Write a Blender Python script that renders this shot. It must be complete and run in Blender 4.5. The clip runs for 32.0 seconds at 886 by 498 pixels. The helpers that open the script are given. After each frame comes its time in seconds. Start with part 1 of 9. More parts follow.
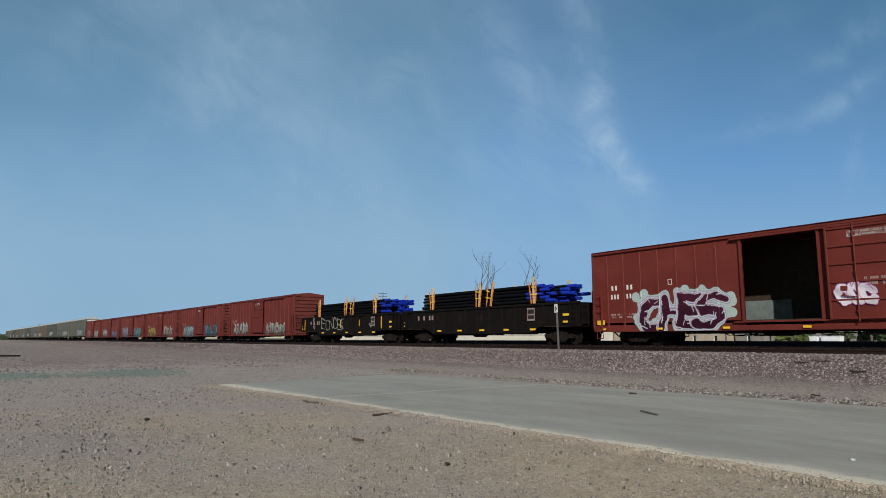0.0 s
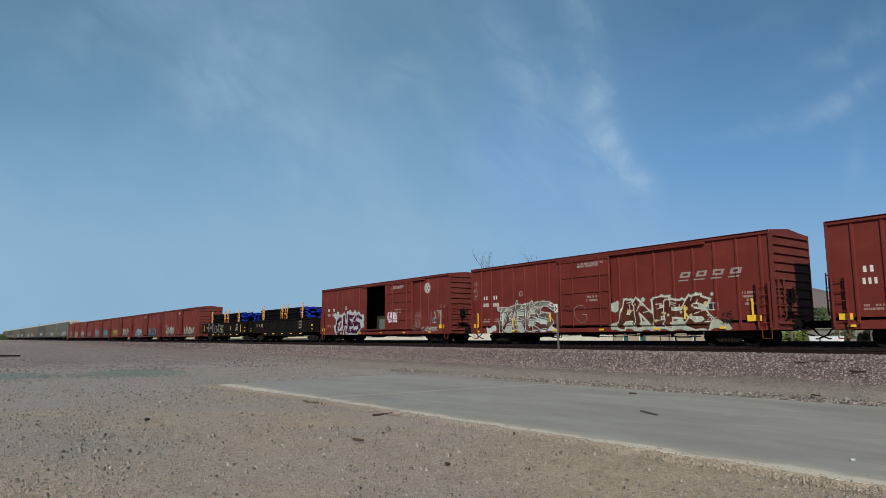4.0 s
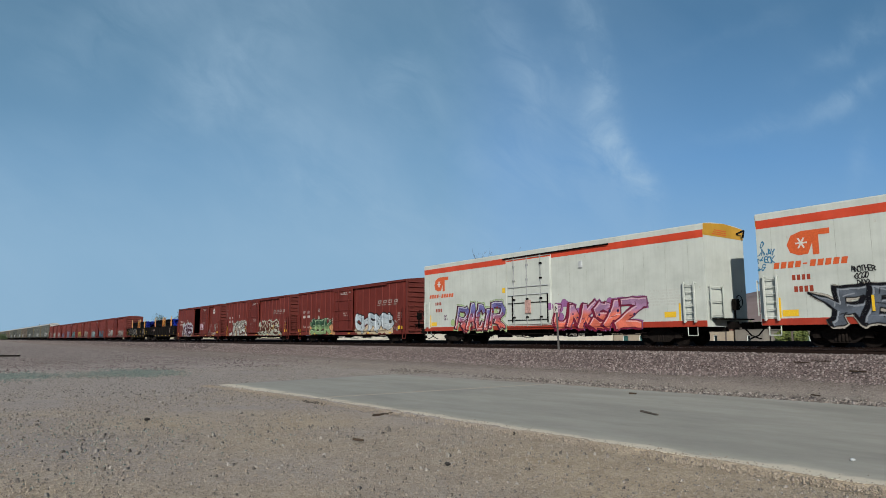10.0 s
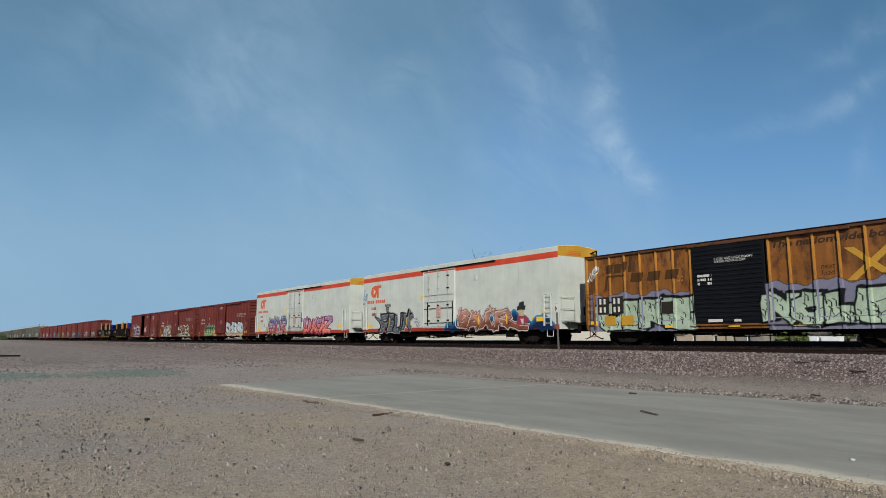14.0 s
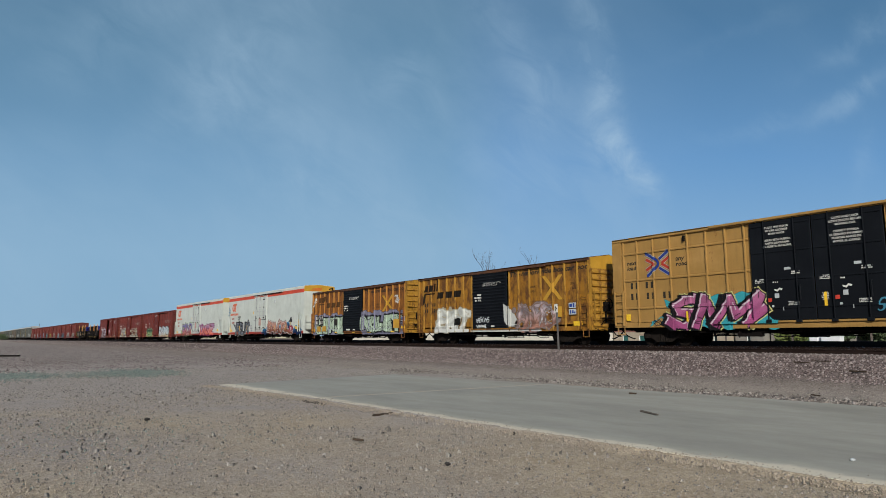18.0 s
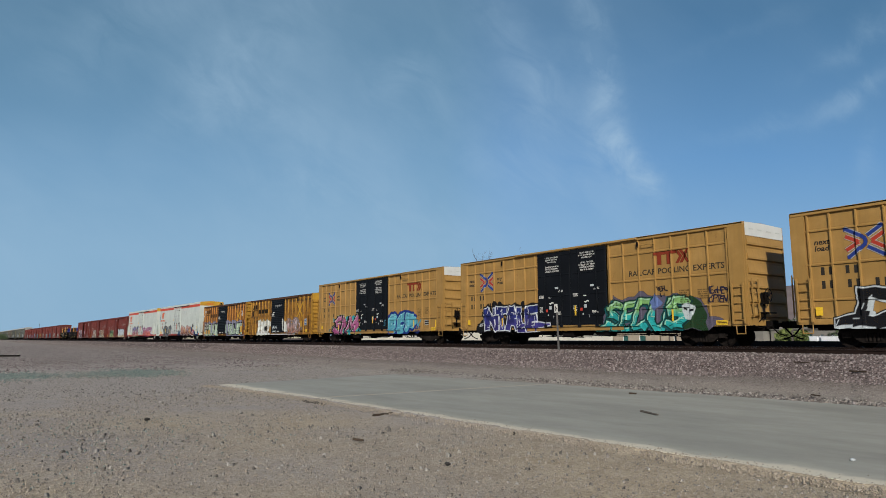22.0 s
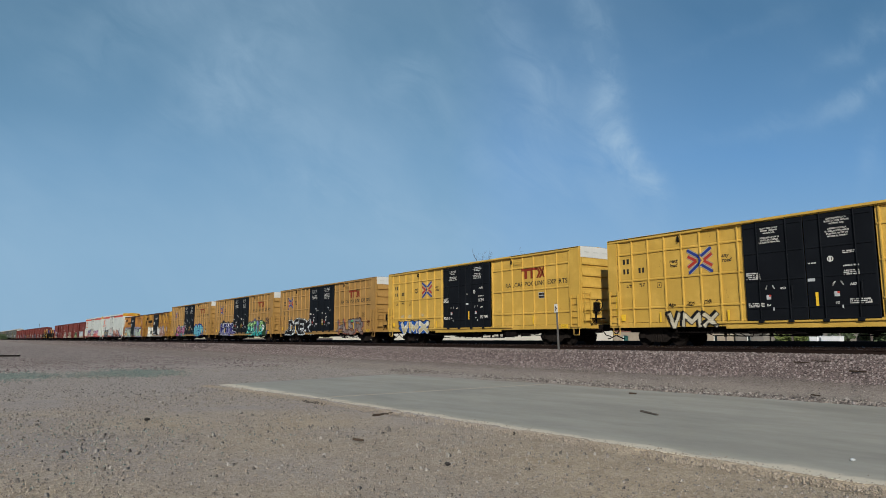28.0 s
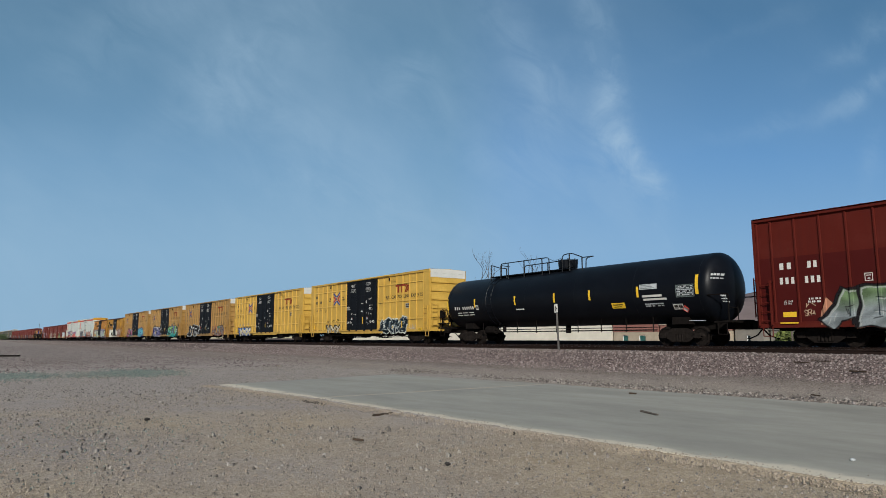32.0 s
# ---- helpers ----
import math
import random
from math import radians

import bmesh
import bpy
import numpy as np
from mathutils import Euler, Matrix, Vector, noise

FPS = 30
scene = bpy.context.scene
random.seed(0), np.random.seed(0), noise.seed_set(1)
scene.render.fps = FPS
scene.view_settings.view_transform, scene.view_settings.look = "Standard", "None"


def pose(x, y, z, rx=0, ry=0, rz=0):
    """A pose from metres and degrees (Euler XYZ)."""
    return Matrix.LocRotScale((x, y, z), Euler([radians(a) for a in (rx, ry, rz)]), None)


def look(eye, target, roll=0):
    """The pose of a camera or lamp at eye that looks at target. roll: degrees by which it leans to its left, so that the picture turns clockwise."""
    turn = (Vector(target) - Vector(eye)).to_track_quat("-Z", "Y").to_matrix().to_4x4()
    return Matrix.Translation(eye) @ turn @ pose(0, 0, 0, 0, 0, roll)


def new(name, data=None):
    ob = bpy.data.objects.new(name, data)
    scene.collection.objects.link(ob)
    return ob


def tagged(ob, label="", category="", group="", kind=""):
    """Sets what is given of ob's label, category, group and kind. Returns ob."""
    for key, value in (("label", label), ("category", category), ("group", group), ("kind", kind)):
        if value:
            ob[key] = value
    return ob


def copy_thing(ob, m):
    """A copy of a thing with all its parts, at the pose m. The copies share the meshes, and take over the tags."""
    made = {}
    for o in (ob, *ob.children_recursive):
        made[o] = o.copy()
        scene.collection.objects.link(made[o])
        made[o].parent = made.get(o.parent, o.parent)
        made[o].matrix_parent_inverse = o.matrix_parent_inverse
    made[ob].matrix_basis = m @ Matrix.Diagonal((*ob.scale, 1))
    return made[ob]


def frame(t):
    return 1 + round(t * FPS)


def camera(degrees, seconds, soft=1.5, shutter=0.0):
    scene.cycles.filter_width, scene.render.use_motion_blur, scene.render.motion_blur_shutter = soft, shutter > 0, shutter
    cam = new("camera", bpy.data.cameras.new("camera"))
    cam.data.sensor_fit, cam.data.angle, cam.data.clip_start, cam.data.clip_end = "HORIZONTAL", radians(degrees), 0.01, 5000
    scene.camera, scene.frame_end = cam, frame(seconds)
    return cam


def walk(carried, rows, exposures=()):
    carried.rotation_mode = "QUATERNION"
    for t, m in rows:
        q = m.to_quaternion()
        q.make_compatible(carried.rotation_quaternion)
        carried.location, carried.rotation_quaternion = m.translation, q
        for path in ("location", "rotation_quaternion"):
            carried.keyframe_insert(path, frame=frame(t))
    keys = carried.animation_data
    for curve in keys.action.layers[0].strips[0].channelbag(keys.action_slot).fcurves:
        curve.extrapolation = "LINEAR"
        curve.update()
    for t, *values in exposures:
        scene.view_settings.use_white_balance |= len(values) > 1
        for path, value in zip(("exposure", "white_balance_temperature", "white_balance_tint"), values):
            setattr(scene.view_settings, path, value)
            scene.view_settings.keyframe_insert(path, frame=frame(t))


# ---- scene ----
SECONDS = 32.0
EYE_Z = 1.45          # camera height over the slab
RAIL_Z = 1.06         # rail top over the slab
TRACK_Y = 26.75       # centre line of the train's track
SIDE_TRACK_Y = 22.45  # centre line of the empty track in front of it


def track_shift(x):
    """The sideways offset of both tracks, bent very gently far to the west to fit the camera's view."""
    d = max(0.0, -x - 50.0)
    return -0.0105 * (math.sqrt(d * d + 1600.0) - 40.0)


def rolled(t):
    """Metres that the train has rolled since the start."""
    def raw(q):
        return 8.0927 * q + 0.014406 * (q - 16) ** 2 + 0.0000575 * (q - 16) ** 3
    return raw(t) - 0.0


# ---- camera ----
cam = camera(68.0, SECONDS, soft=0.3)
YAW, PITCH = radians(54.14), radians(7.69)
eye = Vector((0, 0, EYE_Z))
ahead = Vector((-math.sin(YAW) * math.cos(PITCH), math.cos(YAW) * math.cos(PITCH), math.sin(PITCH)))
still = look(eye, eye + ahead, -0.16)
walk(cam, [(0.0, still), (SECONDS, still)], [(0.0, 0.0, 6500, 8), (SECONDS, 0.0, 6500, 8)])

# ---- sky and sun ----
SUN_TURN, SUN_UP = radians(131.0), radians(25.0)   # compass turn from +y towards +x, height
to_sun = Vector((math.sin(SUN_TURN) * math.cos(SUN_UP), math.cos(SUN_TURN) * math.cos(SUN_UP), math.sin(SUN_UP)))
world = bpy.data.worlds.new("sky")
scene.world = world
world.use_nodes = True
wn, wl = world.node_tree.nodes, world.node_tree.links
wn.clear()
sky = wn.new("ShaderNodeTexSky")
sky.sky_type, sky.sun_disc = "NISHITA", False
sky.sun_elevation, sky.sun_rotation = SUN_UP, SUN_TURN
sky.air_density, sky.dust_density, sky.ozone_density = 1.0, 0.15, 3.0
bg, wo = wn.new("ShaderNodeBackground"), wn.new("ShaderNodeOutputWorld")
bg.inputs["Strength"].default_value = 0.06
wl.new(sky.outputs[0], bg.inputs[0])
wl.new(bg.outputs[0], wo.inputs[0])
lamp = bpy.data.lights.new("sun", "SUN")
lamp.energy, lamp.angle, lamp.color = 4.4, radians(0.55), (1.0, 0.955, 0.885)
sun = new("sun", lamp)
sun.matrix_world = look(to_sun * 50, (0, 0, 0))


# ---- materials ----
def ramp(nt, fac, stops):
    r = nt.nodes.new("ShaderNodeValToRGB")
    e = r.color_ramp.elements
    while len(e) < len(stops):
        e.new(0.5)
    for el, (p, c) in zip(e, stops):
        el.position, el.color = p, (*c, 1) if len(c) == 3 else c
    nt.links.new(fac, r.inputs[0])
    return r.outputs[0]


def noise_tex(nt, vec, scale, detail=6, rough=0.6, dist=0.0):
    n = nt.nodes.new("ShaderNodeTexNoise")
    n.inputs["Scale"].default_value, n.inputs["Detail"].default_value = scale, detail
    n.inputs["Roughness"].default_value, n.inputs["Distortion"].default_value = rough, dist
    nt.links.new(vec, n.inputs["Vector"])
    return n.outputs[0]


def scaled(nt, vec, s):
    m = nt.nodes.new("ShaderNodeVectorMath")
    m.operation = "MULTIPLY"
    m.inputs[1].default_value = s
    nt.links.new(vec, m.inputs[0])
    return m.outputs[0]


def mix(nt, fac, a, b, mode="MIX"):
    m = nt.nodes.new("ShaderNodeMix")
    m.data_type, m.blend_type = "RGBA", mode
    for value, socket in ((fac, m.inputs[0]), (a, m.inputs[6]), (b, m.inputs[7])):
        if isinstance(value, (int, float)):
            socket.default_value = value
        elif isinstance(value, tuple):
            socket.default_value = (*value, 1)
        else:
            nt.links.new(value, socket)
    return m.outputs[2]


def math_node(nt, op, a, b=0.0):
    m = nt.nodes.new("ShaderNodeMath")
    m.operation = op
    for value, socket in ((a, m.inputs[0]), (b, m.inputs[1])):
        if isinstance(value, (int, float)):
            socket.default_value = value
        else:
            nt.links.new(value, socket)
    return m.outputs[0]


def blank(name):
    m = bpy.data.materials.new(name)
    m.use_nodes = True
    nt = m.node_tree
    b = nt.nodes["Principled BSDF"]
    tc = nt.nodes.new("ShaderNodeTexCoord")
    return m, nt, b, tc.outputs["Object"]


def bump(nt, b, height, strength, distance=0.02):
    n = nt.nodes.new("ShaderNodeBump")
    n.inputs["Strength"].default_value, n.inputs["Distance"].default_value = strength, distance
    nt.links.new(height, n.inputs["Height"])
    nt.links.new(n.outputs[0], b.inputs["Normal"])


def paint(name, colour, rough=0.55, dirt=0.35, rust=0.0, streak=0.3, rust_colour=(0.075, 0.026, 0.011), fade=1.25, metal=0.0, shine=0.35, dents=0.18):
    """Weathered paint on steel: blotchy fading, vertical dirt streaks, rust spots."""
    m, nt, b, vec = blank(name)
    big = noise_tex(nt, scaled(nt, vec, (0.7, 0.7, 0.9)), 1.0, 5)
    lift = 0.035 * max(colour) + 0.0008
    pale = tuple(min(0.9, c * fade + lift) for c in colour)
    dark = tuple(c * (1 - 0.45 * dirt) for c in colour)
    col = ramp(nt, big, [(0.3, dark), (0.5, colour), (0.72, pale)])
    st = noise_tex(nt, scaled(nt, vec, (7.0, 7.0, 0.35)), 1.0, 4, 0.65)
    sf = ramp(nt, st, [(0.47, (0, 0, 0)), (0.75, (streak, streak, streak))])
    col = mix(nt, sf, col, tuple(c * 0.45 + 1.5 * lift for c in colour))
    grain = noise_tex(nt, vec, 38.0, 3)
    col = mix(nt, 0.16, col, ramp(nt, grain, [(0.3, dark), (0.7, pale)]))
    if rust > 0:
        rn = noise_tex(nt, scaled(nt, vec, (2.3, 2.3, 1.1)), 1.0, 9, 0.72)
        rf = ramp(nt, rn, [(0.66 - 0.3 * rust, (0, 0, 0)), (0.74 - 0.22 * rust, (0.9, 0.9, 0.9))])
        col = mix(nt, rf, col, rust_colour)
    nt.links.new(col, b.inputs["Base Color"])
    rr = ramp(nt, grain, [(0.2, (rough - 0.08,) * 3), (0.8, (rough + 0.12,) * 3)])
    nt.links.new(rr, b.inputs["Roughness"])
    b.inputs["Metallic"].default_value = metal
    b.inputs["Specular IOR Level"].default_value = shine
    dent = noise_tex(nt, vec, 1.6, 3)
    bump(nt, b, dent, dents, 0.03)
    return m


def plain(name, colour, rough=0.6, var=0.25, scale=9.0, metal=0.0):
    m, nt, b, vec = blank(name)
    b.inputs["Specular IOR Level"].default_value = 0.25 if rough < 0.74 else 0.06
    n = noise_tex(nt, vec, scale, 5)
    col = ramp(nt, n, [(0.25, tuple(c * (1 - var) for c in colour)), (0.75, tuple(min(0.95, c * (1 + var)) for c in colour))])
    nt.links.new(col, b.inputs["Base Color"])
    b.inputs["Roughness"].default_value, b.inputs["Metallic"].default_value = rough, metal
    bump(nt, b, noise_tex(nt, vec, scale * 4, 3), 0.15, 0.01)
    return m


def spray_material():
    """Spray paint: its colours and edges come with the mesh."""
    m, nt, b, vec = blank("spray_paint")
    at = nt.nodes.new("ShaderNodeVertexColor")
    at.layer_name = "spray"
    n = noise_tex(nt, vec, 14.0, 4)
    col = mix(nt, 0.35, at.outputs[0], ramp(nt, n, [(0.3, (0.55, 0.55, 0.55)), (0.65, (1, 1, 1))]), "MULTIPLY")
    nt.links.new(col, b.inputs["Base Color"])
    b.inputs["Roughness"].default_value = 0.7
    b.inputs["Specular IOR Level"].default_value = 0.12
    nt.links.new(at.outputs[1], b.inputs["Alpha"])
    return m


def stone_material(name, colours, rough=0.9, scale=2.0):
    """Loose stones: one tone a stone."""
    m, nt, b, vec = blank(name)
    geo = nt.nodes.new("ShaderNodeNewGeometry")
    steps = [(i / max(1, len(colours) - 1), c) for i, c in enumerate(colours)]
    col = ramp(nt, geo.outputs["Random Per Island"], steps)
    n = noise_tex(nt, vec, 60.0, 3)
    col = mix(nt, 0.3, col, ramp(nt, n, [(0.3, (0.06, 0.05, 0.045)), (0.7, (0.38, 0.34, 0.31))]))
    nt.links.new(col, b.inputs["Base Color"])
    b.inputs["Roughness"].default_value = rough
    b.inputs["Specular IOR Level"].default_value = 0.1
    return m


M = dict(
    red=paint("oxide_red_paint", (0.122, 0.0205, 0.0150), 0.6, 0.3, 0.10, 0.25, shine=0.2),
    red_dark=paint("dark_red_paint", (0.058, 0.0060, 0.0050), 0.55, 0.12, 0.03, 0.2, fade=1.08, shine=0.12),
    red_faded=paint("faded_maroon_paint", (0.082, 0.0100, 0.0062), 0.6, 0.12, 0.04, 0.3, fade=1.08, shine=0.12),
    red_end=paint("red_end_paint", (0.108, 0.0210, 0.0158), 0.6, 0.5, 0.18, 0.4),
    tan=paint("faded_tan_yellow_paint", (0.298, 0.168, 0.046), 0.5, 0.25, 0.11, 0.28, (0.17, 0.07, 0.02)),
    yellow=paint("bright_yellow_paint", (0.470, 0.290, 0.052), 0.45, 0.2, 0.03, 0.16, (0.2, 0.09, 0.02)),
    rusty=paint("rust_eaten_orange_paint", (0.215, 0.078, 0.011), 0.65, 0.7, 0.62, 0.95, (0.065, 0.023, 0.009)),
    ochre=paint("weathered_ochre_paint", (0.285, 0.126, 0.010), 0.6, 0.8, 0.70, 1.0, (0.075, 0.028, 0.009)),
    post_rusty=paint("orange_yellow_post_paint", (0.36, 0.155, 0.022), 0.6, 0.5, 0.30, 0.7, (0.09, 0.03, 0.01)),
    post_ochre=paint("yellow_post_paint", (0.33, 0.17, 0.018), 0.6, 0.5, 0.55, 0.9, (0.10, 0.035, 0.01)),
    white=paint("grubby_white_paint", (0.488, 0.515, 0.475), 0.45, 0.32, 0.02, 0.22, (0.30, 0.20, 0.12), fade=1.08),
    orange=paint("orange_red_stripe_paint", (0.50, 0.052, 0.019), 0.5, 0.25, 0.04, 0.2),
    sill_red=paint("grimy_red_sill_paint", (0.33, 0.034, 0.015), 0.55, 0.4, 0.08, 0.4),
    latch=plain("rust_stained_latch", (0.40, 0.25, 0.22), 0.7, 0.5, 9.0),
    seam=plain("dirty_panel_joint", (0.40, 0.42, 0.38), 0.8, 0.3, 4.0),
    cap=paint("white_end_cap_paint", (0.56, 0.56, 0.53), 0.5, 0.2, 0.0, 0.15, fade=1.1),
    amber=paint("amber_end_cap_paint", (0.44, 0.235, 0.022), 0.5, 0.25, 0.0, 0.2),
    black=paint("black_door_paint", (0.0072, 0.0085, 0.0110), 0.5, 0.3, 0.0, 0.3, fade=1.3, shine=0.05),
    tank=paint("black_tank_paint", (0.0032, 0.0042, 0.0066), 0.40, 0.2, 0.0, 0.3, fade=1.5, shine=0.16, dents=0.03),
    gon=paint("sooty_black_gondola_paint", (0.0075, 0.006, 0.0056), 0.8, 0.5, 0.25, 0.5, (0.035, 0.018, 0.011), shine=0.08),
    under=plain("grimy_underframe_steel", (0.008, 0.0065, 0.006), 0.9, 0.5, 5.0),
    cast=plain("cast_steel_truck", (0.015, 0.012, 0.0105), 0.85, 0.5, 8.0),
    wheel=plain("worn_wheel_steel", (0.012, 0.0095, 0.0085), 0.75, 0.5, 8.0, 0.0),
    steel=plain("bare_galvanised_steel", (0.36, 0.37, 0.37), 0.5, 0.25, 7.0, 0.5),
    rail=plain("rusty_rail_steel", (0.020, 0.013, 0.011), 0.8, 0.35, 6.0),
    railtop=plain("polished_rail_head", (0.10, 0.10, 0.105), 0.42, 0.2, 6.0, 0.7),
    tie=plain("creosoted_timber", (0.026, 0.020, 0.017), 0.9, 0.5, 5.0),
    inside=plain("dark_plywood_lining", (0.045, 0.034, 0.026), 0.8, 0.35, 3.0),
    dim_panel=plain("dusty_grey_board", (0.13, 0.155, 0.15), 0.8, 0.3, 3.0),
    pale=plain("pale_grey_panel", (0.40, 0.42, 0.43), 0.7, 0.25, 3.0),
    ink_white=plain("white_stencil_paint", (0.56, 0.545, 0.51), 0.6, 0.2, 20.0),
    ink_dim=plain("faded_white_stencil_paint", (0.27, 0.19, 0.17), 0.6, 0.3, 20.0),
    ink_black=plain("black_stencil_paint", (0.022, 0.018, 0.014), 0.6, 0.3, 20.0),
    ink_brown=plain("faded_black_lettering", (0.036, 0.019, 0.010), 0.6, 0.4, 12.0),
    ink_tan=plain("faint_brown_stencil", (0.15, 0.085, 0.028), 0.6, 0.3, 12.0),
    ink_red=plain("red_mark_paint", (0.46, 0.045, 0.030), 0.55, 0.2, 14.0),
    ink_maroon=plain("maroon_mark_paint", (0.27, 0.045, 0.022), 0.55, 0.25, 14.0),
    ink_blue=plain("blue_mark_paint", (0.022, 0.055, 0.24), 0.55, 0.2, 14.0),
    ink_orange=plain("orange_mark_paint", (0.55, 0.10, 0.030), 0.5, 0.2, 14.0),
    mark_yellow=plain("yellow_reflective_tape", (0.72, 0.45, 0.03), 0.4, 0.15, 16.0),
    spray=spray_material(),
    rust_roof=paint("flaking_rusty_roof", (0.085, 0.034, 0.015), 0.8, 0.6, 0.5, 0.6, (0.03, 0.014, 0.008)),
    ink_faint=plain("faint_grey_stencil", (0.465, 0.475, 0.44), 0.6, 0.2, 20.0),
    pipe=plain("black_coated_pipe", (0.0045, 0.005, 0.0065), 0.75, 0.3, 4.0),
    cap_blue=plain("blue_pipe_cap", (0.008, 0.026, 0.30), 0.4, 0.25, 8.0),
    strap=plain("orange_webbing", (0.55, 0.17, 0.03), 0.7, 0.2, 12.0),
    stake=plain("weathered_pine_stake", (0.46, 0.33, 0.17), 0.8, 0.3, 10.0),
    rack=paint("galvanised_rack_panel", (0.072, 0.075, 0.066), 0.6, 0.4, 0.06, 0.35),
    rack_yellow=paint("faded_rack_yellow", (0.17, 0.12, 0.035), 0.6, 0.3, 0.1, 0.3),
    rack_tan=paint("dusty_tan_rack_panel", (0.085, 0.066, 0.052), 0.65, 0.4, 0.12, 0.35),
    rack_dark=paint("dark_grey_rack_panel", (0.05, 0.054, 0.050), 0.65, 0.4, 0.06, 0.35),
    rack_roof=paint("pale_rack_roof", (0.36, 0.365, 0.36), 0.6, 0.3, 0.0, 0.2),
)


# ---- mesh building ----
class Shape:
    """Collects corners and faces of one mesh."""

    def __init__(self):
        self.v, self.f, self.smooth = [], [], False

    def add(self, pts, faces):
        o = len(self.v)
        self.v += [tuple(p) for p in pts]
        self.f += [tuple(i + o for i in f) for f in faces]
        return self

    def box(self, x0, x1, y0, y1, z0, z1):
        p = [(x, y, z) for z in (z0, z1) for y in (y0, y1) for x in (x0, x1)]
        return self.add(p, [(0, 2, 3, 1), (4, 5, 7, 6), (0, 1, 5, 4), (2, 6, 7, 3), (0, 4, 6, 2), (1, 3, 7, 5)])

    def post(self, x0, x1, y_in, y_out, z0, z1, c=0.02):
        """An upright pressing that stands out towards y_out with slanted flanks."""
        p = []
        for z in (z0, z1):
            p += [(x0, y_in, z), (x0 + c, y_out, z), (x1 - c, y_out, z), (x1, y_in, z)]
        return self.add(p, [(0, 1, 5, 4), (1, 2, 6, 5), (2, 3, 7, 6), (0, 3, 2, 1), (4, 5, 6, 7), (0, 4, 7, 3)])

    def chamfer(self, x0, x1, y0, y1, z0, z1, c=0.02):
        """A box with bevelled edges."""
        c = min(c, (x1 - x0) * 0.45, (y1 - y0) * 0.45, (z1 - z0) * 0.45)
        lo, hi = (x0, y0, z0), (x1, y1, z1)
        pts, ids = [], {}
        for sx in (0, 1):
            for sy in (0, 1):
                for sz in (0, 1):
                    s = (sx, sy, sz)
                    for ax in range(3):
                        q = [(hi[i] if s[i] else lo[i]) + (0 if i == ax else (-c if s[i] else c)) for i in range(3)]
                        ids[s, ax] = len(pts)
                        pts.append(q)
        faces = []
        for ax in range(3):
            b, d = (ax + 1) % 3, (ax + 2) % 3
            for e in (0, 1):
                ring = []
                for u, w in ((0, 0), (1, 0), (1, 1), (0, 1)):
                    s = [0, 0, 0]
                    s[ax], s[b], s[d] = e, u, w
                    ring.append(ids[tuple(s), ax])
                faces.append(ring if e else ring[::-1])
            for u in (0, 1):
                for w in (0, 1):
                    s0, s1 = [0, 0, 0], [0, 0, 0]
                    s0[b] = s1[b] = u
                    s0[d] = s1[d] = w
                    s1[ax] = 1
                    ring = [ids[tuple(s0), b], ids[tuple(s1), b], ids[tuple(s1), d], ids[tuple(s0), d]]
                    faces.append(ring if u == w else ring[::-1])
        for (s, ax), i in list(ids.items()):
            if ax == 0:
                ring = [ids[s, 0], ids[s, 1], ids[s, 2]]
                faces.append(ring if sum(s) % 2 else ring[::-1])
        return self.add(pts, faces)

    def prism(self, profile, axis, a, b):
        """A closed outline pulled along an axis from a to b. Outline coordinates are the other two axes in order."""
        n = len(profile)
        def at(q, w):
            return {0: (w, q[0], q[1]), 1: (q[0], w, q[1]), 2: (q[0], q[1], w)}[axis]
        p = [at(q, a) for q in profile] + [at(q, b) for q in profile]
        f = [(i, (i + 1) % n, n + (i + 1) % n, n + i) for i in range(n)]
        return self.add(p, f + [tuple(range(n - 1, -1, -1)), tuple(range(n, 2 * n))])

    def rod(self, p0, p1, r0, r1=None, n=8, cap=True):
        p0, p1 = Vector(p0), Vector(p1)
        r1 = r0 if r1 is None else r1
        d = (p1 - p0).normalized()
        u = d.orthogonal().normalized()
        w = d.cross(u)
        ring = [(math.cos(k * math.tau / n), math.sin(k * math.tau / n)) for k in range(n)]
        pts = [p0 + (u * c + w * s) * r0 for c, s in ring] + [p1 + (u * c + w * s) * r1 for c, s in ring]
        f = [(i, (i + 1) % n, n + (i + 1) % n, n + i) for i in range(n)]
        if cap:
            f += [tuple(range(n - 1, -1, -1)), tuple(range(n, 2 * n))]
        return self.add(pts, f)

    def tube(self, pts, r, n=6):
        for a, b in zip(pts, pts[1:]):
            self.rod(a, b, r, r, n)
        return self

    def lathe(self, profile, p0, axis, n=24):
        """Rings (along, radius) turned about an axis (0 x, 1 y, 2 z) through p0."""
        o = len(self.v)
        for a, r in profile:
            for k in range(n):
                c, s = r * math.cos(k * math.tau / n), r * math.sin(k * math.tau / n)
                q = {0: (a, c, s), 1: (c, a, s), 2: (c, s, a)}[axis]
                self.v.append((p0[0] + q[0], p0[1] + q[1], p0[2] + q[2]))
        m = len(profile)
        for i in range(m - 1):
            for k in range(n):
                k2 = (k + 1) % n
                self.f.append((o + i * n + k, o + i * n + k2, o + (i + 1) * n + k2, o + (i + 1) * n + k))
        self.f.append(tuple(o + k for k in range(n)))
        self.f.append(tuple(o + (m - 1) * n + k for k in range(n)))
        return self

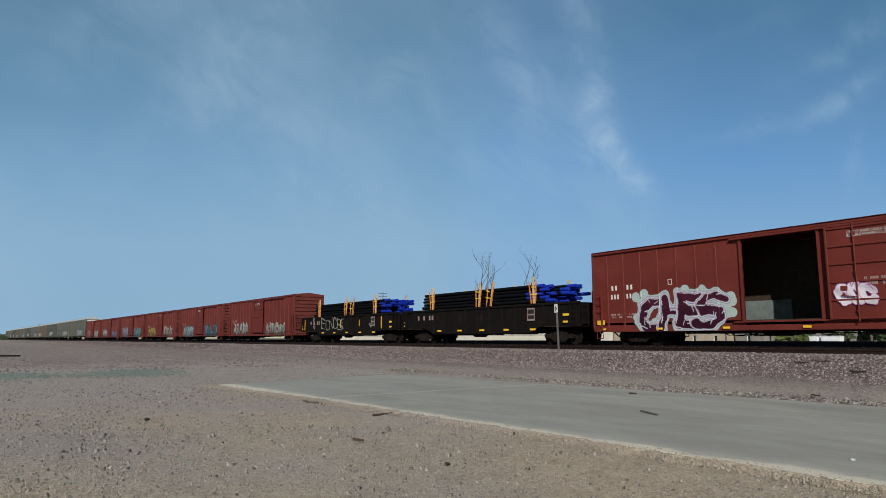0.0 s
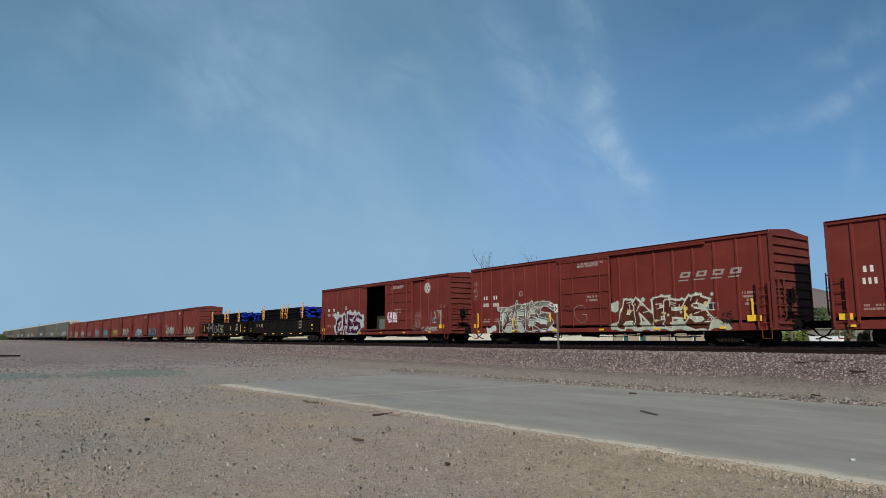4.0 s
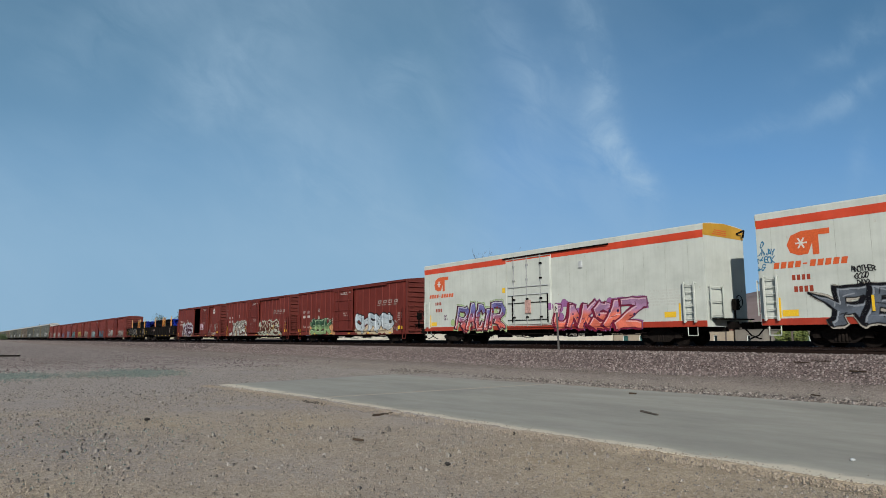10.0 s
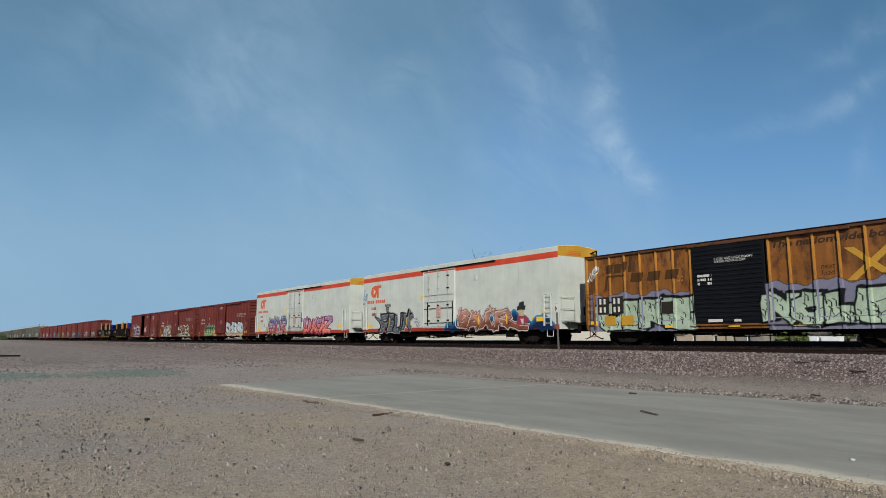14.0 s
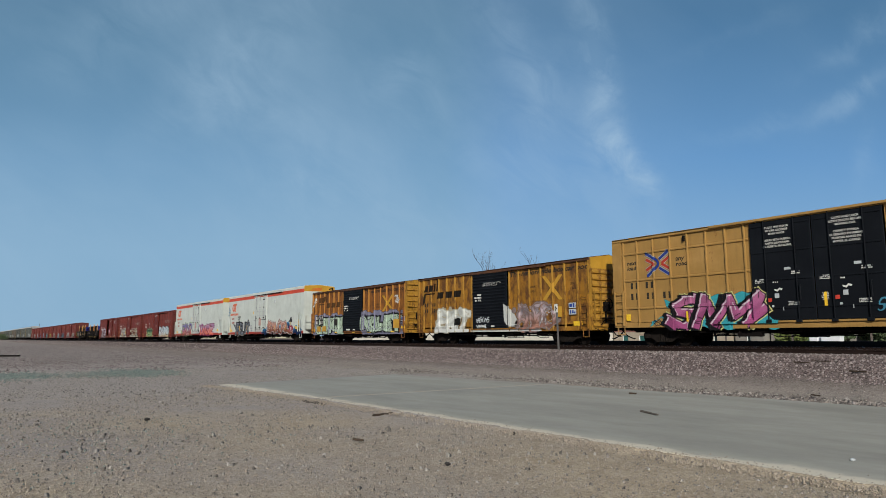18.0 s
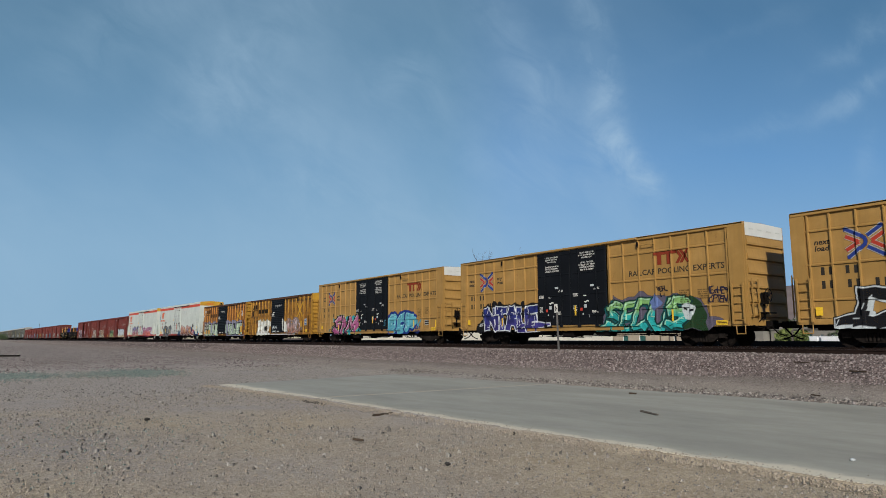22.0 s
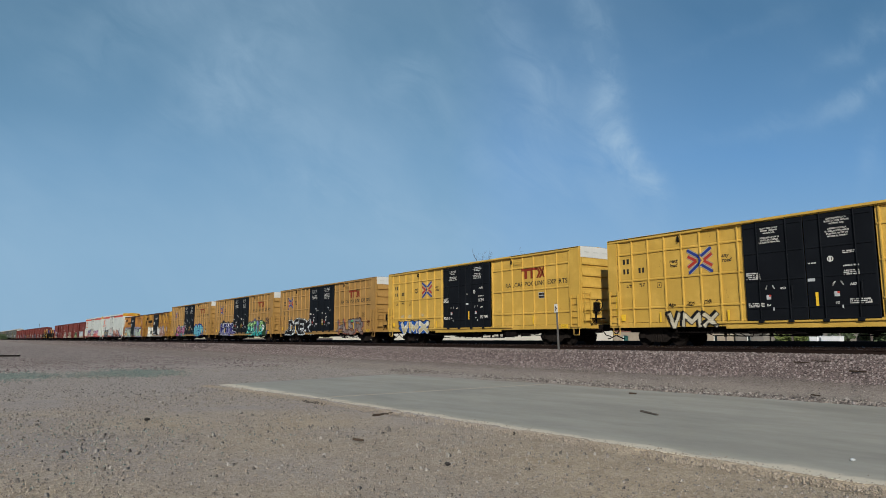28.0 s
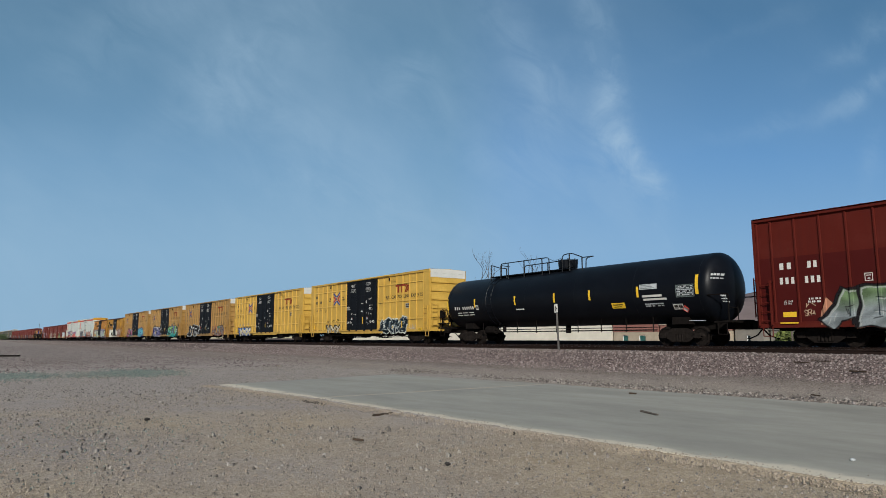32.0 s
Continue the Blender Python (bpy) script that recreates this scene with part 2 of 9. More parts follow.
    def mesh(self, name):
        me = bpy.data.meshes.new(name)
        me.from_pydata(self.v, [], self.f)
        me.validate()
        bm = bmesh.new()
        bm.from_mesh(me)
        bmesh.ops.recalc_face_normals(bm, faces=bm.faces[:])
        bm.to_mesh(me)
        bm.free()
        if self.smooth:
            me.polygons.foreach_set("use_smooth", [True] * len(me.polygons))
            me.set_sharp_from_angle(angle=radians(35))
        return me


def part(name, shape, material, parent=None, label="", at=None):
    """Links a shape (or a ready mesh) as one mesh object under a thing or a part."""
    me = shape.mesh(name) if isinstance(shape, Shape) else shape
    if not me.materials:
        me.materials.append(M[material] if isinstance(material, str) else material)
    ob = new(name, me)
    if parent is not None:
        ob.parent = parent
    if at is not None:
        ob.matrix_basis = pose(*at)
    if label:
        ob["label"] = label
    return ob


def thing(name, label, category, group="", m=None):
    ob = new(name)
    ob.empty_display_size = 0.3
    if m is not None:
        ob.matrix_basis = m
    return tagged(ob, label, category, group)


def words(name, text, x, z, size, material, parent, y, shear=0.0, label="", align="LEFT", wide=1.0, bold=0.0, pitch=1.21):
    """Lettering that stands 4 mm proud of a wall that faces -y, a part for each line; x, z is the lower left corner of its first line."""
    for k, line in enumerate(text.split("\n")):
        if not line:
            continue
        cu = bpy.data.curves.new(name, "FONT")
        cu.body, cu.size, cu.shear, cu.align_x = line, size * 1.38, shear, align
        cu.resolution_u, cu.offset = 2, bold
        tmp = bpy.data.objects.new(name, cu)
        me = bpy.data.meshes.new_from_object(tmp)
        bpy.data.objects.remove(tmp)
        for v in me.vertices:
            v.co = (x + v.co.x * wide, y - 0.005, z - k * size * pitch + v.co.y)
        me.materials.clear()
        ob = part(name, me, material, parent, label)
    return ob


def bars(name, rects, material, parent, y, label="", thick=0.004):
    """Painted bars (x0, x1, z0, z1) on a wall that faces -y: each one a part, a crowd of tiny ones joined."""
    if len(rects) > 12:
        g = Shape()
        for x0, x1, z0, z1 in rects:
            g.box(x0, x1, y - thick, y, z0, z1)
        return tagged(part(name, g, material, parent, label), kind="stuff")
    for x0, x1, z0, z1 in rects:
        ob = part(name, Shape().box(x0, x1, y - thick, y, z0, z1), material, parent, label)
    return ob


def row_of_bars(x, z, h, pattern, wide=0.62, gap=0.25):
    """One bar for each character of a mark; a dot leaves a space."""
    out = []
    for ch in pattern:
        if ch != ".":
            out.append((x, x + h * wide, z, z + h))
        x += h * (wide + gap)
    return out


def polys(name, shapes, material, parent, y, label="", thick=0.005):
    """Flat outlines (lists of (x, z)) painted on a wall that faces -y, each a part of its own."""
    for outline in shapes:
        ob = part(name, Shape().prism(outline, 1, y - thick, y), material, parent, label)
    return ob


# ---- spray-can pieces ----
def wild_strokes(rng):
    """Three bent strokes (start, bend, end, width at start, width at end) that make one abstract sprayed form."""
    foot, head = rng.uniform(0.05, 0.4), rng.uniform(0.0, 0.45)
    out = [((foot, rng.uniform(-0.08, 0.1)), (rng.uniform(0.0, 0.5), 0.5), (head, rng.uniform(0.85, 1.06)), rng.uniform(0.7, 1.2), rng.uniform(0.7, 1.2))]
    bowls = [((head, 0.92), (rng.uniform(0.8, 1.3), rng.uniform(0.75, 1.05)), (rng.uniform(0.35, 0.7), rng.uniform(0.3, 0.55)), 1.1, 0.7),
             ((0.2, 0.5), (0.55, rng.uniform(0.6, 1.0)), (rng.uniform(0.85, 1.15), rng.uniform(0.9, 1.12)), 1.0, 0.45),
             ((0.15, 0.08), (0.7, rng.uniform(-0.3, 0.1)), (rng.uniform(0.85, 1.1), rng.uniform(0.3, 0.6)), 1.0, 0.6)]
    legs = [((0.4, 0.5), (0.85, rng.uniform(0.3, 0.55)), (rng.uniform(0.8, 1.25), rng.uniform(-0.1, 0.1)), 1.05, 0.4),
            ((rng.uniform(0.7, 1.0), -0.02), (0.7, 0.5), (rng.uniform(0.75, 1.1), 1.0), 0.9, 0.9),
            ((0.95, 0.75), (0.3, rng.uniform(0.3, 0.7)), (1.05, rng.uniform(0.0, 0.2)), 0.8, 0.9)]
    return out + [bowls[rng.randint(3)], legs[rng.randint(3)]]


def seg_dist(px, pz, a, b):
    ax, az = a
    dx, dz = b[0] - ax, b[1] - az
    t = np.clip(((px - ax) * dx + (pz - az) * dz) / (dx * dx + dz * dz + 1e-9), 0, 1)
    return np.hypot(px - ax - t * dx, pz - az - t * dz)


def decal(name, shapes, parent, wall, label="", step=0.022):
    """Flat-coloured outlines painted over a ribbed wall. shapes: (outline of (x, z), colour)."""
    xs = np.concatenate([[q[0] for q in o] for o, _ in shapes])
    zs = np.concatenate([[q[1] for q in o] for o, _ in shapes])
    gx, gz = np.arange(xs.min() - 0.05, xs.max() + 0.06, step), np.arange(zs.min() - 0.05, zs.max() + 0.06, step)
    px, pz = np.meshgrid(gx, gz)
    rgb, alpha = np.zeros(px.shape + (3,)), np.zeros(px.shape)
    for outline, colour in shapes:
        cover = inside_of(list(outline), px, pz, step)
        rgb = rgb * (1 - cover[..., None]) + np.asarray(colour) * cover[..., None]
        rgb[alpha == 0] = np.where(cover[alpha == 0][:, None] > 0, np.asarray(colour), rgb[alpha == 0])
        alpha = np.maximum(alpha, cover)
    return painted(name, px, pz, rgb, alpha, parent, wall, label)


def painted(name, px, pz, rgb, alpha, parent, wall, label):
    """A thin coat of paint that follows the surface under it."""
    keep = alpha > 0.02
    cell = keep[:-1, :-1] | keep[1:, :-1] | keep[:-1, 1:] | keep[1:, 1:]
    use = np.zeros(px.shape, bool)
    for a in (slice(None, -1), slice(1, None)):
        for b in (slice(None, -1), slice(1, None)):
            use[a, b] |= cell
    ids = np.full(px.shape, -1)
    ids[use] = np.arange(use.sum())
    co = [(x, wall(x, z) - 0.007, z) for x, z in zip(px[use], pz[use])]
    r, c = np.nonzero(cell)
    faces = np.stack([ids[r, c], ids[r, c + 1], ids[r + 1, c + 1], ids[r + 1, c]], 1).tolist()
    me = bpy.data.meshes.new(name)
    me.from_pydata(co, [], faces)
    at = me.color_attributes.new("spray", "FLOAT_COLOR", "POINT")
    at.data.foreach_set("color", np.concatenate([rgb[use] * 0.8, alpha[use][:, None]], 1).astype(np.float32).ravel())
    return part(name, me, "spray", parent, label)


def graffiti(parent, x0, x1, z0, z1, seed, fill, fill2, line, halo=None, letters=5, stroke=0.2, edge=0.05, halo_w=0.14,
             wall=None, ragged=0.25, under=None, label="", step=0.024, spread=1.22):
    """A spray-painted piece of letter-like forms. wall(x, z): the y of the surface under it."""
    rng = np.random.RandomState(seed)
    pad = halo_w + 0.12 if halo is not None else 0.12
    xs = np.arange(x0 - pad, x1 + pad, step)
    zs = np.arange(max(z0 - pad, 0.62), z1 + pad + 0.2 * (z1 - z0), step)
    px, pz = np.meshgrid(xs, zs)
    wx = px + 0.09 * np.sin(pz * 5.1 + seed) + 0.035 * np.sin(px * 9.0 + pz * 7 + seed)
    wz = pz + 0.08 * np.sin(px * 4.3 + seed * 2) + 0.03 * np.sin(px * 11 + seed)
    rgb = np.zeros(px.shape + (3,))
    alpha = np.zeros(px.shape)

    def lay(mask, colour):
        m = np.clip(mask, 0, 1)
        rgb[:] = rgb * (1 - m[..., None]) + np.asarray(colour) * m[..., None] if not isinstance(colour, np.ndarray) or colour.ndim < 3 else rgb * (1 - m[..., None]) + colour * m[..., None]
        np.maximum(alpha, m, out=alpha)

    def soft(d, w):
        return np.clip((w - d) / 0.022 + 0.5, 0, 1)

    h = z1 - z0
    cw = (x1 - x0) / max(1, letters)
    w = stroke * min(h, cw * 1.1) * 0.56
    dists = []
    for i in range(letters):
        lean, drop, mirror = rng.uniform(-0.12, 0.28), ragged * rng.uniform(-0.12, 0.12) * h, rng.rand() < 0.45
        d = np.full(px.shape, 9.0)
        for p0, p1, p2, wide0, wide1 in wild_strokes(rng):
            last = None
            for q in range(7):
                f = q / 6
                bx, bz = ((1 - f) ** 2 * p0[k] + 2 * f * (1 - f) * p1[k] + f * f * p2[k] for k in (0, 1))
                bx = 1 - bx if mirror else bx
                at = (x0 + cw * (i + 0.5) + (bx - 0.5 + lean * (bz - 0.5)) * max(cw - 1.2 * w, 0.5 * cw) * spread, z0 + drop + w + (h - 2 * w) * bz)
                if last is not None:
                    d = np.minimum(d, seg_dist(wx, wz, last, at) / (wide0 + (wide1 - wide0) * f))
                last = at
        dists.append(d)
    for i in range(len(dists)):
        cx, cz = x0 + cw * (i + rng.uniform(0.2, 0.8)), z0 + h * rng.choice((0.12, 0.9))
        tip = (cx + rng.uniform(-0.55, 0.55) * cw, cz + rng.uniform(-0.12, 0.2) * h)
        for q in range(4):
            p0, p1 = ((cx + (tip[0] - cx) * f, cz + (tip[1] - cz) * f) for f in (q / 4, (q + 1) / 4))
            dists[i] = np.minimum(dists[i], seg_dist(wx, wz, p0, p1) / (0.9 - 0.22 * q))
    every = np.min(dists, axis=0) if dists else np.full(px.shape, 9.0)
    if under is not None:
        n = 0.10 * np.sin(px * 3.1 + seed) + 0.05 * np.sin(px * 8.3 + seed)
        lay(np.clip((z0 + 0.62 * h + n - pz) / 0.04, 0, 1) * np.clip((px - x0) / 0.1, 0, 1) * np.clip((x1 - px) / 0.1, 0, 1), under)
    if halo is not None:
        puff = 0.05 * np.sin(px * 7 + seed) * np.sin(pz * 8 + seed)
        lay(soft(every, w + halo_w + puff), halo)
    for d in dists:
        lay(soft(d, w + edge), line)
        g = np.clip((pz - z0) / h + 0.18 * np.sin(px * 2.7 + seed), 0, 1)[..., None]
        lay(soft(d, w), np.asarray(fill2) * (1 - g) + np.asarray(fill) * g)
        if w > 0.09:
            crack = np.sin(px * 6.3 + 2.0 * np.sin(pz * 5.0 + seed) + seed) * np.sin(pz * 7.1 + 1.7 * np.sin(px * 4.0))
            lay(soft(np.abs(crack - 0.25), 0.06) * (d < w * 0.8) * (np.sin(px * 9.1 + pz * 3 + seed * 3) > 0.2) * 0.9, line)
            lay(soft(np.abs(d - w * 0.45), 0.012) * (np.sin(px * 4.9 - pz * 6 + seed) > 0.35) * 0.8, np.asarray(fill) * 0.35)
    alpha[0, :], alpha[:, 0], alpha[:, -1] = np.where(zs[0] < 0.7, alpha[0, :], 0), 0, 0
    return painted("graffiti", px, pz, rgb, alpha, parent, wall, label or "spray-painted graffiti lettering")


# letter skeletons: bent strokes in a unit box
GLYPHS = dict(
    A=[[(0, 0), (0.42, 1), (0.58, 1), (1, 0)], [(0.2, 0.36), (0.8, 0.36)]],
    B=[[(0, 0), (0, 1), (0.7, 1), (0.95, 0.78), (0.6, 0.53), (0, 0.53)], [(0.6, 0.53), (1, 0.28), (0.75, 0), (0, 0)]],
    C=[[(1, 0.8), (0.7, 1), (0.25, 1), (0, 0.7), (0, 0.3), (0.25, 0), (0.75, 0), (1, 0.25)]],
    D=[[(0, 0), (0, 1), (0.6, 1), (1, 0.65), (1, 0.3), (0.6, 0), (0, 0)]],
    E=[[(1, 1), (0, 1), (0, 0), (1, 0)], [(0, 0.52), (0.8, 0.52)]],
    G=[[(1, 0.8), (0.7, 1), (0.25, 1), (0, 0.7), (0, 0.3), (0.25, 0), (0.75, 0), (1, 0.25), (1, 0.48), (0.6, 0.48)]],
    H=[[(0, 0), (0, 1)], [(1, 0), (1, 1)], [(0, 0.5), (1, 0.5)]],
    h=[[(0, 0), (0, 1)], [(0, 0.55), (0.6, 0.62), (1, 0.4), (1, 0)]],
    I=[[(0.5, 0), (0.5, 1)]],
    K=[[(0, 0), (0, 1)], [(1, 1), (0.1, 0.5), (1, 0)]],
    L=[[(0, 1), (0, 0), (1, 0)]],
    M=[[(0, 0), (0.05, 1), (0.5, 0.3), (0.95, 1), (1, 0)]],
    N=[[(0, 0), (0, 1), (1, 0), (1, 1)]],
    O=[[(0.3, 1), (0, 0.7), (0, 0.3), (0.3, 0), (0.7, 0), (1, 0.3), (1, 0.7), (0.7, 1), (0.3, 1)]],
    P=[[(0, 0), (0, 1), (0.75, 1), (1, 0.76), (0.75, 0.5), (0, 0.5)]],
    R=[[(0, 0), (0, 1), (0.8, 1), (1, 0.8), (1, 0.66), (0.8, 0.46), (0.25, 0.46)], [(0.5, 0.46), (1, 0)]],
    S=[[(1, 0.88), (0.65, 1), (0.25, 1), (0, 0.78), (0.2, 0.55), (0.8, 0.45), (1, 0.22), (0.75, 0), (0.3, 0), (0, 0.14)]],
    T=[[(0, 1), (1, 1)], [(0.5, 1), (0.5, 0)]],
    U=[[(0, 1), (0, 0.3), (0.3, 0), (0.7, 0), (1, 0.3), (1, 1)]],
    V=[[(0, 1), (0.45, 0), (0.55, 0), (1, 1)]],
    W=[[(0, 1), (0.2, 0), (0.5, 0.7), (0.8, 0), (1, 1)]],
    X=[[(0, 1), (1, 0)], [(0, 0), (1, 1)]],
    Y=[[(0, 1), (0.5, 0.5), (1, 1)], [(0.5, 0.5), (0.5, 0)]],
    Z=[[(0, 1), (1, 1), (0, 0), (1, 0)]],
    star=[[(0.5, 0.5), (0.5 + 0.5 * math.cos(math.pi * (0.5 + 0.4 * k)), 0.5 + 0.5 * math.sin(math.pi * (0.5 + 0.4 * k)))] for k in range(5)],
)
GLYPHS["0"], GLYPHS["1"], GLYPHS["2"] = GLYPHS["O"], GLYPHS["I"], GLYPHS["Z"]


def stroke_dist(px, pz, a, b, w0, w1, blunt):
    """Signed distance from a bar with square (blunt) or round ends, half-width w0 at a and w1 at b."""
    dx, dz = b[0] - a[0], b[1] - a[1]
    ln = math.hypot(dx, dz) + 1e-6
    t = ((px - a[0]) * dx + (pz - a[1]) * dz) / ln
    side = np.abs((px - a[0]) * dz - (pz - a[1]) * dx) / ln
    w = w0 + (w1 - w0) * np.clip(t / ln, 0, 1)
    if blunt:
        return np.maximum(side - w, np.abs(t - ln / 2) - ln / 2 - 0.62 * w)
    return np.hypot(side, np.abs(t - ln / 2) - ln / 2) * (np.abs(t - ln / 2) > ln / 2) + side * (np.abs(t - ln / 2) <= ln / 2) - w


def inside_of(outline, px, pz, step=0.023):
    """How much of each cell lies within an outline."""
    cover = np.zeros(px.shape)
    for ox, oz in ((-0.25, -0.25), (0.25, -0.25), (-0.25, 0.25), (0.25, 0.25)):
        qx, qz = px + ox * step, pz + oz * step
        inside = np.zeros(px.shape, bool)
        for (xa, za), (xb, zb) in zip(outline, outline[1:] + outline[:1]):
            if za != zb:
                inside ^= ((za > qz) != (zb > qz)) & (qx < (xb - xa) * (qz - za) / (zb - za) + xa)
        cover += 0.25 * inside
    return cover


def piece(parent, text, x0, x1, z0, z1, wall, fill, fill2, line, label, seed=1, w=0.16, edge=0.045, widths=None, lean=0.1, blunt=True, wave=0.05, mid=0.5, blend=0.5,
          cloud=None, reach=0.2, bubbles=0, glow=None, glow_w=0.05, block=None, push=(-0.1, -0.07), shine=None, under=(), over=(), tails=(), dots=None, dots_n=0,
          drips=0, mottle=0.18, lift=0.0, step=0.023, rise=(), overlap=0.1, flare=0.25, rag=0.04, cuts=5):
    """Spray-painted letters on a car's side: backing cloud, drop block, outline, fading fill, light edge, drips."""
    rng = np.random.RandomState(seed)
    edge = 1.4 * edge
    overlap += 0.1
    pad = max(0.2, (3 * reach + 0.5 if bubbles else reach + 0.15) if cloud is not None else 0.2)
    spots_ = list(under) + list(over)
    ex = [q[0] for o, _ in spots_ for q in o] + [p[0] for t in tails for p in t[:2]]
    ez = [q[1] for o, _ in spots_ for q in o] + [p[1] for t in tails for p in t[:2]]
    xs = np.arange(min([x0] + ex) - pad, max([x1] + ex) + pad, step)
    zs = np.arange(max(min([z0] + ez) - pad, 0.66), max([z1] + ez) + pad + 0.12, step)
    px, pz = np.meshgrid(xs, zs)
    wx = px + wave * np.sin(pz * 3.7 + seed) + 0.3 * wave * np.sin(px * 8.0 + pz * 9 + seed)
    wz = pz + wave * np.sin(px * 3.1 + seed * 2) + 0.3 * wave * np.sin(px * 10 - pz * 4 + seed)
    fuzz = 0.5 * np.sin(px * 37 + 3 * np.sin(pz * 23 + seed)) * np.sin(pz * 41 + 2 * np.sin(px * 19))
    rgb, alpha = np.zeros(px.shape + (3,)), np.zeros(px.shape)

    def lay(mask, colour):
        m = np.clip(mask, 0, 1)
        c = np.asarray(colour)
        rgb[:] = rgb * (1 - m[..., None]) + c * m[..., None]
        fresh = alpha < 0.02
        rgb[fresh & (m > 0)] = (np.broadcast_to(c, rgb.shape))[fresh & (m > 0)]
        np.maximum(alpha, m, out=alpha)

    def soft(d):
        return np.clip(0.5 - d / (1.1 * step), 0, 1)

    def moved(d, sx, sz):
        out = np.full(d.shape, 9.0)
        h, v = d.shape[1], d.shape[0]
        out[max(0, sz):v + min(0, sz), max(0, sx):h + min(0, sx)] = d[max(0, -sz):v - max(0, sz), max(0, -sx):h - max(0, sx)]
        return out

    for outline, colour in under:
        lay(inside_of(list(outline), wx + 0.03 * np.sin(pz * 9 + px * 4), wz + 0.06 * np.sin(px * 7 + seed)) * 1.0, colour)
    n = len(text)
    widths = widths or [1.0] * n
    cell = (x1 - x0) / sum(widths)
    dists, at = [], x0
    for i, ch in enumerate(text):
        a, b = at - overlap * 0.5 * cell, at + widths[i] * cell + overlap * 0.5 * cell
        at += widths[i] * cell
        lo, hi = z0 + rag * rng.uniform(-1, 1), z1 + rag * rng.uniform(-1, 1) + (rise[i] if i < len(rise) else 0)
        tilt = lean * rng.uniform(0.5, 1.5)
        d = np.full(px.shape, 9.0)
        for stroke in GLYPHS["star" if ch == "*" else ch]:
            pts = [(a + w + (b - a - 2 * w) * u + tilt * (v - 0.5) * (hi - lo), lo + w + (hi - lo - 2 * w) * v) for u, v in stroke]
            for p, q in zip(pts, pts[1:]):
                f0, f1 = 1 + flare * rng.uniform(-1, 1), 1 + flare * rng.uniform(-1, 1)
                if ch == "*":
                    f0, f1 = 1.5, 0.2
                d = np.minimum(d, stroke_dist(wx, wz, p, q, w * f0, w * f1, blunt))
        dists.append(d)
    for p, q, w0, w1 in tails:
        k = int(np.clip((0.5 * (p[0] + q[0]) - x0) / (x1 - x0) * n, 0, n - 1))
        dists[k] = np.minimum(dists[k], stroke_dist(wx, wz, p, q, w0, w1, blunt))
    every = np.min(dists, axis=0)
    if cloud is not None:
        puff = 0.35 * reach * np.sin(px * 5 + seed) * np.sin(pz * 6 + seed) + 0.02 * fuzz
        lay(soft(every - reach - puff), cloud)
        for _ in range(bubbles):
            cx, cz, r = rng.uniform(x0 - 0.2 - 3 * reach, x1 + 0.2 + 3 * reach), rng.uniform(z0 + 0.2, z1 + 0.15), rng.uniform(0.07, 0.24)
            lay(soft(np.hypot(px - cx, pz - cz) - r), cloud)
    if glow is not None:
        lay(soft(every - edge - glow_w + 0.01 * fuzz), glow)
    k = max(1, int(round(max(abs(push[0]), abs(push[1])) / step)))
    for d in dists:
        if block is not None:
            for q in range(1, k + 1):
                sx, sz = int(round(push[0] / step * q / k)), int(round(push[1] / step * q / k))
                lay(soft(moved(d, sx, sz) - edge), block)
        lay(soft(d - edge), line)
        g = np.clip(((pz - z0) / (z1 - z0) - mid + 0.07 * np.sin(px * 2.7 + seed) + 0.03 * fuzz) / blend + 0.5, 0, 1)[..., None]
        tone = np.asarray(fill2) * (1 - g) + np.asarray(fill) * g
        patch = np.sin(px * 4.1 + 2 * np.sin(pz * 3.3 + seed)) * np.sin(pz * 5.3 + seed + 1.5 * np.sin(px * 2.2))
        tone = tone * (1 + mottle * np.clip(patch * 2.2, -1, 1))[..., None]
        lay(soft(d), tone)
        deep = np.flatnonzero(d < -0.04)
        for q in range(cuts if len(deep) else 0):
            j = deep[rng.randint(len(deep))]
            ax, az, turn = px.flat[j], pz.flat[j], rng.choice((rng.uniform(-0.5, 0.5), rng.uniform(1.1, 1.9)))
            ln = rng.uniform(0.2, 0.5)
            mark = seg_dist(wx, wz, (ax, az), (ax + ln * math.sin(turn), az + ln * math.cos(turn)))
            lay(soft(mark - 0.016) * (d < 0), line if q % 3 or shine is None else shine)
        if shine is not None:
            s = 2 if step > 0.015 else 3
            lay(soft(d + 0.015) * np.clip(soft(moved(d, s, -s) + 0.015) < 0.5, 0, 1) * 0.9, shine)
        if drips:
            for _ in range(drips):
                j = rng.randint(px.size)
                cx, top = px.flat[j], pz.flat[j]
                if d.flat[j] < -0.05:
                    arc = seg_dist(px, pz, (cx - 0.1, top + 0.06), (cx, top)) < 0.018
                    lay(1.0 * (arc | (seg_dist(px, pz, (cx, top), (cx + 0.01, top - rng.uniform(0.08, 0.2))) < 0.022)) * (d < 0), line)
    for _ in range(dots_n):
        cx, cz, r = rng.uniform(x0, x1), rng.uniform(z0 + 0.1, z1 - 0.15), rng.uniform(0.04, 0.09)
        lay(soft(np.hypot((px - cx) * rng.uniform(0.8, 1.2), pz - cz) - r) * (every < 0.02), dots)
    for outline, colour in over:
        lay(inside_of(list(outline), wx, wz) * 1.0, colour)
    alpha *= np.clip(1.0 - 0.25 * (fuzz > 0.42), 0, 1)
    alpha[-1, :], alpha[:, 0], alpha[:, -1] = 0, 0, 0
    return painted("graffiti", px, pz, rgb, alpha, parent, (lambda x, z: wall(x, z) - lift) if lift else wall, label)


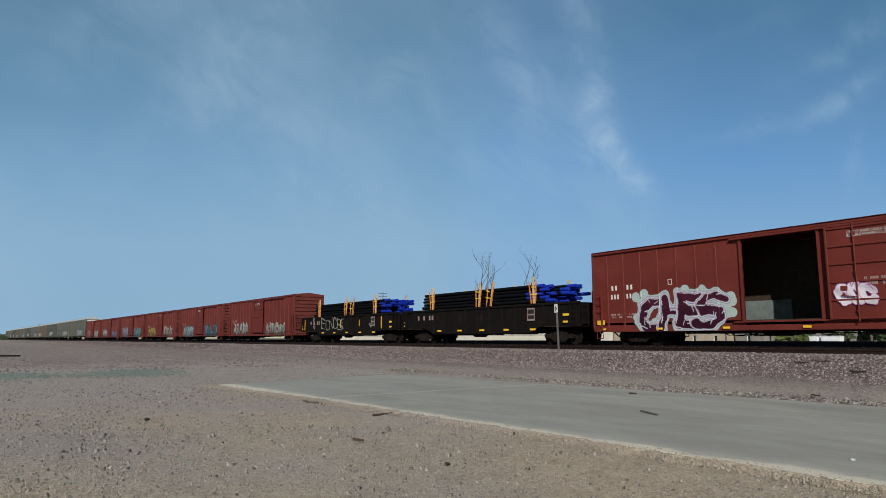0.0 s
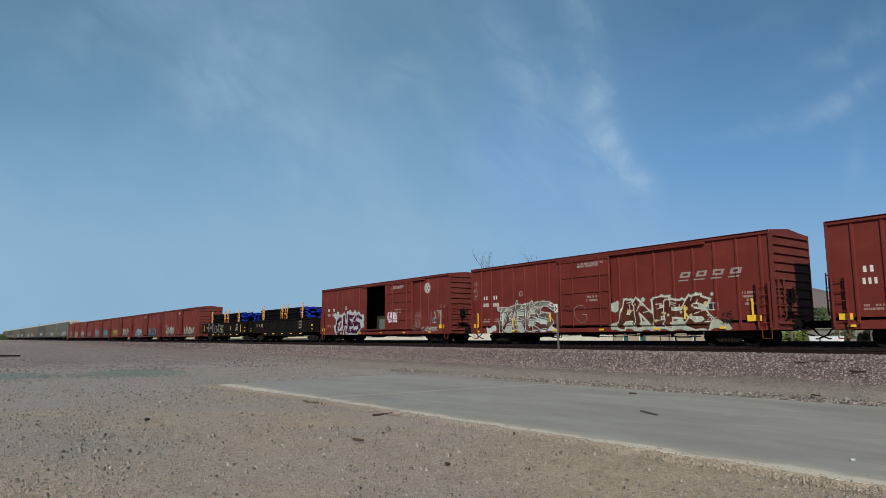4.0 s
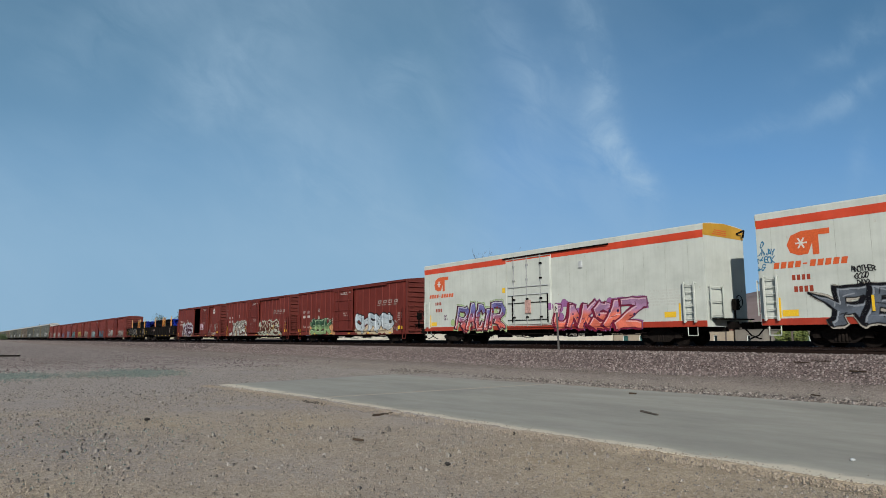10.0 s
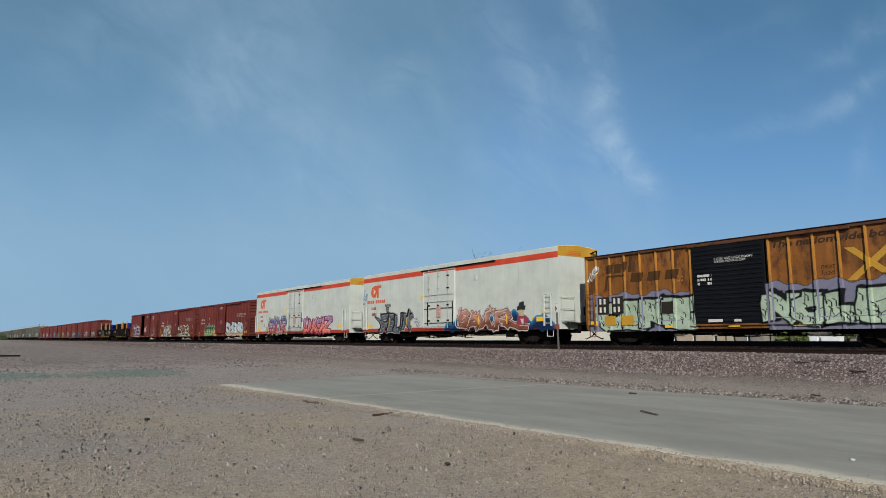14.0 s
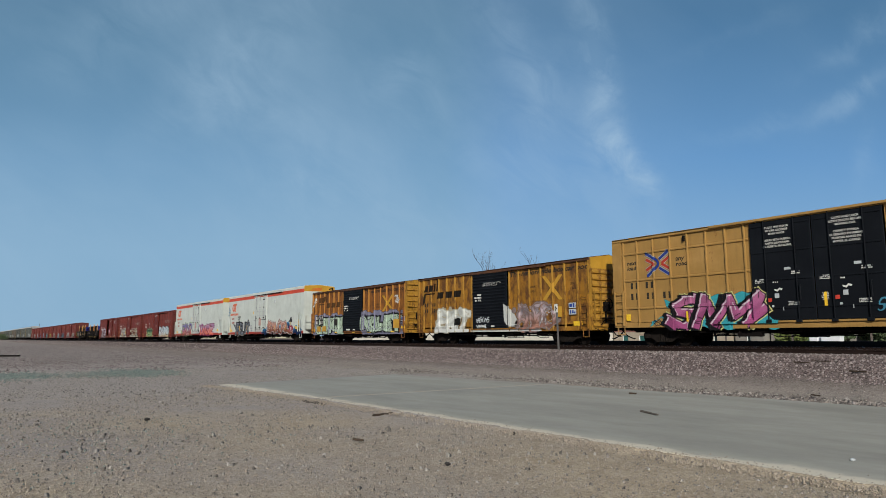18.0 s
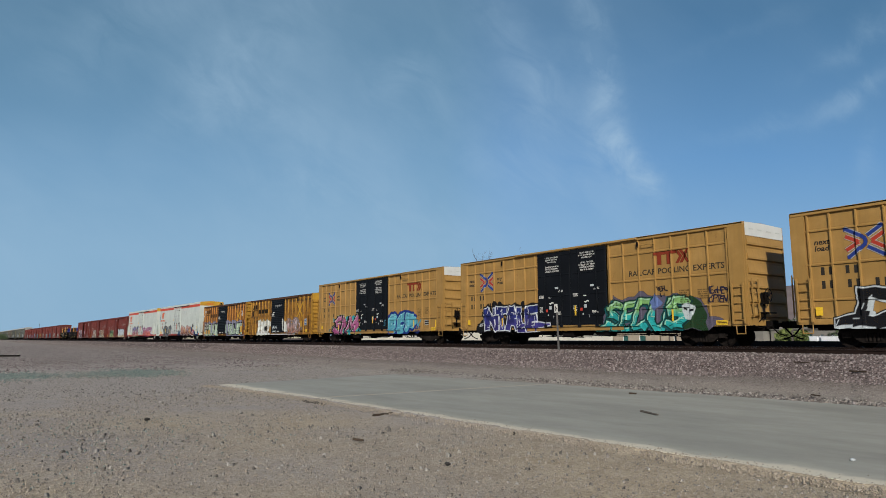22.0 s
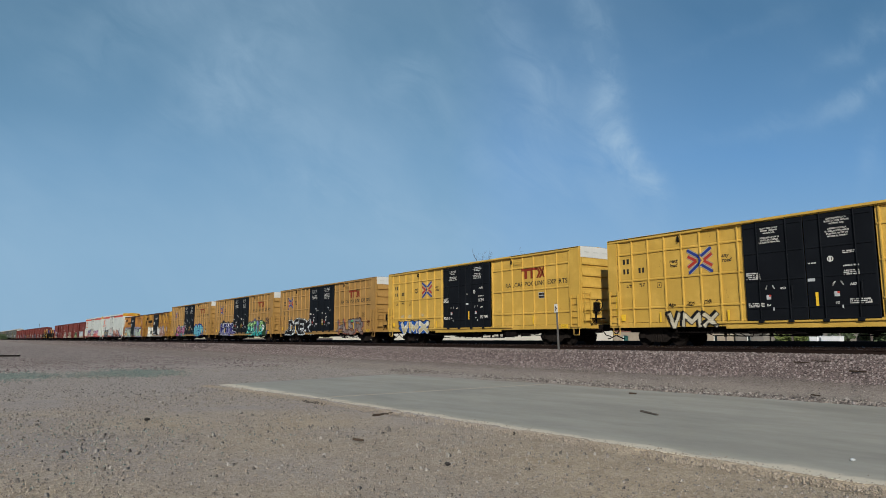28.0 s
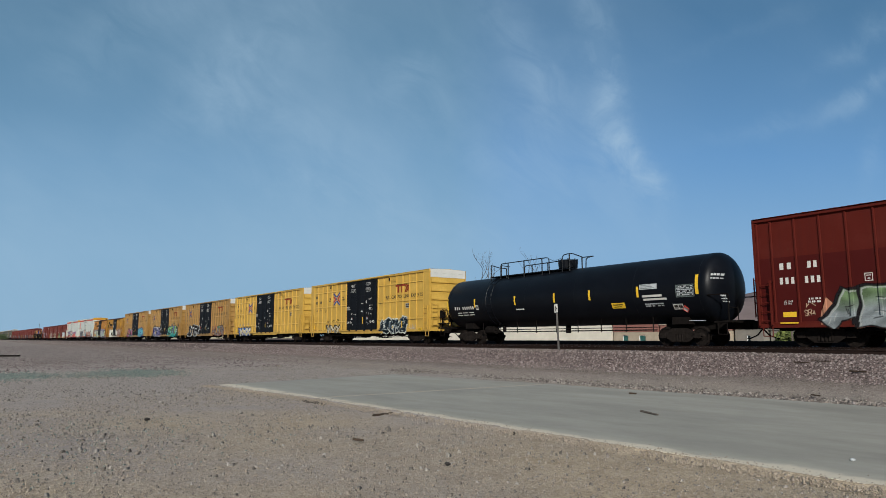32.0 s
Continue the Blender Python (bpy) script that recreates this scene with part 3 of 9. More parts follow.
def handwriting(parent, lines, x, z, h, colour, wall, label, seed=1, w=0.012, lean=0.15, wide=0.6, pitch=1.35, lift=0.004):
    """Small hand-sprayed words; a dash stands for a scribble that cannot be read."""
    rng = np.random.RandomState(seed)
    longest = max(len(t) for t in lines)
    gx = np.arange(x - 0.15, x + longest * h * wide * 1.25 + 0.2, 0.012)
    gz = np.arange(z - (len(lines) - 1) * h * pitch - 0.12, z + h * 1.3, 0.012)
    px, pz = np.meshgrid(gx, gz)
    d = np.full(px.shape, 9.0)
    wx = px + 0.10 * h * np.sin(pz * 3.1 / h + seed) + 0.05 * h * np.sin(px * 7.0 / h)
    wz = pz + 0.10 * h * np.sin(px * 2.3 / h + 2 * seed) + 0.04 * h * np.sin(pz * 9.0 / h)
    for k, line_ in enumerate(lines):
        at, base = x + 0.08 * rng.rand(), z - k * h * pitch
        for ch in line_:
            if ch == "-":
                pts = [(at + h * wide * rng.uniform(-0.1, 1.1), base + h * rng.uniform(0, 1)) for _ in range(5)]
                runs = [pts]
            else:
                runs = [[(at + h * wide * (u + lean * v), base + h * v * rng.uniform(0.93, 1.07)) for u, v in s] for s in GLYPHS.get(ch, [])]
            for pts in runs:
                for p, q in zip(pts, pts[1:]):
                    d = np.minimum(d, seg_dist(wx, wz, p, q))
            at += h * wide * rng.uniform(0.95, 1.25)
    alpha = np.clip(0.5 - (d - w) / 0.014, 0, 1)
    alpha[0, :], alpha[-1, :], alpha[:, 0], alpha[:, -1] = 0, 0, 0, 0
    return painted("handwriting", px, pz, np.broadcast_to(np.asarray(colour), px.shape + (3,)), alpha, parent, (lambda a, b: wall(a, b) - lift), label)


# ---- ground materials ----
def ground_material():
    m, nt, b, vec = blank("sandy_dirt_gravel_and_painted_shade")
    sep = nt.nodes.new("ShaderNodeSeparateXYZ")
    nt.links.new(vec, sep.inputs[0])
    big = noise_tex(nt, vec, 0.22, 5, 0.6)
    mid = noise_tex(nt, vec, 2.2, 6, 0.65)
    fine = noise_tex(nt, vec, 21.0, 4, 0.62)
    grit = noise_tex(nt, vec, 60.0, 3, 0.7)
    coarse = noise_tex(nt, vec, 9.0, 4, 0.7)
    dirt = ramp(nt, mid, [(0.28, (0.40, 0.318, 0.222)), (0.5, (0.505, 0.413, 0.300)), (0.74, (0.575, 0.480, 0.360))])
    greyer = ramp(nt, math_node(nt, "ADD", big, math_node(nt, "MULTIPLY", sep.outputs[0], -0.018)), [(0.52, (0, 0, 0)), (0.80, (0.75,) * 3)])
    dirt = mix(nt, greyer, dirt, (0.378, 0.347, 0.340))
    # greyer gravel past the slab, with part of its shade put into the tone
    back = nt.nodes.new("ShaderNodeMapRange")
    back.inputs[1].default_value, back.inputs[2].default_value, back.inputs[4].default_value = 14.6, 16.2, 0.85
    nt.links.new(math_node(nt, "ADD", sep.outputs[1], math_node(nt, "MULTIPLY", math_node(nt, "SUBTRACT", mid, 0.5), 1.5)), back.inputs[0])
    dirt = mix(nt, back.outputs[0], dirt, (0.318, 0.276, 0.240))
    dirt = mix(nt, 0.55, dirt, ramp(nt, fine, [(0.33, (0.35, 0.33, 0.31)), (0.42, (0.82,) * 3), (0.50, (1.0,) * 3)]), "MULTIPLY")
    dirt = mix(nt, 0.55, dirt, ramp(nt, grit, [(0.34, (0.45,) * 3), (0.50, (0.97,) * 3), (0.62, (1.2,) * 3)]), "MULTIPLY")
    dirt = mix(nt, 0.35, dirt, ramp(nt, coarse, [(0.38, (0.45,) * 3), (0.56, (1.0,) * 3)]), "MULTIPLY")
    stones = ramp(nt, fine, [(0.36, (0.025, 0.02, 0.019)), (0.5, (0.12, 0.092, 0.086)), (0.66, (0.25, 0.205, 0.19))])
    edge = math_node(nt, "ADD", sep.outputs[1], math_node(nt, "MULTIPLY", math_node(nt, "SUBTRACT", mid, 0.5), 2.2))
    where = math_node(nt, "DIVIDE", math_node(nt, "SUBTRACT", edge, 17.1), 1.8)
    cl = nt.nodes.new("ShaderNodeClamp")
    nt.links.new(where, cl.inputs[0])
    west = math_node(nt, "DIVIDE", math_node(nt, "SUBTRACT", math_node(nt, "MULTIPLY", math_node(nt, "SUBTRACT", big, 0.5), 30.0), math_node(nt, "ADD", sep.outputs[0], 37.0)), 7.0)
    cw = nt.nodes.new("ShaderNodeClamp")
    nt.links.new(west, cw.inputs[0])
    col = mix(nt, math_node(nt, "MAXIMUM", cl.outputs[0], math_node(nt, "MULTIPLY", cw.outputs[0], 0.32)), dirt, stones)
    # the train's shade behind the track, painted near-black into the ground colour
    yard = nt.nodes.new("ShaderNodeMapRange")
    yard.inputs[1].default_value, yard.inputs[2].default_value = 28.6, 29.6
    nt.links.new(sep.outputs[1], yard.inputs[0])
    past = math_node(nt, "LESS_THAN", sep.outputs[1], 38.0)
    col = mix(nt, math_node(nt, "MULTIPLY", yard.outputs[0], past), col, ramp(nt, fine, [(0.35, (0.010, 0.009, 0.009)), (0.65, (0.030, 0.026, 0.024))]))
    nt.links.new(col, b.inputs["Base Color"])
    b.inputs["Roughness"].default_value = 0.95
    b.inputs["Specular IOR Level"].default_value = 0.0
    h = math_node(nt, "ADD", math_node(nt, "MULTIPLY", fine, 0.6), math_node(nt, "MULTIPLY", grit, 0.3))
    bump(nt, b, h, 0.6, 0.03)
    return m


def concrete_material():
    m, nt, b, vec = blank("weathered_concrete")
    big = noise_tex(nt, scaled(nt, vec, (0.25, 0.5, 1)), 1.0, 6, 0.6, 0.4)
    mid = noise_tex(nt, vec, 3.5, 6, 0.7)
    sweep = noise_tex(nt, scaled(nt, vec, (0.28, 1.3, 1)), 1.0, 5, 0.6)
    col = ramp(nt, big, [(0.3, (0.283, 0.270, 0.226)), (0.5, (0.342, 0.326, 0.274)), (0.7, (0.395, 0.375, 0.318))])
    col = mix(nt, 0.4, col, ramp(nt, sweep, [(0.35, (0.72, 0.72, 0.72)), (0.6, (1, 1, 1))]), "MULTIPLY")
    col = mix(nt, 0.3, col, ramp(nt, mid, [(0.3, (0.75, 0.75, 0.74)), (0.6, (1, 1, 1))]), "MULTIPLY")
    scrape = noise_tex(nt, scaled(nt, vec, (0.5, 7.0, 1)), 1.0, 6, 0.7, 0.6)
    col = mix(nt, ramp(nt, scrape, [(0.64, (0, 0, 0)), (0.78, (0.12,) * 3)]), col, (0.20, 0.19, 0.165))
    sep = nt.nodes.new("ShaderNodeSeparateXYZ")
    nt.links.new(vec, sep.inputs[0])
    rim = math_node(nt, "SUBTRACT", sep.outputs[1], math_node(nt, "ADD", math_node(nt, "MULTIPLY", sep.outputs[0], 0.033), 7.36))
    rim = math_node(nt, "ADD", rim, math_node(nt, "MULTIPLY", math_node(nt, "SUBTRACT", noise_tex(nt, vec, 1.1, 6, 0.65), 0.5), -0.7))
    col = mix(nt, ramp(nt, rim, [(0.14, (0.95,) * 3), (0.24, (0.80,) * 3), (0.34, (0.22,) * 3), (0.62, (0, 0, 0))]), col, (0.66, 0.59, 0.46))
    nt.links.new(col, b.inputs["Base Color"])
    b.inputs["Roughness"].default_value = 0.82
    bump(nt, b, noise_tex(nt, vec, 60.0, 4), 0.25, 0.008)
    return m


M["ground"] = ground_material()
M["concrete"] = concrete_material()
M["sand"] = plain("windblown_sand", (0.36, 0.318, 0.262), 0.95, 0.18, 6.0)
M["stone"] = stone_material("ballast_stone", [(0.022, 0.017, 0.017), (0.185, 0.130, 0.124), (0.055, 0.040, 0.039), (0.285, 0.212, 0.203), (0.44, 0.375, 0.355), (0.07, 0.050, 0.049), (0.225, 0.162, 0.155)])
M["grit"] = stone_material("tan_grit", [(0.34, 0.27, 0.195), (0.44, 0.36, 0.265), (0.24, 0.19, 0.145), (0.39, 0.31, 0.225), (0.50, 0.42, 0.33), (0.30, 0.25, 0.20), (0.12, 0.10, 0.085)])
M["pebble"] = stone_material("mixed_pebbles", [(0.05, 0.042, 0.037), (0.30, 0.25, 0.195), (0.12, 0.10, 0.088), (0.38, 0.325, 0.265), (0.20, 0.17, 0.145), (0.46, 0.41, 0.35), (0.08, 0.07, 0.062)])
M["loose"] = stone_material("loose_stones", [(0.035, 0.030, 0.027), (0.28, 0.235, 0.19), (0.07, 0.06, 0.053), (0.36, 0.315, 0.265), (0.05, 0.045, 0.04), (0.50, 0.455, 0.40), (0.10, 0.09, 0.08)])
M["rubble"] = stone_material("edge_rubble", [(0.03, 0.024, 0.022), (0.15, 0.12, 0.11), (0.30, 0.26, 0.225), (0.42, 0.38, 0.34), (0.06, 0.05, 0.045), (0.20, 0.165, 0.14)])
M["teal"] = stone_material("blue_green_slag", [(0.05, 0.09, 0.08), (0.13, 0.205, 0.18), (0.24, 0.29, 0.26), (0.09, 0.14, 0.135)])
M["old_post"] = plain("dull_galvanised_post", (0.11, 0.105, 0.10), 0.8, 0.35, 7.0)
M["strip_black"] = plain("shadow_strip_black", (0.014, 0.012, 0.011), 0.95, 0.4, 6.0)
M["dark_rock"] = plain("black_slag", (0.03, 0.027, 0.025), 0.8, 0.4, 20.0)
M["wood"] = plain("weathered_dark_wood", (0.055, 0.040, 0.030), 0.9, 0.5, 18.0)
M["grey_wood"] = plain("grey_driftwood", (0.13, 0.11, 0.095), 0.9, 0.4, 18.0)
M["cream"] = paint("cream_painted_wall", (0.62, 0.58, 0.49), 0.8, 0.2, 0.0, 0.12, fade=1.1)
M["block"] = paint("sandstone_block_wall", (0.36, 0.30, 0.225), 0.9, 0.35, 0.0, 0.2)
M["brick_red"] = paint("faded_red_roofing", (0.24, 0.105, 0.085), 0.85, 0.35, 0.0, 0.2)
M["dusty"] = paint("dusty_grey_wall", (0.20, 0.185, 0.16), 0.9, 0.35, 0.0, 0.2)
M["pane"] = plain("dark_window_glass", (0.02, 0.028, 0.028), 0.15, 0.2, 2.0)
M["door_teal"] = plain("teal_door", (0.03, 0.10, 0.09), 0.5, 0.2, 4.0)
M["trailer"] = plain("white_trailer_panel", (0.72, 0.73, 0.73), 0.5, 0.12, 2.0)
M["bark"] = plain("grey_bark", (0.085, 0.07, 0.06), 0.95, 0.4, 9.0)
M["mountain"] = plain("hazy_brown_hillside", (0.19, 0.145, 0.135), 1.0, 0.2, 0.012)
M["far_scrub"] = plain("far_scrub", (0.085, 0.105, 0.085), 1.0, 0.3, 0.3)


def leaf_material(name, a, b_):
    m, nt, b, vec = blank(name)
    geo = nt.nodes.new("ShaderNodeNewGeometry")
    nt.links.new(ramp(nt, geo.outputs["Random Per Island"], [(0.0, a), (1.0, b_)]), b.inputs["Base Color"])
    b.inputs["Roughness"].default_value = 0.7
    return m


M["leaf"] = leaf_material("dusty_green_leaves", (0.025, 0.045, 0.018), (0.085, 0.115, 0.045))
M["leaf_light"] = leaf_material("yellow_green_leaves", (0.06, 0.085, 0.02), (0.17, 0.20, 0.05))


def fast_mesh(name, co, faces, size):
    me = bpy.data.meshes.new(name)
    n = len(faces)
    me.vertices.add(len(co))
    me.vertices.foreach_set("co", np.asarray(co, np.float32).ravel())
    me.loops.add(n * size)
    me.loops.foreach_set("vertex_index", np.asarray(faces, np.int32).ravel())
    me.polygons.add(n)
    me.polygons.foreach_set("loop_start", np.arange(0, n * size, size, dtype=np.int32))
    me.update(calc_edges=True)
    return me


GROUND = [(-400.0, 0.0), (-60.0, 0.0), (15.5, 0.0), (16.8, 0.08), (18.3, 0.28), (20.2, 0.90), (29.3, 0.90), (30.6, 1.18), (36.2, 1.22), (39.0, 0.40), (44.0, 0.30), (4000.0, 0.30)]


def ground_height(x, y):
    q = y - track_shift(x)
    for (a, za), (b, zb) in zip(GROUND, GROUND[1:]):
        if a <= q <= b:
            return za + (zb - za) * (q - a) / (b - a)
    return 0.0


def ground_sheet():
    xs = [-4000, -2000, -1200, -800, -600, -500] + list(range(-450, -100, 25)) + list(range(-100, 21, 2)) + [40, 80, 200, 600, 1500, 4000]
    ys = [-4000, -1500, -400, -100, -40, -15] + [0.5 * k for k in range(-4, 80)] + [40, 44, 50, 65, 90, 140, 250, 500, 1200, 2400, 4000]
    co, faces = [], []
    for x in xs:
        for y in ys:
            sh = track_shift(x) if -60 < y < 60 else 0
            z = ground_height(x, y + sh)
            if -3 < y < 19 and -60 < x < 20:
                z += 0.035 * noise.noise((x * 0.35, y * 0.35, 0)) + 0.012 * noise.noise((x * 1.7, y * 1.7, 3)) - 0.015
            co.append((x, y + sh, z))
    n = len(ys)
    for i in range(len(xs) - 1):
        for j in range(n - 1):
            faces.append((i * n + j, (i + 1) * n + j, (i + 1) * n + j + 1, i * n + j + 1))
    me = fast_mesh("ground", co, faces, 4)
    me.polygons.foreach_set("use_smooth", [True] * len(me.polygons))
    return tagged(part("ground", me, "ground"), "sandy gravel ground rising to a ballast bank, with shade painted near-black behind the train", kind="structure")


ground_sheet()


def slab():
    """An old concrete apron beside the track, its western end cut slantwise and its near edge sanded over."""
    near_x, near_y = [-20.9, -14.92, -8.6, -1.5, 14.0], [6.35, 6.88, 7.1, 7.3, 7.5]
    far_x, far_y = [-22.6, -14.92, -8.6, -1.5, 14.0], [13.9, 14.75, 15.2, 15.55, 15.8]
    pad = tagged(new("concrete_apron"), "worn grey concrete slab flush with the gravel", kind="structure")
    rng = random.Random(2)
    for (n0, f0), (n1, f1), count in (((-20.9, -22.6), (-14.945, -14.945), 14), ((-14.895, -14.895), (14.0, 14.0), 60)):
        near, far = [], []
        for i in range(count + 1):
            f = i / count
            xn, xf = n0 + (n1 - n0) * f, f0 + (f1 - f0) * f
            near.append((xn, float(np.interp(xn, near_x, near_y)) + 0.05 * rng.uniform(-1, 1)))
            far.append((xf, float(np.interp(xf, far_x, far_y)) + 0.05 * rng.uniform(-1, 1)))
        part("slab", Shape().prism(near + far[::-1], 2, -0.25, 0.022), "concrete", pad)
    part("joint_seal", Shape().box(-14.965, -14.865, 7.05, 14.65, 0.0, 0.0265), "sand", pad, "pale sealed joint")
    g = Shape()
    pts = []
    for i in range(560):
        x = -21.4 + i * 0.062
        f = float(np.interp(x, near_x, near_y))
        reach = 0.05 + 0.14 * noise.noise((x * 0.5, 9, 0)) + 0.14 * noise.noise((x * 1.7, 2, 0)) + 0.09 * noise.noise((x * 6.0, 4, 0))
        pts.append((x, f - 0.42, f + reach - 0.10, f + reach, 0.030 + 0.012 * noise.noise((x * 3.1, 7, 0))))
    for (x0, a0, b0, c0, h0), (x1, a1, b1, c1, h1) in zip(pts, pts[1:]):
        g.add([(x0, a0, -0.05), (x1, a1, -0.05), (x1, b1, h1), (x0, b0, h0), (x1, c1, 0.019), (x0, c0, 0.019)], [(0, 1, 2, 3), (3, 2, 4, 5)])
    part("dirt_drift", g, "ground", pad, "loose dirt spilling over the slab's edge")


slab()

# ---- loose stones ----
CHIP = np.array([(-0.55, -0.4, -0.4), (0.55, -0.45, -0.4), (0.05, 0.6, -0.4), (-0.3, -0.22, 0.36), (0.36, -0.15, 0.42), (-0.02, 0.34, 0.38)])
CHIP_F = np.array([(3, 4, 5), (0, 1, 4), (0, 4, 3), (1, 2, 5), (1, 5, 4), (2, 0, 3), (2, 3, 5)])
GRAIN = np.array([(-0.55, -0.45, -0.3), (0.5, -0.5, -0.3), (0.55, 0.45, -0.3), (-0.45, 0.55, -0.3), (0.05, 0.0, 0.5)])
GRAIN_F = np.array([(0, 1, 4), (1, 2, 4), (2, 3, 4), (3, 0, 4)])


def scatter(name, label, places, sizes, material, seed, squash=0.7, form=(CHIP, CHIP_F)):
    """Broken stones of a few faces each, turned and stretched at random."""
    rng = np.random.RandomState(seed)
    n, (base, base_f) = len(places), form
    v = len(base)
    p = base[None] * (1 + 0.35 * rng.uniform(-1, 1, (n, v, 3))) + 0.08 * rng.uniform(-1, 1, (n, v, 3))
    p = p * (sizes[:, None, None] * np.stack([rng.uniform(0.8, 1.4, n), rng.uniform(0.7, 1.1, n), squash * rng.uniform(0.7, 1.5, n)], 1)[:, None, :])
    a = rng.uniform(0, math.tau, n)
    c, s = np.cos(a)[:, None], np.sin(a)[:, None]
    tx = rng.uniform(-0.5, 0.5, n)[:, None]
    x = p[:, :, 0] * c - p[:, :, 1] * s
    y = p[:, :, 0] * s + p[:, :, 1] * c
    z = p[:, :, 2] + tx * x
    co = np.stack([x, y, z], 2) + places[:, None, :]
    faces = (base_f[None] + v * np.arange(n)[:, None, None]).reshape(-1, 3)
    return tagged(part(name, fast_mesh(name, co.reshape(-1, 3), faces, 3), material), label, "gravel", kind="stuff")


def spots(n, seed, x_of, y_of, sink=0.0, keep=None):
    rng = np.random.RandomState(seed)
    out = []
    while len(out) < n:
        y = y_of(rng)
        x = x_of(rng, y)
        if keep and not keep(x, y, rng):
            continue
        yy = y + track_shift(x)
        out.append((x, yy, ground_height(x, yy) - sink))
    return np.array(out)


def off_slab(x, y, rng):
    return not (x > -21.5 - 0.2 * (y - 6) and np.interp(x, [-20.9, -14.92, 14], [6.2, 6.75, 7.4]) < y < np.interp(x, [-22.6, -14.9, -1.5, 14], [14.0, 14.8, 15.6, 15.9]))


def stones():
    rs = np.random.RandomState(7)
    p = spots(46000, 1, lambda r, y: -3 - 62 * r.rand() ** 1.35, lambda r: r.uniform(18.2, 21.6))
    scatter("ballast_bank", "crushed reddish-grey ballast on the bank", p, rs.uniform(0.032, 0.076, len(p)), "stone", 1, 0.85)
    p = spots(14000, 2, lambda r, y: -64 - 260 * r.rand() ** 1.2, lambda r: r.uniform(17.6, 21.6))
    scatter("far_ballast", "crushed ballast farther along the bank", p, rs.uniform(0.05, 0.14, len(p)), "stone", 2)
    p = spots(9000, 3, lambda r, y: -4 - 60 * r.rand(), lambda r: r.uniform(21.6, 29.0), 0.02)
    scatter("track_ballast", "ballast between the rails", p, rs.uniform(0.04, 0.08, len(p)), "stone", 3)
    def wedge(x, y, rng):
        """Within reach of the eye: the nearer, the denser."""
        d = math.hypot(x, y)
        return off_slab(x, y, rng) and d > 2.6 and rng.rand() < min(1.0, 6.0 / d)
    p = spots(90000, 4, lambda r, y: 0.6 * y + 1.5 - (4.0 + 0.9 * abs(y)) * 0.5 - 19 * r.rand() ** 1.2, lambda r: -2.0 + 11.0 * r.rand(), 0.002, wedge)
    scatter("grit", "fine tan grit and grains lying on the dirt", p, 0.007 + 0.011 * rs.rand(len(p)) ** 2.0, "grit", 4, 0.9, (GRAIN, GRAIN_F))
    p = spots(26000, 24, lambda r, y: 5.0 - 0.15 * y - 38 * r.rand() ** 1.1, lambda r: 18.0 - 22.0 * r.rand() ** 1.05, 0.004, off_slab)
    scatter("pebbles", "small mixed pebbles lying on the dirt", p, 0.010 + 0.026 * rs.rand(len(p)) ** 3.0, "pebble", 24, 0.85)
    def patchy(x, y, rng):
        return off_slab(x, y, rng) and rng.rand() < 0.12 + 1.1 * max(0.0, noise.noise((x * 0.35, y * 0.35, 4.0)) + 0.08) + (0.25 if x < -14 else 0.0) and y < 18
    p = spots(17000, 14, lambda r, y: 5.0 - 0.15 * y - 37 * r.rand() ** 1.05, lambda r: -5.0 + 22.5 * r.rand(), 0.004, patchy)
    scatter("loose_stones", "loose light and dark stones on the dirt", p, 0.012 + 0.036 * rs.rand(len(p)) ** 3.0, "loose", 14, 0.85)
    p = spots(900, 15, lambda r, y: -5.0 - 16 * r.rand(), lambda r: -1.5 + 8.0 * r.rand(), 0.008, off_slab)
    scatter("scattered_rocks", "scattered larger stones on the dirt", p, 0.028 + 0.05 * rs.rand(len(p)) ** 2.5, "loose", 15, 0.8)
    rx = -21.0 + 21.0 * rs.rand(13000)
    ry = np.interp(rx, [-20.9, -14.92, -8.6, -1.5, 14.0], [6.35, 6.88, 7.1, 7.3, 7.5]) - 0.14 + 0.17 * rs.randn(len(rx))
    p = np.stack([rx, ry, np.where(rs.rand(len(rx)) < 0.5, 0.022, 0.014)], 1)
    scatter("spilled_grit", "tan grit spilled over the slab's near edge", p, 0.008 + 0.022 * rs.rand(len(rx)) ** 3.0, "grit", 25, 0.9)
    p = spots(3400, 5, lambda r, y: -2 - 24 * r.rand(), lambda r: 15.55 + abs(r.normal(0, 0.35)), 0.01, off_slab)
    scatter("edge_gravel", "coarse gravel along the slab's far edge", p, rs.uniform(0.03, 0.10, len(p)), "rubble", 5)
    p = spots(6500, 6, lambda r, y: -31.2 + 1.7 * r.normal(), lambda r: (1.6 + 0.8 * r.normal()) if r.rand() < 0.4 else (5.7 + 1.0 * r.normal()), 0.01)
    scatter("blue_green_gravel", "blue-green tinted crushed slag in low streaks", p, rs.uniform(0.02, 0.075, len(p)), "teal", 6)
    p = spots(24000, 9, lambda r, y: -33 - 120 * r.rand() ** 1.1, lambda r: r.uniform(-3.0, 18.0), 0.02)
    scatter("coarse_gravel", "coarse reddish gravel spread over the yard", p, rs.uniform(0.04, 0.12, len(p)), "stone", 9)
    p = spots(600, 8, lambda r, y: -7.5 - 6 * r.rand() - 0.3 * y, lambda r: r.uniform(0.4, 4.0) + r.normal(0, 0.4), 0.01)
    scatter("blue_green_chips", "scattered blue-green stone chips on the dirt", p, rs.uniform(0.012, 0.032, len(p)), "teal", 8)


stones()


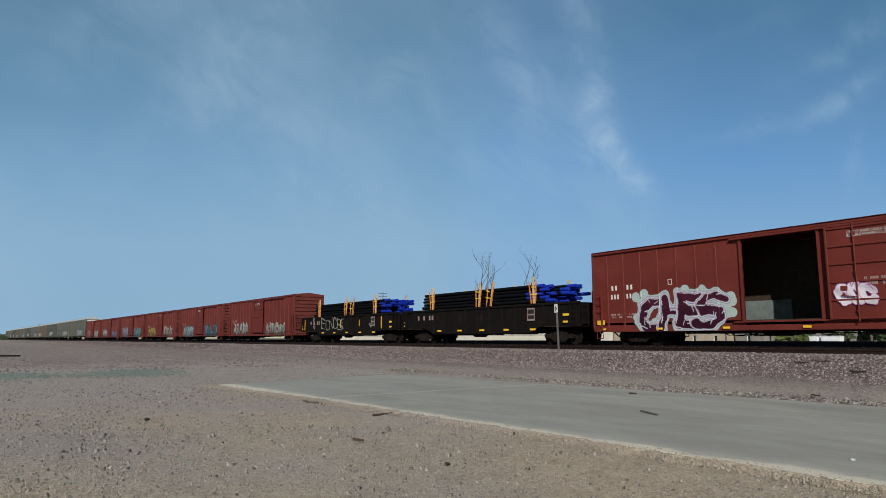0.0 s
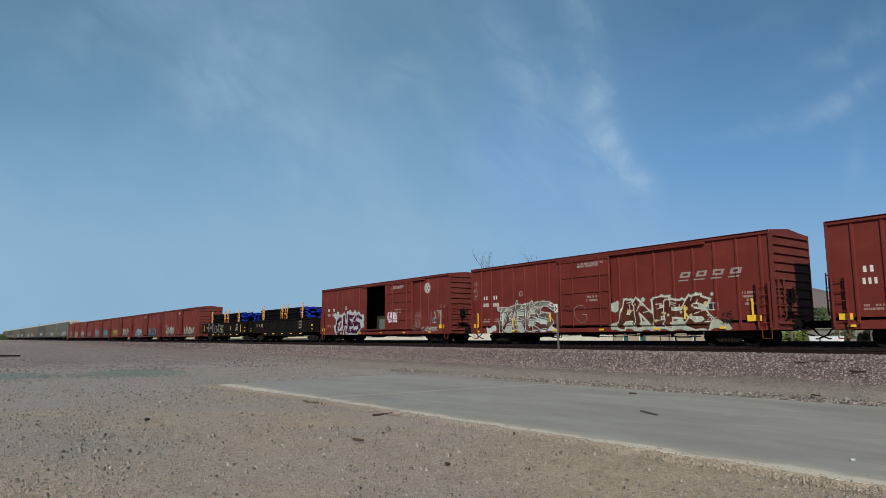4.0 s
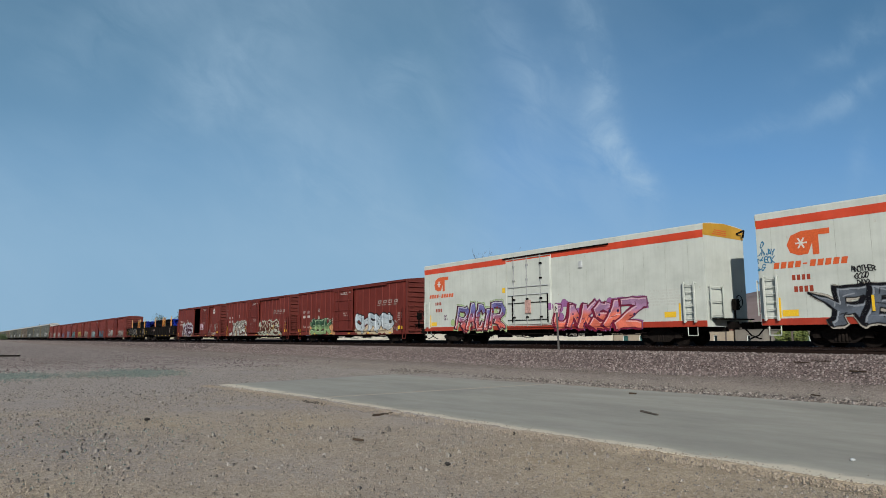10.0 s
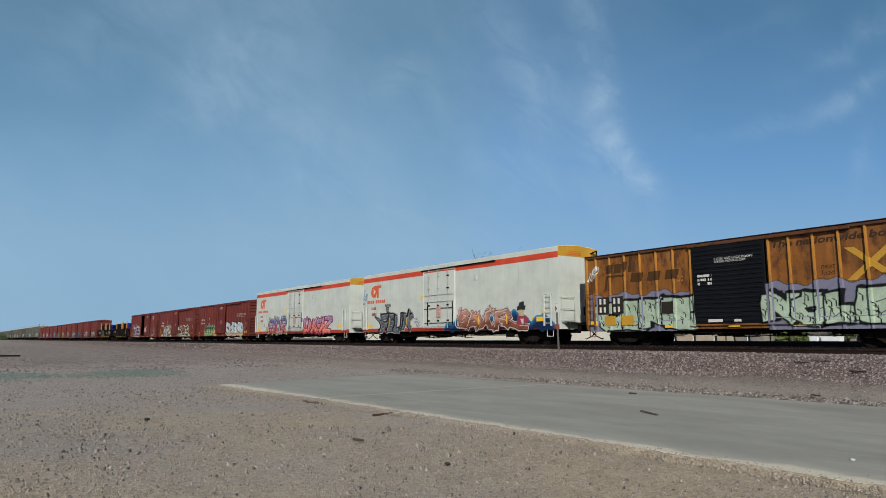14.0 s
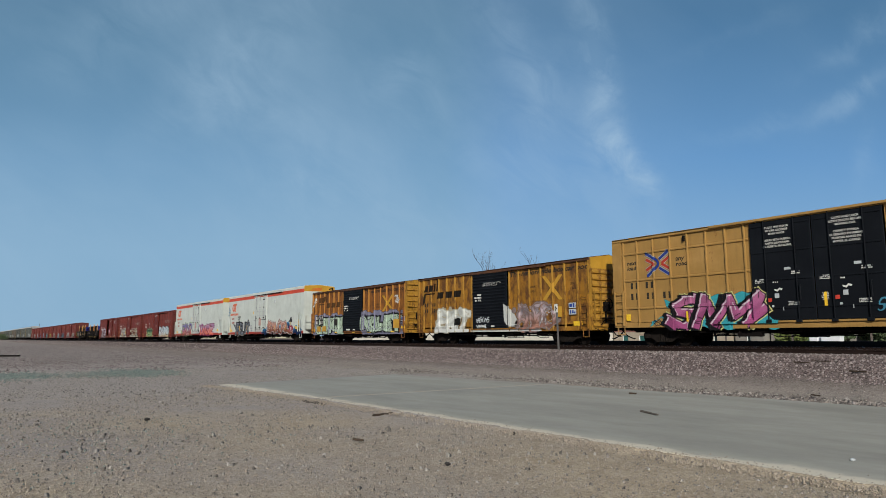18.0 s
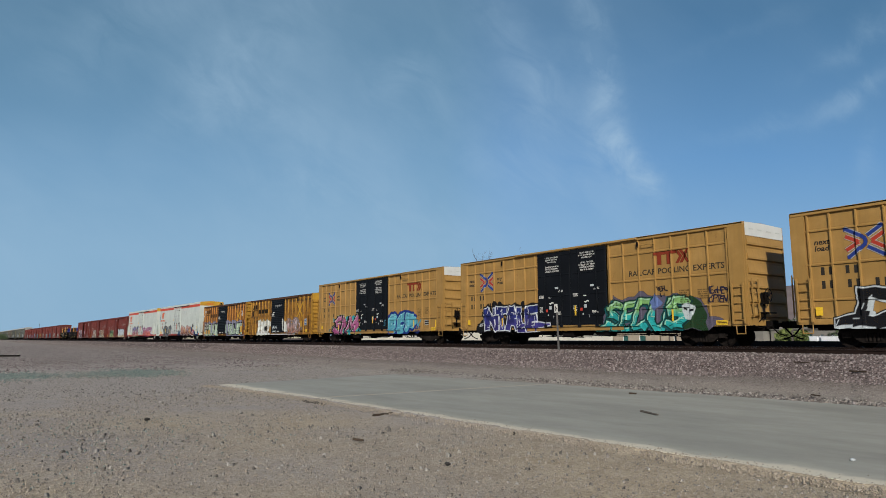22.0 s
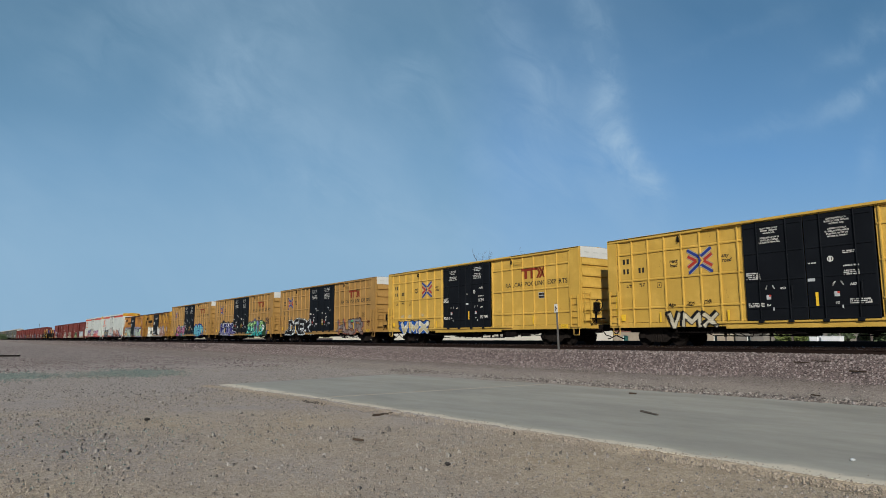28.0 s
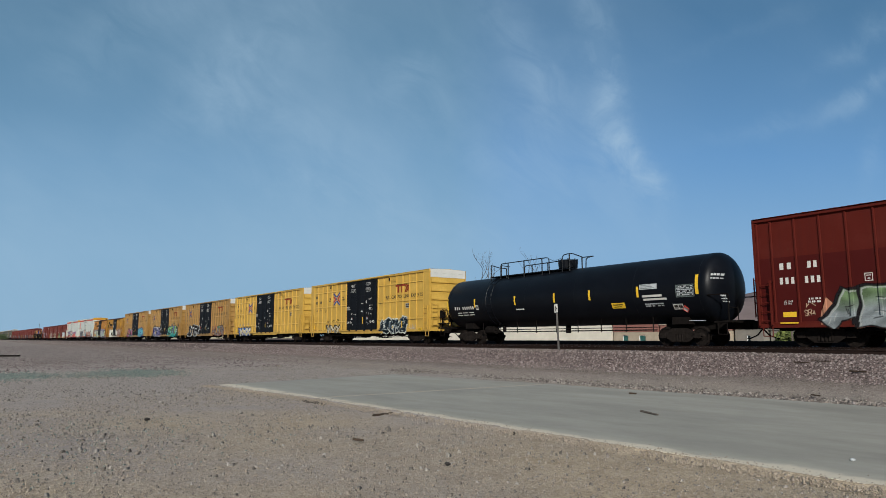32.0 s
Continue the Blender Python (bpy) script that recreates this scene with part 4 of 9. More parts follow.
# ---- tracks ----
def track(name, y0, label):
    tr = tagged(new(name), label, kind="structure")
    xs = [60, 20] + list(range(0, -60, -20)) + list(range(-60, -900, -15))
    for side in (-0.7575, 0.7575):
        prof = [(-0.076, 0.0), (0.076, 0.0), (0.076, 0.012), (0.012, 0.035), (0.012, 0.125), (0.036, 0.138), (0.036, 0.172), (-0.036, 0.172), (-0.036, 0.138), (-0.012, 0.125), (-0.012, 0.035), (-0.076, 0.012)]
        g, top = Shape(), Shape()
        for a, b in zip(xs, xs[1:]):
            n = len(prof)
            pa = [(a, y0 + side + q + track_shift(a), RAIL_Z - 0.172 + z) for q, z in prof]
            pb = [(b, y0 + side + q + track_shift(b), RAIL_Z - 0.172 + z) for q, z in prof]
            g.add(pa + pb, [(i, (i + 1) % n, n + (i + 1) % n, n + i) for i in range(n)])
            ya, yb = y0 + side + track_shift(a), y0 + side + track_shift(b)
            top.add([(a, ya - 0.03, RAIL_Z + 0.002), (b, yb - 0.03, RAIL_Z + 0.002), (b, yb + 0.03, RAIL_Z + 0.002), (a, ya + 0.03, RAIL_Z + 0.002)], [(0, 1, 2, 3)])
        r = part("rail", g, "rail", tr, "rusty steel rail")
        part("running_surface", top, "railtop", r, "worn shiny rail head")
    tie = Shape().chamfer(-0.11, 0.11, -1.3, 1.3, RAIL_Z - 0.36, RAIL_Z - 0.172, 0.015)
    for s in (-0.7575, 0.7575):
        tie.box(-0.09, 0.09, s - 0.17, s + 0.17, RAIL_Z - 0.173, RAIL_Z - 0.160)
    tm = tie.mesh("tie")
    tm.materials.append(M["tie"])
    for k in range(150):
        x = 3.0 - 0.53 * k
        part("tie", tm, "tie", tr, "", (x, y0 + track_shift(x), 0))


track("track_main", TRACK_Y, "rusty rails on dark timber ties under the train")
track("track_side", SIDE_TRACK_Y, "empty siding with rusty rails on dark timber ties")


def marker():
    post = thing("marker_post", "leaning weathered steel post with a small white sign", "sign post", m=pose(-19.95, 20.45, 0.90, 0, -2.2, 0))
    part("post", Shape().box(-0.028, 0.028, -0.02, 0.02, -0.25, 1.98).box(-0.04, 0.04, 0.02, 0.028, -0.25, 1.9), "old_post", post)
    sign = part("sign_plate", Shape().chamfer(-0.10, 0.10, -0.034, -0.022, 1.60, 1.96, 0.008), "ink_white", post, "white sign plate with a dark mark")
    part("sign_mark", Shape().box(-0.05, -0.015, -0.038, -0.034, 1.66, 1.88).prism([(-0.02, 1.84), (0.05, 1.72), (0.065, 1.76), (0.0, 1.88)], 1, -0.038, -0.034), "ink_black", sign)


marker()


# ---- debris ----
def debris():
    def stick(x0, y0, x1, y1, r, z, material, label):
        d = Vector((x1 - x0, y1 - y0, 0))
        t = thing("wood_scrap", label, "debris", "scraps on the ground", pose(x0, y0, z, 0, 0, math.degrees(math.atan2(d.y, d.x))))
        g = Shape()
        n, ln = 7, d.length
        for k in range(n):
            a, b = ln * k / n, ln * (k + 1) / n
            wob = 0.012 * math.sin(k * 2.1)
            g.rod((a, wob, r * 0.8), (b, 0.012 * math.sin((k + 1) * 2.1), r * 0.8), r * (1 - 0.04 * k), r * (0.96 - 0.04 * k), 6)
        part("stick", g, material, t)
    stick(-10.93, 6.28, -11.08, 6.80, 0.022, 0.0, "wood", "dark broken board lying on the gravel")
    stick(-8.28, 10.68, -7.7, 10.40, 0.024, 0.022, "grey_wood", "grey broken stick lying on the concrete")
    stick(-8.6, 4.62, -8.40, 4.67, 0.022, 0.0, "wood", "short dark wood chunk on the gravel")
    stick(-11.0, 13.75, -10.85, 13.85, 0.025, 0.022, "wood", "small dark scrap on the concrete")
    for x0, y0, x1, y1, r in ((-9.7, 19.55, -9.2, 19.4, 0.020), (-9.3, 19.7, -8.6, 19.35, 0.014), (-8.0, 19.0, -7.55, 18.9, 0.026), (-12.4, 19.0, -12.0, 18.95, 0.016), (-16.4, 19.3, -16.1, 19.2, 0.018), (-7.75, 16.35, -7.5, 16.2, 0.022)):
        stick(x0, y0, x1, y1, r, ground_height(x0, y0) + 0.02, "wood", "dark twig lying on the stones")
    for x, y, z, s, mat, label in ((-12.88, 2.76, 0.02, 0.095, "dark_rock", "black clinker rock on the dirt"), (-3.6, 8.45, 0.035, 0.05, "pale", "small white stone on the concrete"), (-6.33, 4.63, 0.01, 0.07, "dark_rock", "small black rock on the dirt"),
                                   (-7.67, 6.85, 0.01, 0.08, "dark_rock", "small black rock by the slab"), (-32.0, 13.0, 0.03, 0.22, "pebble", "pale stone on the gravel")):
        bm = bmesh.new()
        bmesh.ops.create_icosphere(bm, subdivisions=2, radius=s * 0.55)
        for v in bm.verts:
            v.co *= 1 + 0.5 * noise.noise(v.co * (2.2 / s) * 0.35 + Vector((x, y, 0)))
            v.co.z *= 0.6
        me = bpy.data.meshes.new("rock")
        bm.to_mesh(me)
        bm.free()
        tagged(part("rock", me, mat, None, label, (x, y, z)), label, "rock", "rocks on the ground")
    rng = np.random.RandomState(33)
    p = np.stack([-14.15 + 0.30 * rng.normal(size=110), 6.62 + 0.07 * rng.normal(size=110), np.full(110, 0.0)], 1)
    scatter("dark_chips", "little heap of dark chips at the slab's edge", p, rng.uniform(0.012, 0.045, 110), "dark_rock", 34)
    # near-black bars added where a thin shadow strip falls on the gravel
    t = thing("shadow_strip", "near-black bars standing in for a shadow strip on the gravel", "timber", "", pose(-67.0, -1.5, 0.05, 0, 0, 70))
    part("beam", Shape().chamfer(0, 5.7, -0.12, 0.12, -0.05, 0.08, 0.03), "strip_black", t)
    part("beam", Shape().chamfer(0.4, 4.2, 0.45, 0.70, -0.05, 0.10, 0.03), "strip_black", t)


debris()


# ---- beyond the train ----
def building(name, label, x0, x1, y, depth, h, wall, openings, roof=None, upper=None, lower_h=None):
    """A low flat-roofed building whose front faces -y; openings: (x, w, z0, z1, kind)."""
    b = thing(name, label, "building", "", pose(x0, y, 0.30))
    w = x1 - x0
    cuts = sorted(openings)
    x = 0.0
    g = Shape()
    top = lower_h or h
    for ox, ow, z0, z1, kind in cuts:
        g.box(x, ox, 0, 0.3, 0, top)
        if z0 > 0:
            g.box(ox, ox + ow, 0, 0.3, 0, z0)
        g.box(ox, ox + ow, 0, 0.3, z1, top)
        x = ox + ow
    g.box(x, w, 0, 0.3, 0, top)
    part("front_wall", g, wall, b)
    for a, c in ((0, 0.3), (w - 0.3, w)):
        part("side_wall", Shape().box(a, c, 0.3, depth, 0, top), wall, b)
    part("back_wall", Shape().box(0.3, w - 0.3, depth - 0.3, depth, 0, top), wall, b)
    if upper:
        part("upper_wall", Shape().box(-0.05, w + 0.05, -0.05, depth, top, h), upper, b)
    part("roof", Shape().chamfer(-0.15, w + 0.15, -0.15, depth + 0.1, h, h + 0.22, 0.03), roof or wall, b)
    for ox, ow, z0, z1, kind in cuts:
        win = part("window" if kind != "door" else "door", Shape().box(ox, ox + ow, 0.12, 0.2, z0, z1), "pane" if kind == "pane" else "door_teal", b)
        part("frame", Shape().box(ox, ox + 0.06, 0.08, 0.14, z0, z1).box(ox + ow - 0.06, ox + ow, 0.08, 0.14, z0, z1).box(ox + 0.06, ox + ow - 0.06, 0.08, 0.14, z1 - 0.06, z1), "trailer", win)
        if z0 > 0:
            part("sill", Shape().box(ox - 0.05, ox + ow + 0.05, -0.06, 0.06, z0 - 0.08, z0), wall, win)
    return b


def town():
    building("warehouse", "long cream-painted warehouse with a flat roof", -125.0, -51.8, 62.0, 20, 4.6, "cream", [])
    building("block_store", "sandstone block building with teal doors and a red upper wall", -51.5, -45.3, 62.0, 14, 2.75, "block", [(1.3, 0.8, 0, 1.35, "door"), (3.6, 0.9, 0, 1.35, "door")], upper="brick_red", lower_h=1.75)
    building("block_house", "sandstone block building with three small windows", -45.0, -37.2, 62.0, 12, 2.45, "block", [(1.6, 0.4, 0.55, 1.35, "pane"), (3.9, 0.4, 0.55, 1.35, "pane"), (6.3, 0.45, 0.55, 1.35, "pane")], upper="brick_red", lower_h=1.8)
    building("dark_shed", "dusty dark shed with a doorway", -36.9, -34.0, 63.0, 8, 1.95, "dusty", [(1.2, 0.4, 0.5, 1.3, "pane")])
    building("grey_shop", "dusty grey shop with dark windows", -33.8, -27.5, 64.0, 9, 1.8, "dusty", [(1.0, 1.1, 0.5, 1.3, "pane"), (3.2, 0.7, 0, 1.4, "door"), (4.6, 0.4, 0.6, 1.3, "pane"), (5.5, 0.35, 0.6, 1.3, "pane")])
    # stand-ins for white boxes or trailers, sized and placed to fit the camera's view
    for x, w in ((-27.35, 0.7), (-26.4, 1.55)):
        t = thing("white_box", "small white box behind the tracks, sized to fit the camera's view", "cabinet", "white cabinets", pose(x, 58.0, 0.30))
        part("body", Shape().chamfer(0, w, 0, 0.6, 0.08, 1.15, 0.03), "trailer", t)
        part("plinth", Shape().box(-0.05, w + 0.05, -0.05, 0.65, 0, 0.08), "dusty", t)
        part("lid", Shape().chamfer(-0.03, w + 0.03, -0.03, 0.63, 1.15, 1.2, 0.01), "trailer", t)
    for k in range(4):
        x = -40.0 + 6.0 * k
        t = thing("fence_post", "pale upright fence post", "fence post", "fence posts", pose(x, 56.5, 0.30))
        part("post", Shape().chamfer(-0.06, 0.06, -0.06, 0.06, -0.1, 1.7, 0.01), "grey_wood", t)


town()


def leaves(bm_pts, name, count, seed, centre, radii, size, material, parent, lumps=9):
    """A crown of small leaf clumps round several lumps, with gaps between them."""
    rng = np.random.RandomState(seed)
    cen = np.array(centre) + rng.normal(0, 0.45, (lumps, 3)) * np.array(radii)
    rad = rng.uniform(0.35, 0.6, lumps)
    pick = rng.randint(lumps, size=count)
    d = rng.normal(size=(count, 3))
    d /= np.linalg.norm(d, axis=1)[:, None]
    p = cen[pick] + d * (rad[pick] * rng.uniform(0.5, 1.1, count))[:, None] * np.array(radii)
    u = rng.normal(size=(count, 3))
    u /= np.linalg.norm(u, axis=1)[:, None]
    w = np.cross(u, rng.normal(size=(count, 3)))
    w /= np.linalg.norm(w, axis=1)[:, None]
    s = size * rng.uniform(0.6, 1.4, count)[:, None]
    co = np.stack([p - u * s, p + w * s * 0.55, p + u * s, p - w * s * 0.55], 1).reshape(-1, 3)
    return part(name, fast_mesh(name, co, np.arange(count * 4).reshape(-1, 4), 4), material, parent)


def leafy_tree(x, y, h, spread, seed, material, label, count=4200):
    t = thing("tree", label, "tree", "trees behind the tracks", pose(x, y, 0.25))
    rng = random.Random(seed)
    g = Shape()
    g.rod((0, 0, 0), (0.1, 0, h * 0.45), 0.05 * h, 0.03 * h, 9)
    for k in range(6):
        a = k * 1.05 + rng.random()
        g.rod((0.05, 0, h * (0.25 + 0.04 * k)), (spread * 0.55 * math.cos(a), spread * 0.55 * math.sin(a), h * (0.55 + 0.06 * k)), 0.018 * h, 0.006 * h, 6)
    part("trunk", g, "bark", t)
    leaves(None, "crown", count, seed, (0, 0, h * 0.58), (spread, spread, h * 0.42), 0.17, material, t, 12)


leafy_tree(-29.9, 60.0, 2.0, 1.3, 1, "leaf_light", "low yellow-green bush behind the tracks", 2600)
leafy_tree(-29.4, 66.5, 3.3, 2.1, 2, "leaf", "dusty dark green tree behind the tracks", 5200)
leafy_tree(-25.4, 68.0, 2.4, 1.6, 3, "leaf", "dusty green tree behind the tracks", 2600)
leafy_tree(-46.0, 90.0, 3.6, 3.0, 4, "leaf", "dusty green tree behind the buildings")
for k in range(7):
    leafy_tree(-470 - 14 * k, 17.2 + 0.9 * (k % 3) + 0.2 * k, 3.4 + 0.7 * (k % 2), 4.5, 10 + k, "leaf", "dusty green scrub beside the track", 1500)


leafy_tree(-399, 90.0, 14.4, 5.5, 21, "leaf", "tall green tree far behind the train", 2600)
leafy_tree(-346, 90.0, 13.6, 5.5, 22, "leaf", "tall green tree far behind the train", 2600)


def bare_tree(x, y, h, seed, label, stems):
    t = thing("bare_tree", label, "tree", "bare trees", pose(x, y, 0.25))
    rng = random.Random(seed)
    g, twigs = Shape(), Shape()

    def grow(p, d, ln, r, depth):
        q = p
        for k in range(3):
            d = (d + Vector((rng.uniform(-0.2, 0.2), rng.uniform(-0.2, 0.2), rng.uniform(-0.02, 0.14)))).normalized()
            n = q + d * ln / 3
            (g if depth < 3 else twigs).rod(q, n, r * (1 - 0.2 * k), r * (0.8 - 0.2 * k), 6 if depth < 3 else 4, False)
            q = n
            if depth < 6 and (k > 0 or depth > 0):
                for _ in range(1 if depth < 2 else rng.choice((0, 1, 1))):
                    side = Vector((rng.uniform(-1, 1), rng.uniform(-1, 1), rng.uniform(-0.1, 0.7))).normalized()
                    grow(q, (d * 0.85 + side * 0.6).normalized(), ln * rng.uniform(0.48, 0.64), r * 0.56, depth + 1)
    for dx, dz, ln in stems:
        grow(Vector((0, 0, 0)), Vector((dx, 0.0, dz)).normalized(), ln, 0.16, 0)
    part("trunk", g, "bark", t)
    part("crown", twigs, "bark", t)


bare_tree(-87.4, 75.0, 14, 4, "tall bare leafless tree behind the train", [(0.03, 1.0, 9.1)])
bare_tree(-79.4, 75.5, 14, 9, "tall bare leafless tree behind the train", [(0.02, 1.0, 8.4)])
bare_tree(-91.8, 75.2, 14, 12, "small bare leafless tree behind the train", [(-0.03, 1.0, 7.8)])


def utility_pole(x, y, h, turn):
    p = thing("utility_pole", "weathered wooden utility pole with crossarms", "utility pole", "utility poles", pose(x, y, 0.25, 0, 0, turn))
    part("pole", Shape().rod((0, 0, -0.5), (0, 0, h), 0.16, 0.11, 10), "bark", p)
    for z in (h - 0.5, h - 1.5):
        part("crossarm", Shape().chamfer(-1.6, 1.6, -0.14, -0.02, z, z + 0.14, 0.01), "bark", p)
        for k in (-1.4, -0.6, 0.6, 1.4):
            part("insulator", Shape().rod((k, -0.08, z + 0.14), (k, -0.08, z + 0.32), 0.05, 0.03, 8), "pale", p)


utility_pole(-185.8, 110.0, 16.0, 35)
utility_pole(-594.0, 46.0, 13.0, 0)


def mountains():
    """A hazy brown ridge far behind the town."""
    co, faces = [], []
    n = 90
    for i in range(n):
        x = -2300 + i * 40.0
        h = np.interp(x, [-2300, -1784, -1617, -1380, -1128, -960, -811, -500, 300, 1300], [10, 46, 75, 128, 175, 140, 92, 95, 120, 80])
        h += 14 * noise.noise((x * 0.008, 0, 0)) + 6 * noise.noise((x * 0.03, 4, 0))
        for j, (dy, f) in enumerate(((-700, 0.0), (-420, 0.32), (-180, 0.72), (0, 1.0), (260, 0.6), (700, 0.0))):
            co.append((x, 2250 + dy + 60 * noise.noise((x * 0.006, j, 0)), 0.2 + max(0, h * f + (9 * noise.noise((x * 0.02, dy * 0.01, 7)) if 0 < f < 1 else 0))))
    for i in range(n - 1):
        for j in range(5):
            faces.append((i * 6 + j, (i + 1) * 6 + j, (i + 1) * 6 + j + 1, i * 6 + j + 1))
    tagged(part("mountain_ridge", fast_mesh("mountain_ridge", co, faces, 4), "mountain"), "hazy brown desert mountain ridge", kind="structure")


mountains()


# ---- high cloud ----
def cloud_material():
    """Glowing sky sheet laid out to fit the camera's view: painted blue haze, a mottled cirrus veil, one long trailing
    streak and a few loose wisps.
    """
    m = bpy.data.materials.new("painted_haze_and_cirrus")
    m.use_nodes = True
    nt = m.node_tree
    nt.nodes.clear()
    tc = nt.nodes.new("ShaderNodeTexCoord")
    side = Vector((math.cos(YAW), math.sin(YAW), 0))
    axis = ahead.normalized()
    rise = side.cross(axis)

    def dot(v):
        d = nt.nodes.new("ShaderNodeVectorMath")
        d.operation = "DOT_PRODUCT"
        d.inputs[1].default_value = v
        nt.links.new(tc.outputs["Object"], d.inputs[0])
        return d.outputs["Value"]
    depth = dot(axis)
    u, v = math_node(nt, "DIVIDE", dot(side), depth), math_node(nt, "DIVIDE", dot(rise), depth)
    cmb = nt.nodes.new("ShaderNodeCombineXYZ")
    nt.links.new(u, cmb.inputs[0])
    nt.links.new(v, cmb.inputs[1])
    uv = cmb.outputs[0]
    swirl = nt.nodes.new("ShaderNodeTexNoise")
    swirl.inputs["Scale"].default_value, swirl.inputs["Detail"].default_value, swirl.inputs["Roughness"].default_value = 10.0, 7, 0.62
    nt.links.new(uv, swirl.inputs["Vector"])
    bend = nt.nodes.new("ShaderNodeVectorMath")
    bend.operation = "MULTIPLY_ADD"
    bend.inputs[1].default_value = (0.060, 0.060, 0)
    nt.links.new(swirl.outputs["Color"], bend.inputs[0])
    lift = nt.nodes.new("ShaderNodeVectorMath")
    lift.inputs[1].default_value = (-0.030, -0.030, 0)
    nt.links.new(uv, lift.inputs[0])
    nt.links.new(lift.outputs[0], bend.inputs[2])
    torn = bend.outputs[0]
    turn = nt.nodes.new("ShaderNodeMapping")
    turn.inputs["Rotation"].default_value = (0, 0, radians(38))
    nt.links.new(uv, turn.inputs[0])
    slant = turn.outputs[0]
    fine = noise_tex(nt, scaled(nt, slant, (9.0, 15.0, 1)), 1.0, 6, 0.6, 0.8)
    soft = noise_tex(nt, scaled(nt, slant, (2.6, 4.6, 1)), 1.0, 5, 0.52, 0.6)
    veil = noise_tex(nt, scaled(nt, slant, (1.2, 1.7, 1)), 1.0, 4, 0.5, 0.4)

    def puff(x, y, long, wide, angle, amount):
        """A soft patch at (x, y) in the camera's view, with half-length, half-width and the angle of its long side."""
        mp = nt.nodes.new("ShaderNodeMapping")
        mp.vector_type = "TEXTURE"
        mp.inputs["Location"].default_value = (x, y, 0)
        mp.inputs["Rotation"].default_value = (0, 0, radians(angle))
        mp.inputs["Scale"].default_value = (long, wide, 1)
        nt.links.new(torn, mp.inputs[0])
        ln = nt.nodes.new("ShaderNodeVectorMath")
        ln.operation = "LENGTH"
        nt.links.new(mp.outputs[0], ln.inputs[0])
        e = math_node(nt, "POWER", ln.outputs["Value"], 2.0)
        return math_node(nt, "MULTIPLY", math_node(nt, "POWER", 0.368, e), amount)
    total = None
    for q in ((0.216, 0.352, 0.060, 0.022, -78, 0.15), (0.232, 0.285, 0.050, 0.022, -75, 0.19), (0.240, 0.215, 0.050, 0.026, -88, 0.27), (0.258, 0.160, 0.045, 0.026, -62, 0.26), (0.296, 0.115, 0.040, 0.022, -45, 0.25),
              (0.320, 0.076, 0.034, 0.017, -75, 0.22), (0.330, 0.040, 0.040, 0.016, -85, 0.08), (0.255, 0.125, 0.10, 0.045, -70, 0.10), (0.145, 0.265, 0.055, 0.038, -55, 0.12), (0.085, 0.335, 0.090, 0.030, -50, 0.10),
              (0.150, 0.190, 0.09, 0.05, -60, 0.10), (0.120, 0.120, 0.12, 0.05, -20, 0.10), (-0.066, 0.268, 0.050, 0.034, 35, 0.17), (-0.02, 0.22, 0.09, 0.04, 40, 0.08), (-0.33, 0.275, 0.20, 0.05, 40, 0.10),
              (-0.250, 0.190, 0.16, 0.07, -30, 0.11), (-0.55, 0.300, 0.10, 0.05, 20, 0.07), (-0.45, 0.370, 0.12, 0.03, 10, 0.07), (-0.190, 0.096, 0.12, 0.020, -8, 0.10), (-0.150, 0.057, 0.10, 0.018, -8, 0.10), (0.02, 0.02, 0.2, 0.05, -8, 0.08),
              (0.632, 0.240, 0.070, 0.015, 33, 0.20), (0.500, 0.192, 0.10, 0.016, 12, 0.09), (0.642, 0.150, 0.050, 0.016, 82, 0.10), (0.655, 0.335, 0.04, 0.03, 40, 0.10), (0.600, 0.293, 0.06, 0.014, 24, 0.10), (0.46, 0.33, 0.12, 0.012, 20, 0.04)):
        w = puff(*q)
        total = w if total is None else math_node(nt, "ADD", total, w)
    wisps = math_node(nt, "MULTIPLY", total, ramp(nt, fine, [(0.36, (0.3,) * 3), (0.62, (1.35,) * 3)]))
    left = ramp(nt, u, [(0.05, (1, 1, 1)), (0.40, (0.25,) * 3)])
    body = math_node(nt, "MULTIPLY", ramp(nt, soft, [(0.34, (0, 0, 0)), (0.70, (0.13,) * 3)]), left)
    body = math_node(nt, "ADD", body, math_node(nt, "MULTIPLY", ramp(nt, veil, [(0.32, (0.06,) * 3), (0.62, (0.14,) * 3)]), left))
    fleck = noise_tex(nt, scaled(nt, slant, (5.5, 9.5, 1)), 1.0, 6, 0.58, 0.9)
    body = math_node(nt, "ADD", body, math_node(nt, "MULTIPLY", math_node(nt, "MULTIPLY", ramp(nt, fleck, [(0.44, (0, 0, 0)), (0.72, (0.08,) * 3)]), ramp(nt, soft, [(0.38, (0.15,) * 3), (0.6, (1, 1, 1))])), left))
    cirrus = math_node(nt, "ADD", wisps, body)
    # sky haze and its blue are put into the sheet's own glow
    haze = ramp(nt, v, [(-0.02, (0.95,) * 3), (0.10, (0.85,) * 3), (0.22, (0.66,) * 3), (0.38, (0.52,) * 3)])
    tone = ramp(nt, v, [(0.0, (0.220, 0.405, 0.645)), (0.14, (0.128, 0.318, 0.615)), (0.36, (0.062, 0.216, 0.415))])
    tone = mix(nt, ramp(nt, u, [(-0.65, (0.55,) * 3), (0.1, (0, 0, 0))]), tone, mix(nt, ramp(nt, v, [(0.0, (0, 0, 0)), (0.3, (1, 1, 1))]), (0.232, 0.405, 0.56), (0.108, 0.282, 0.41)))
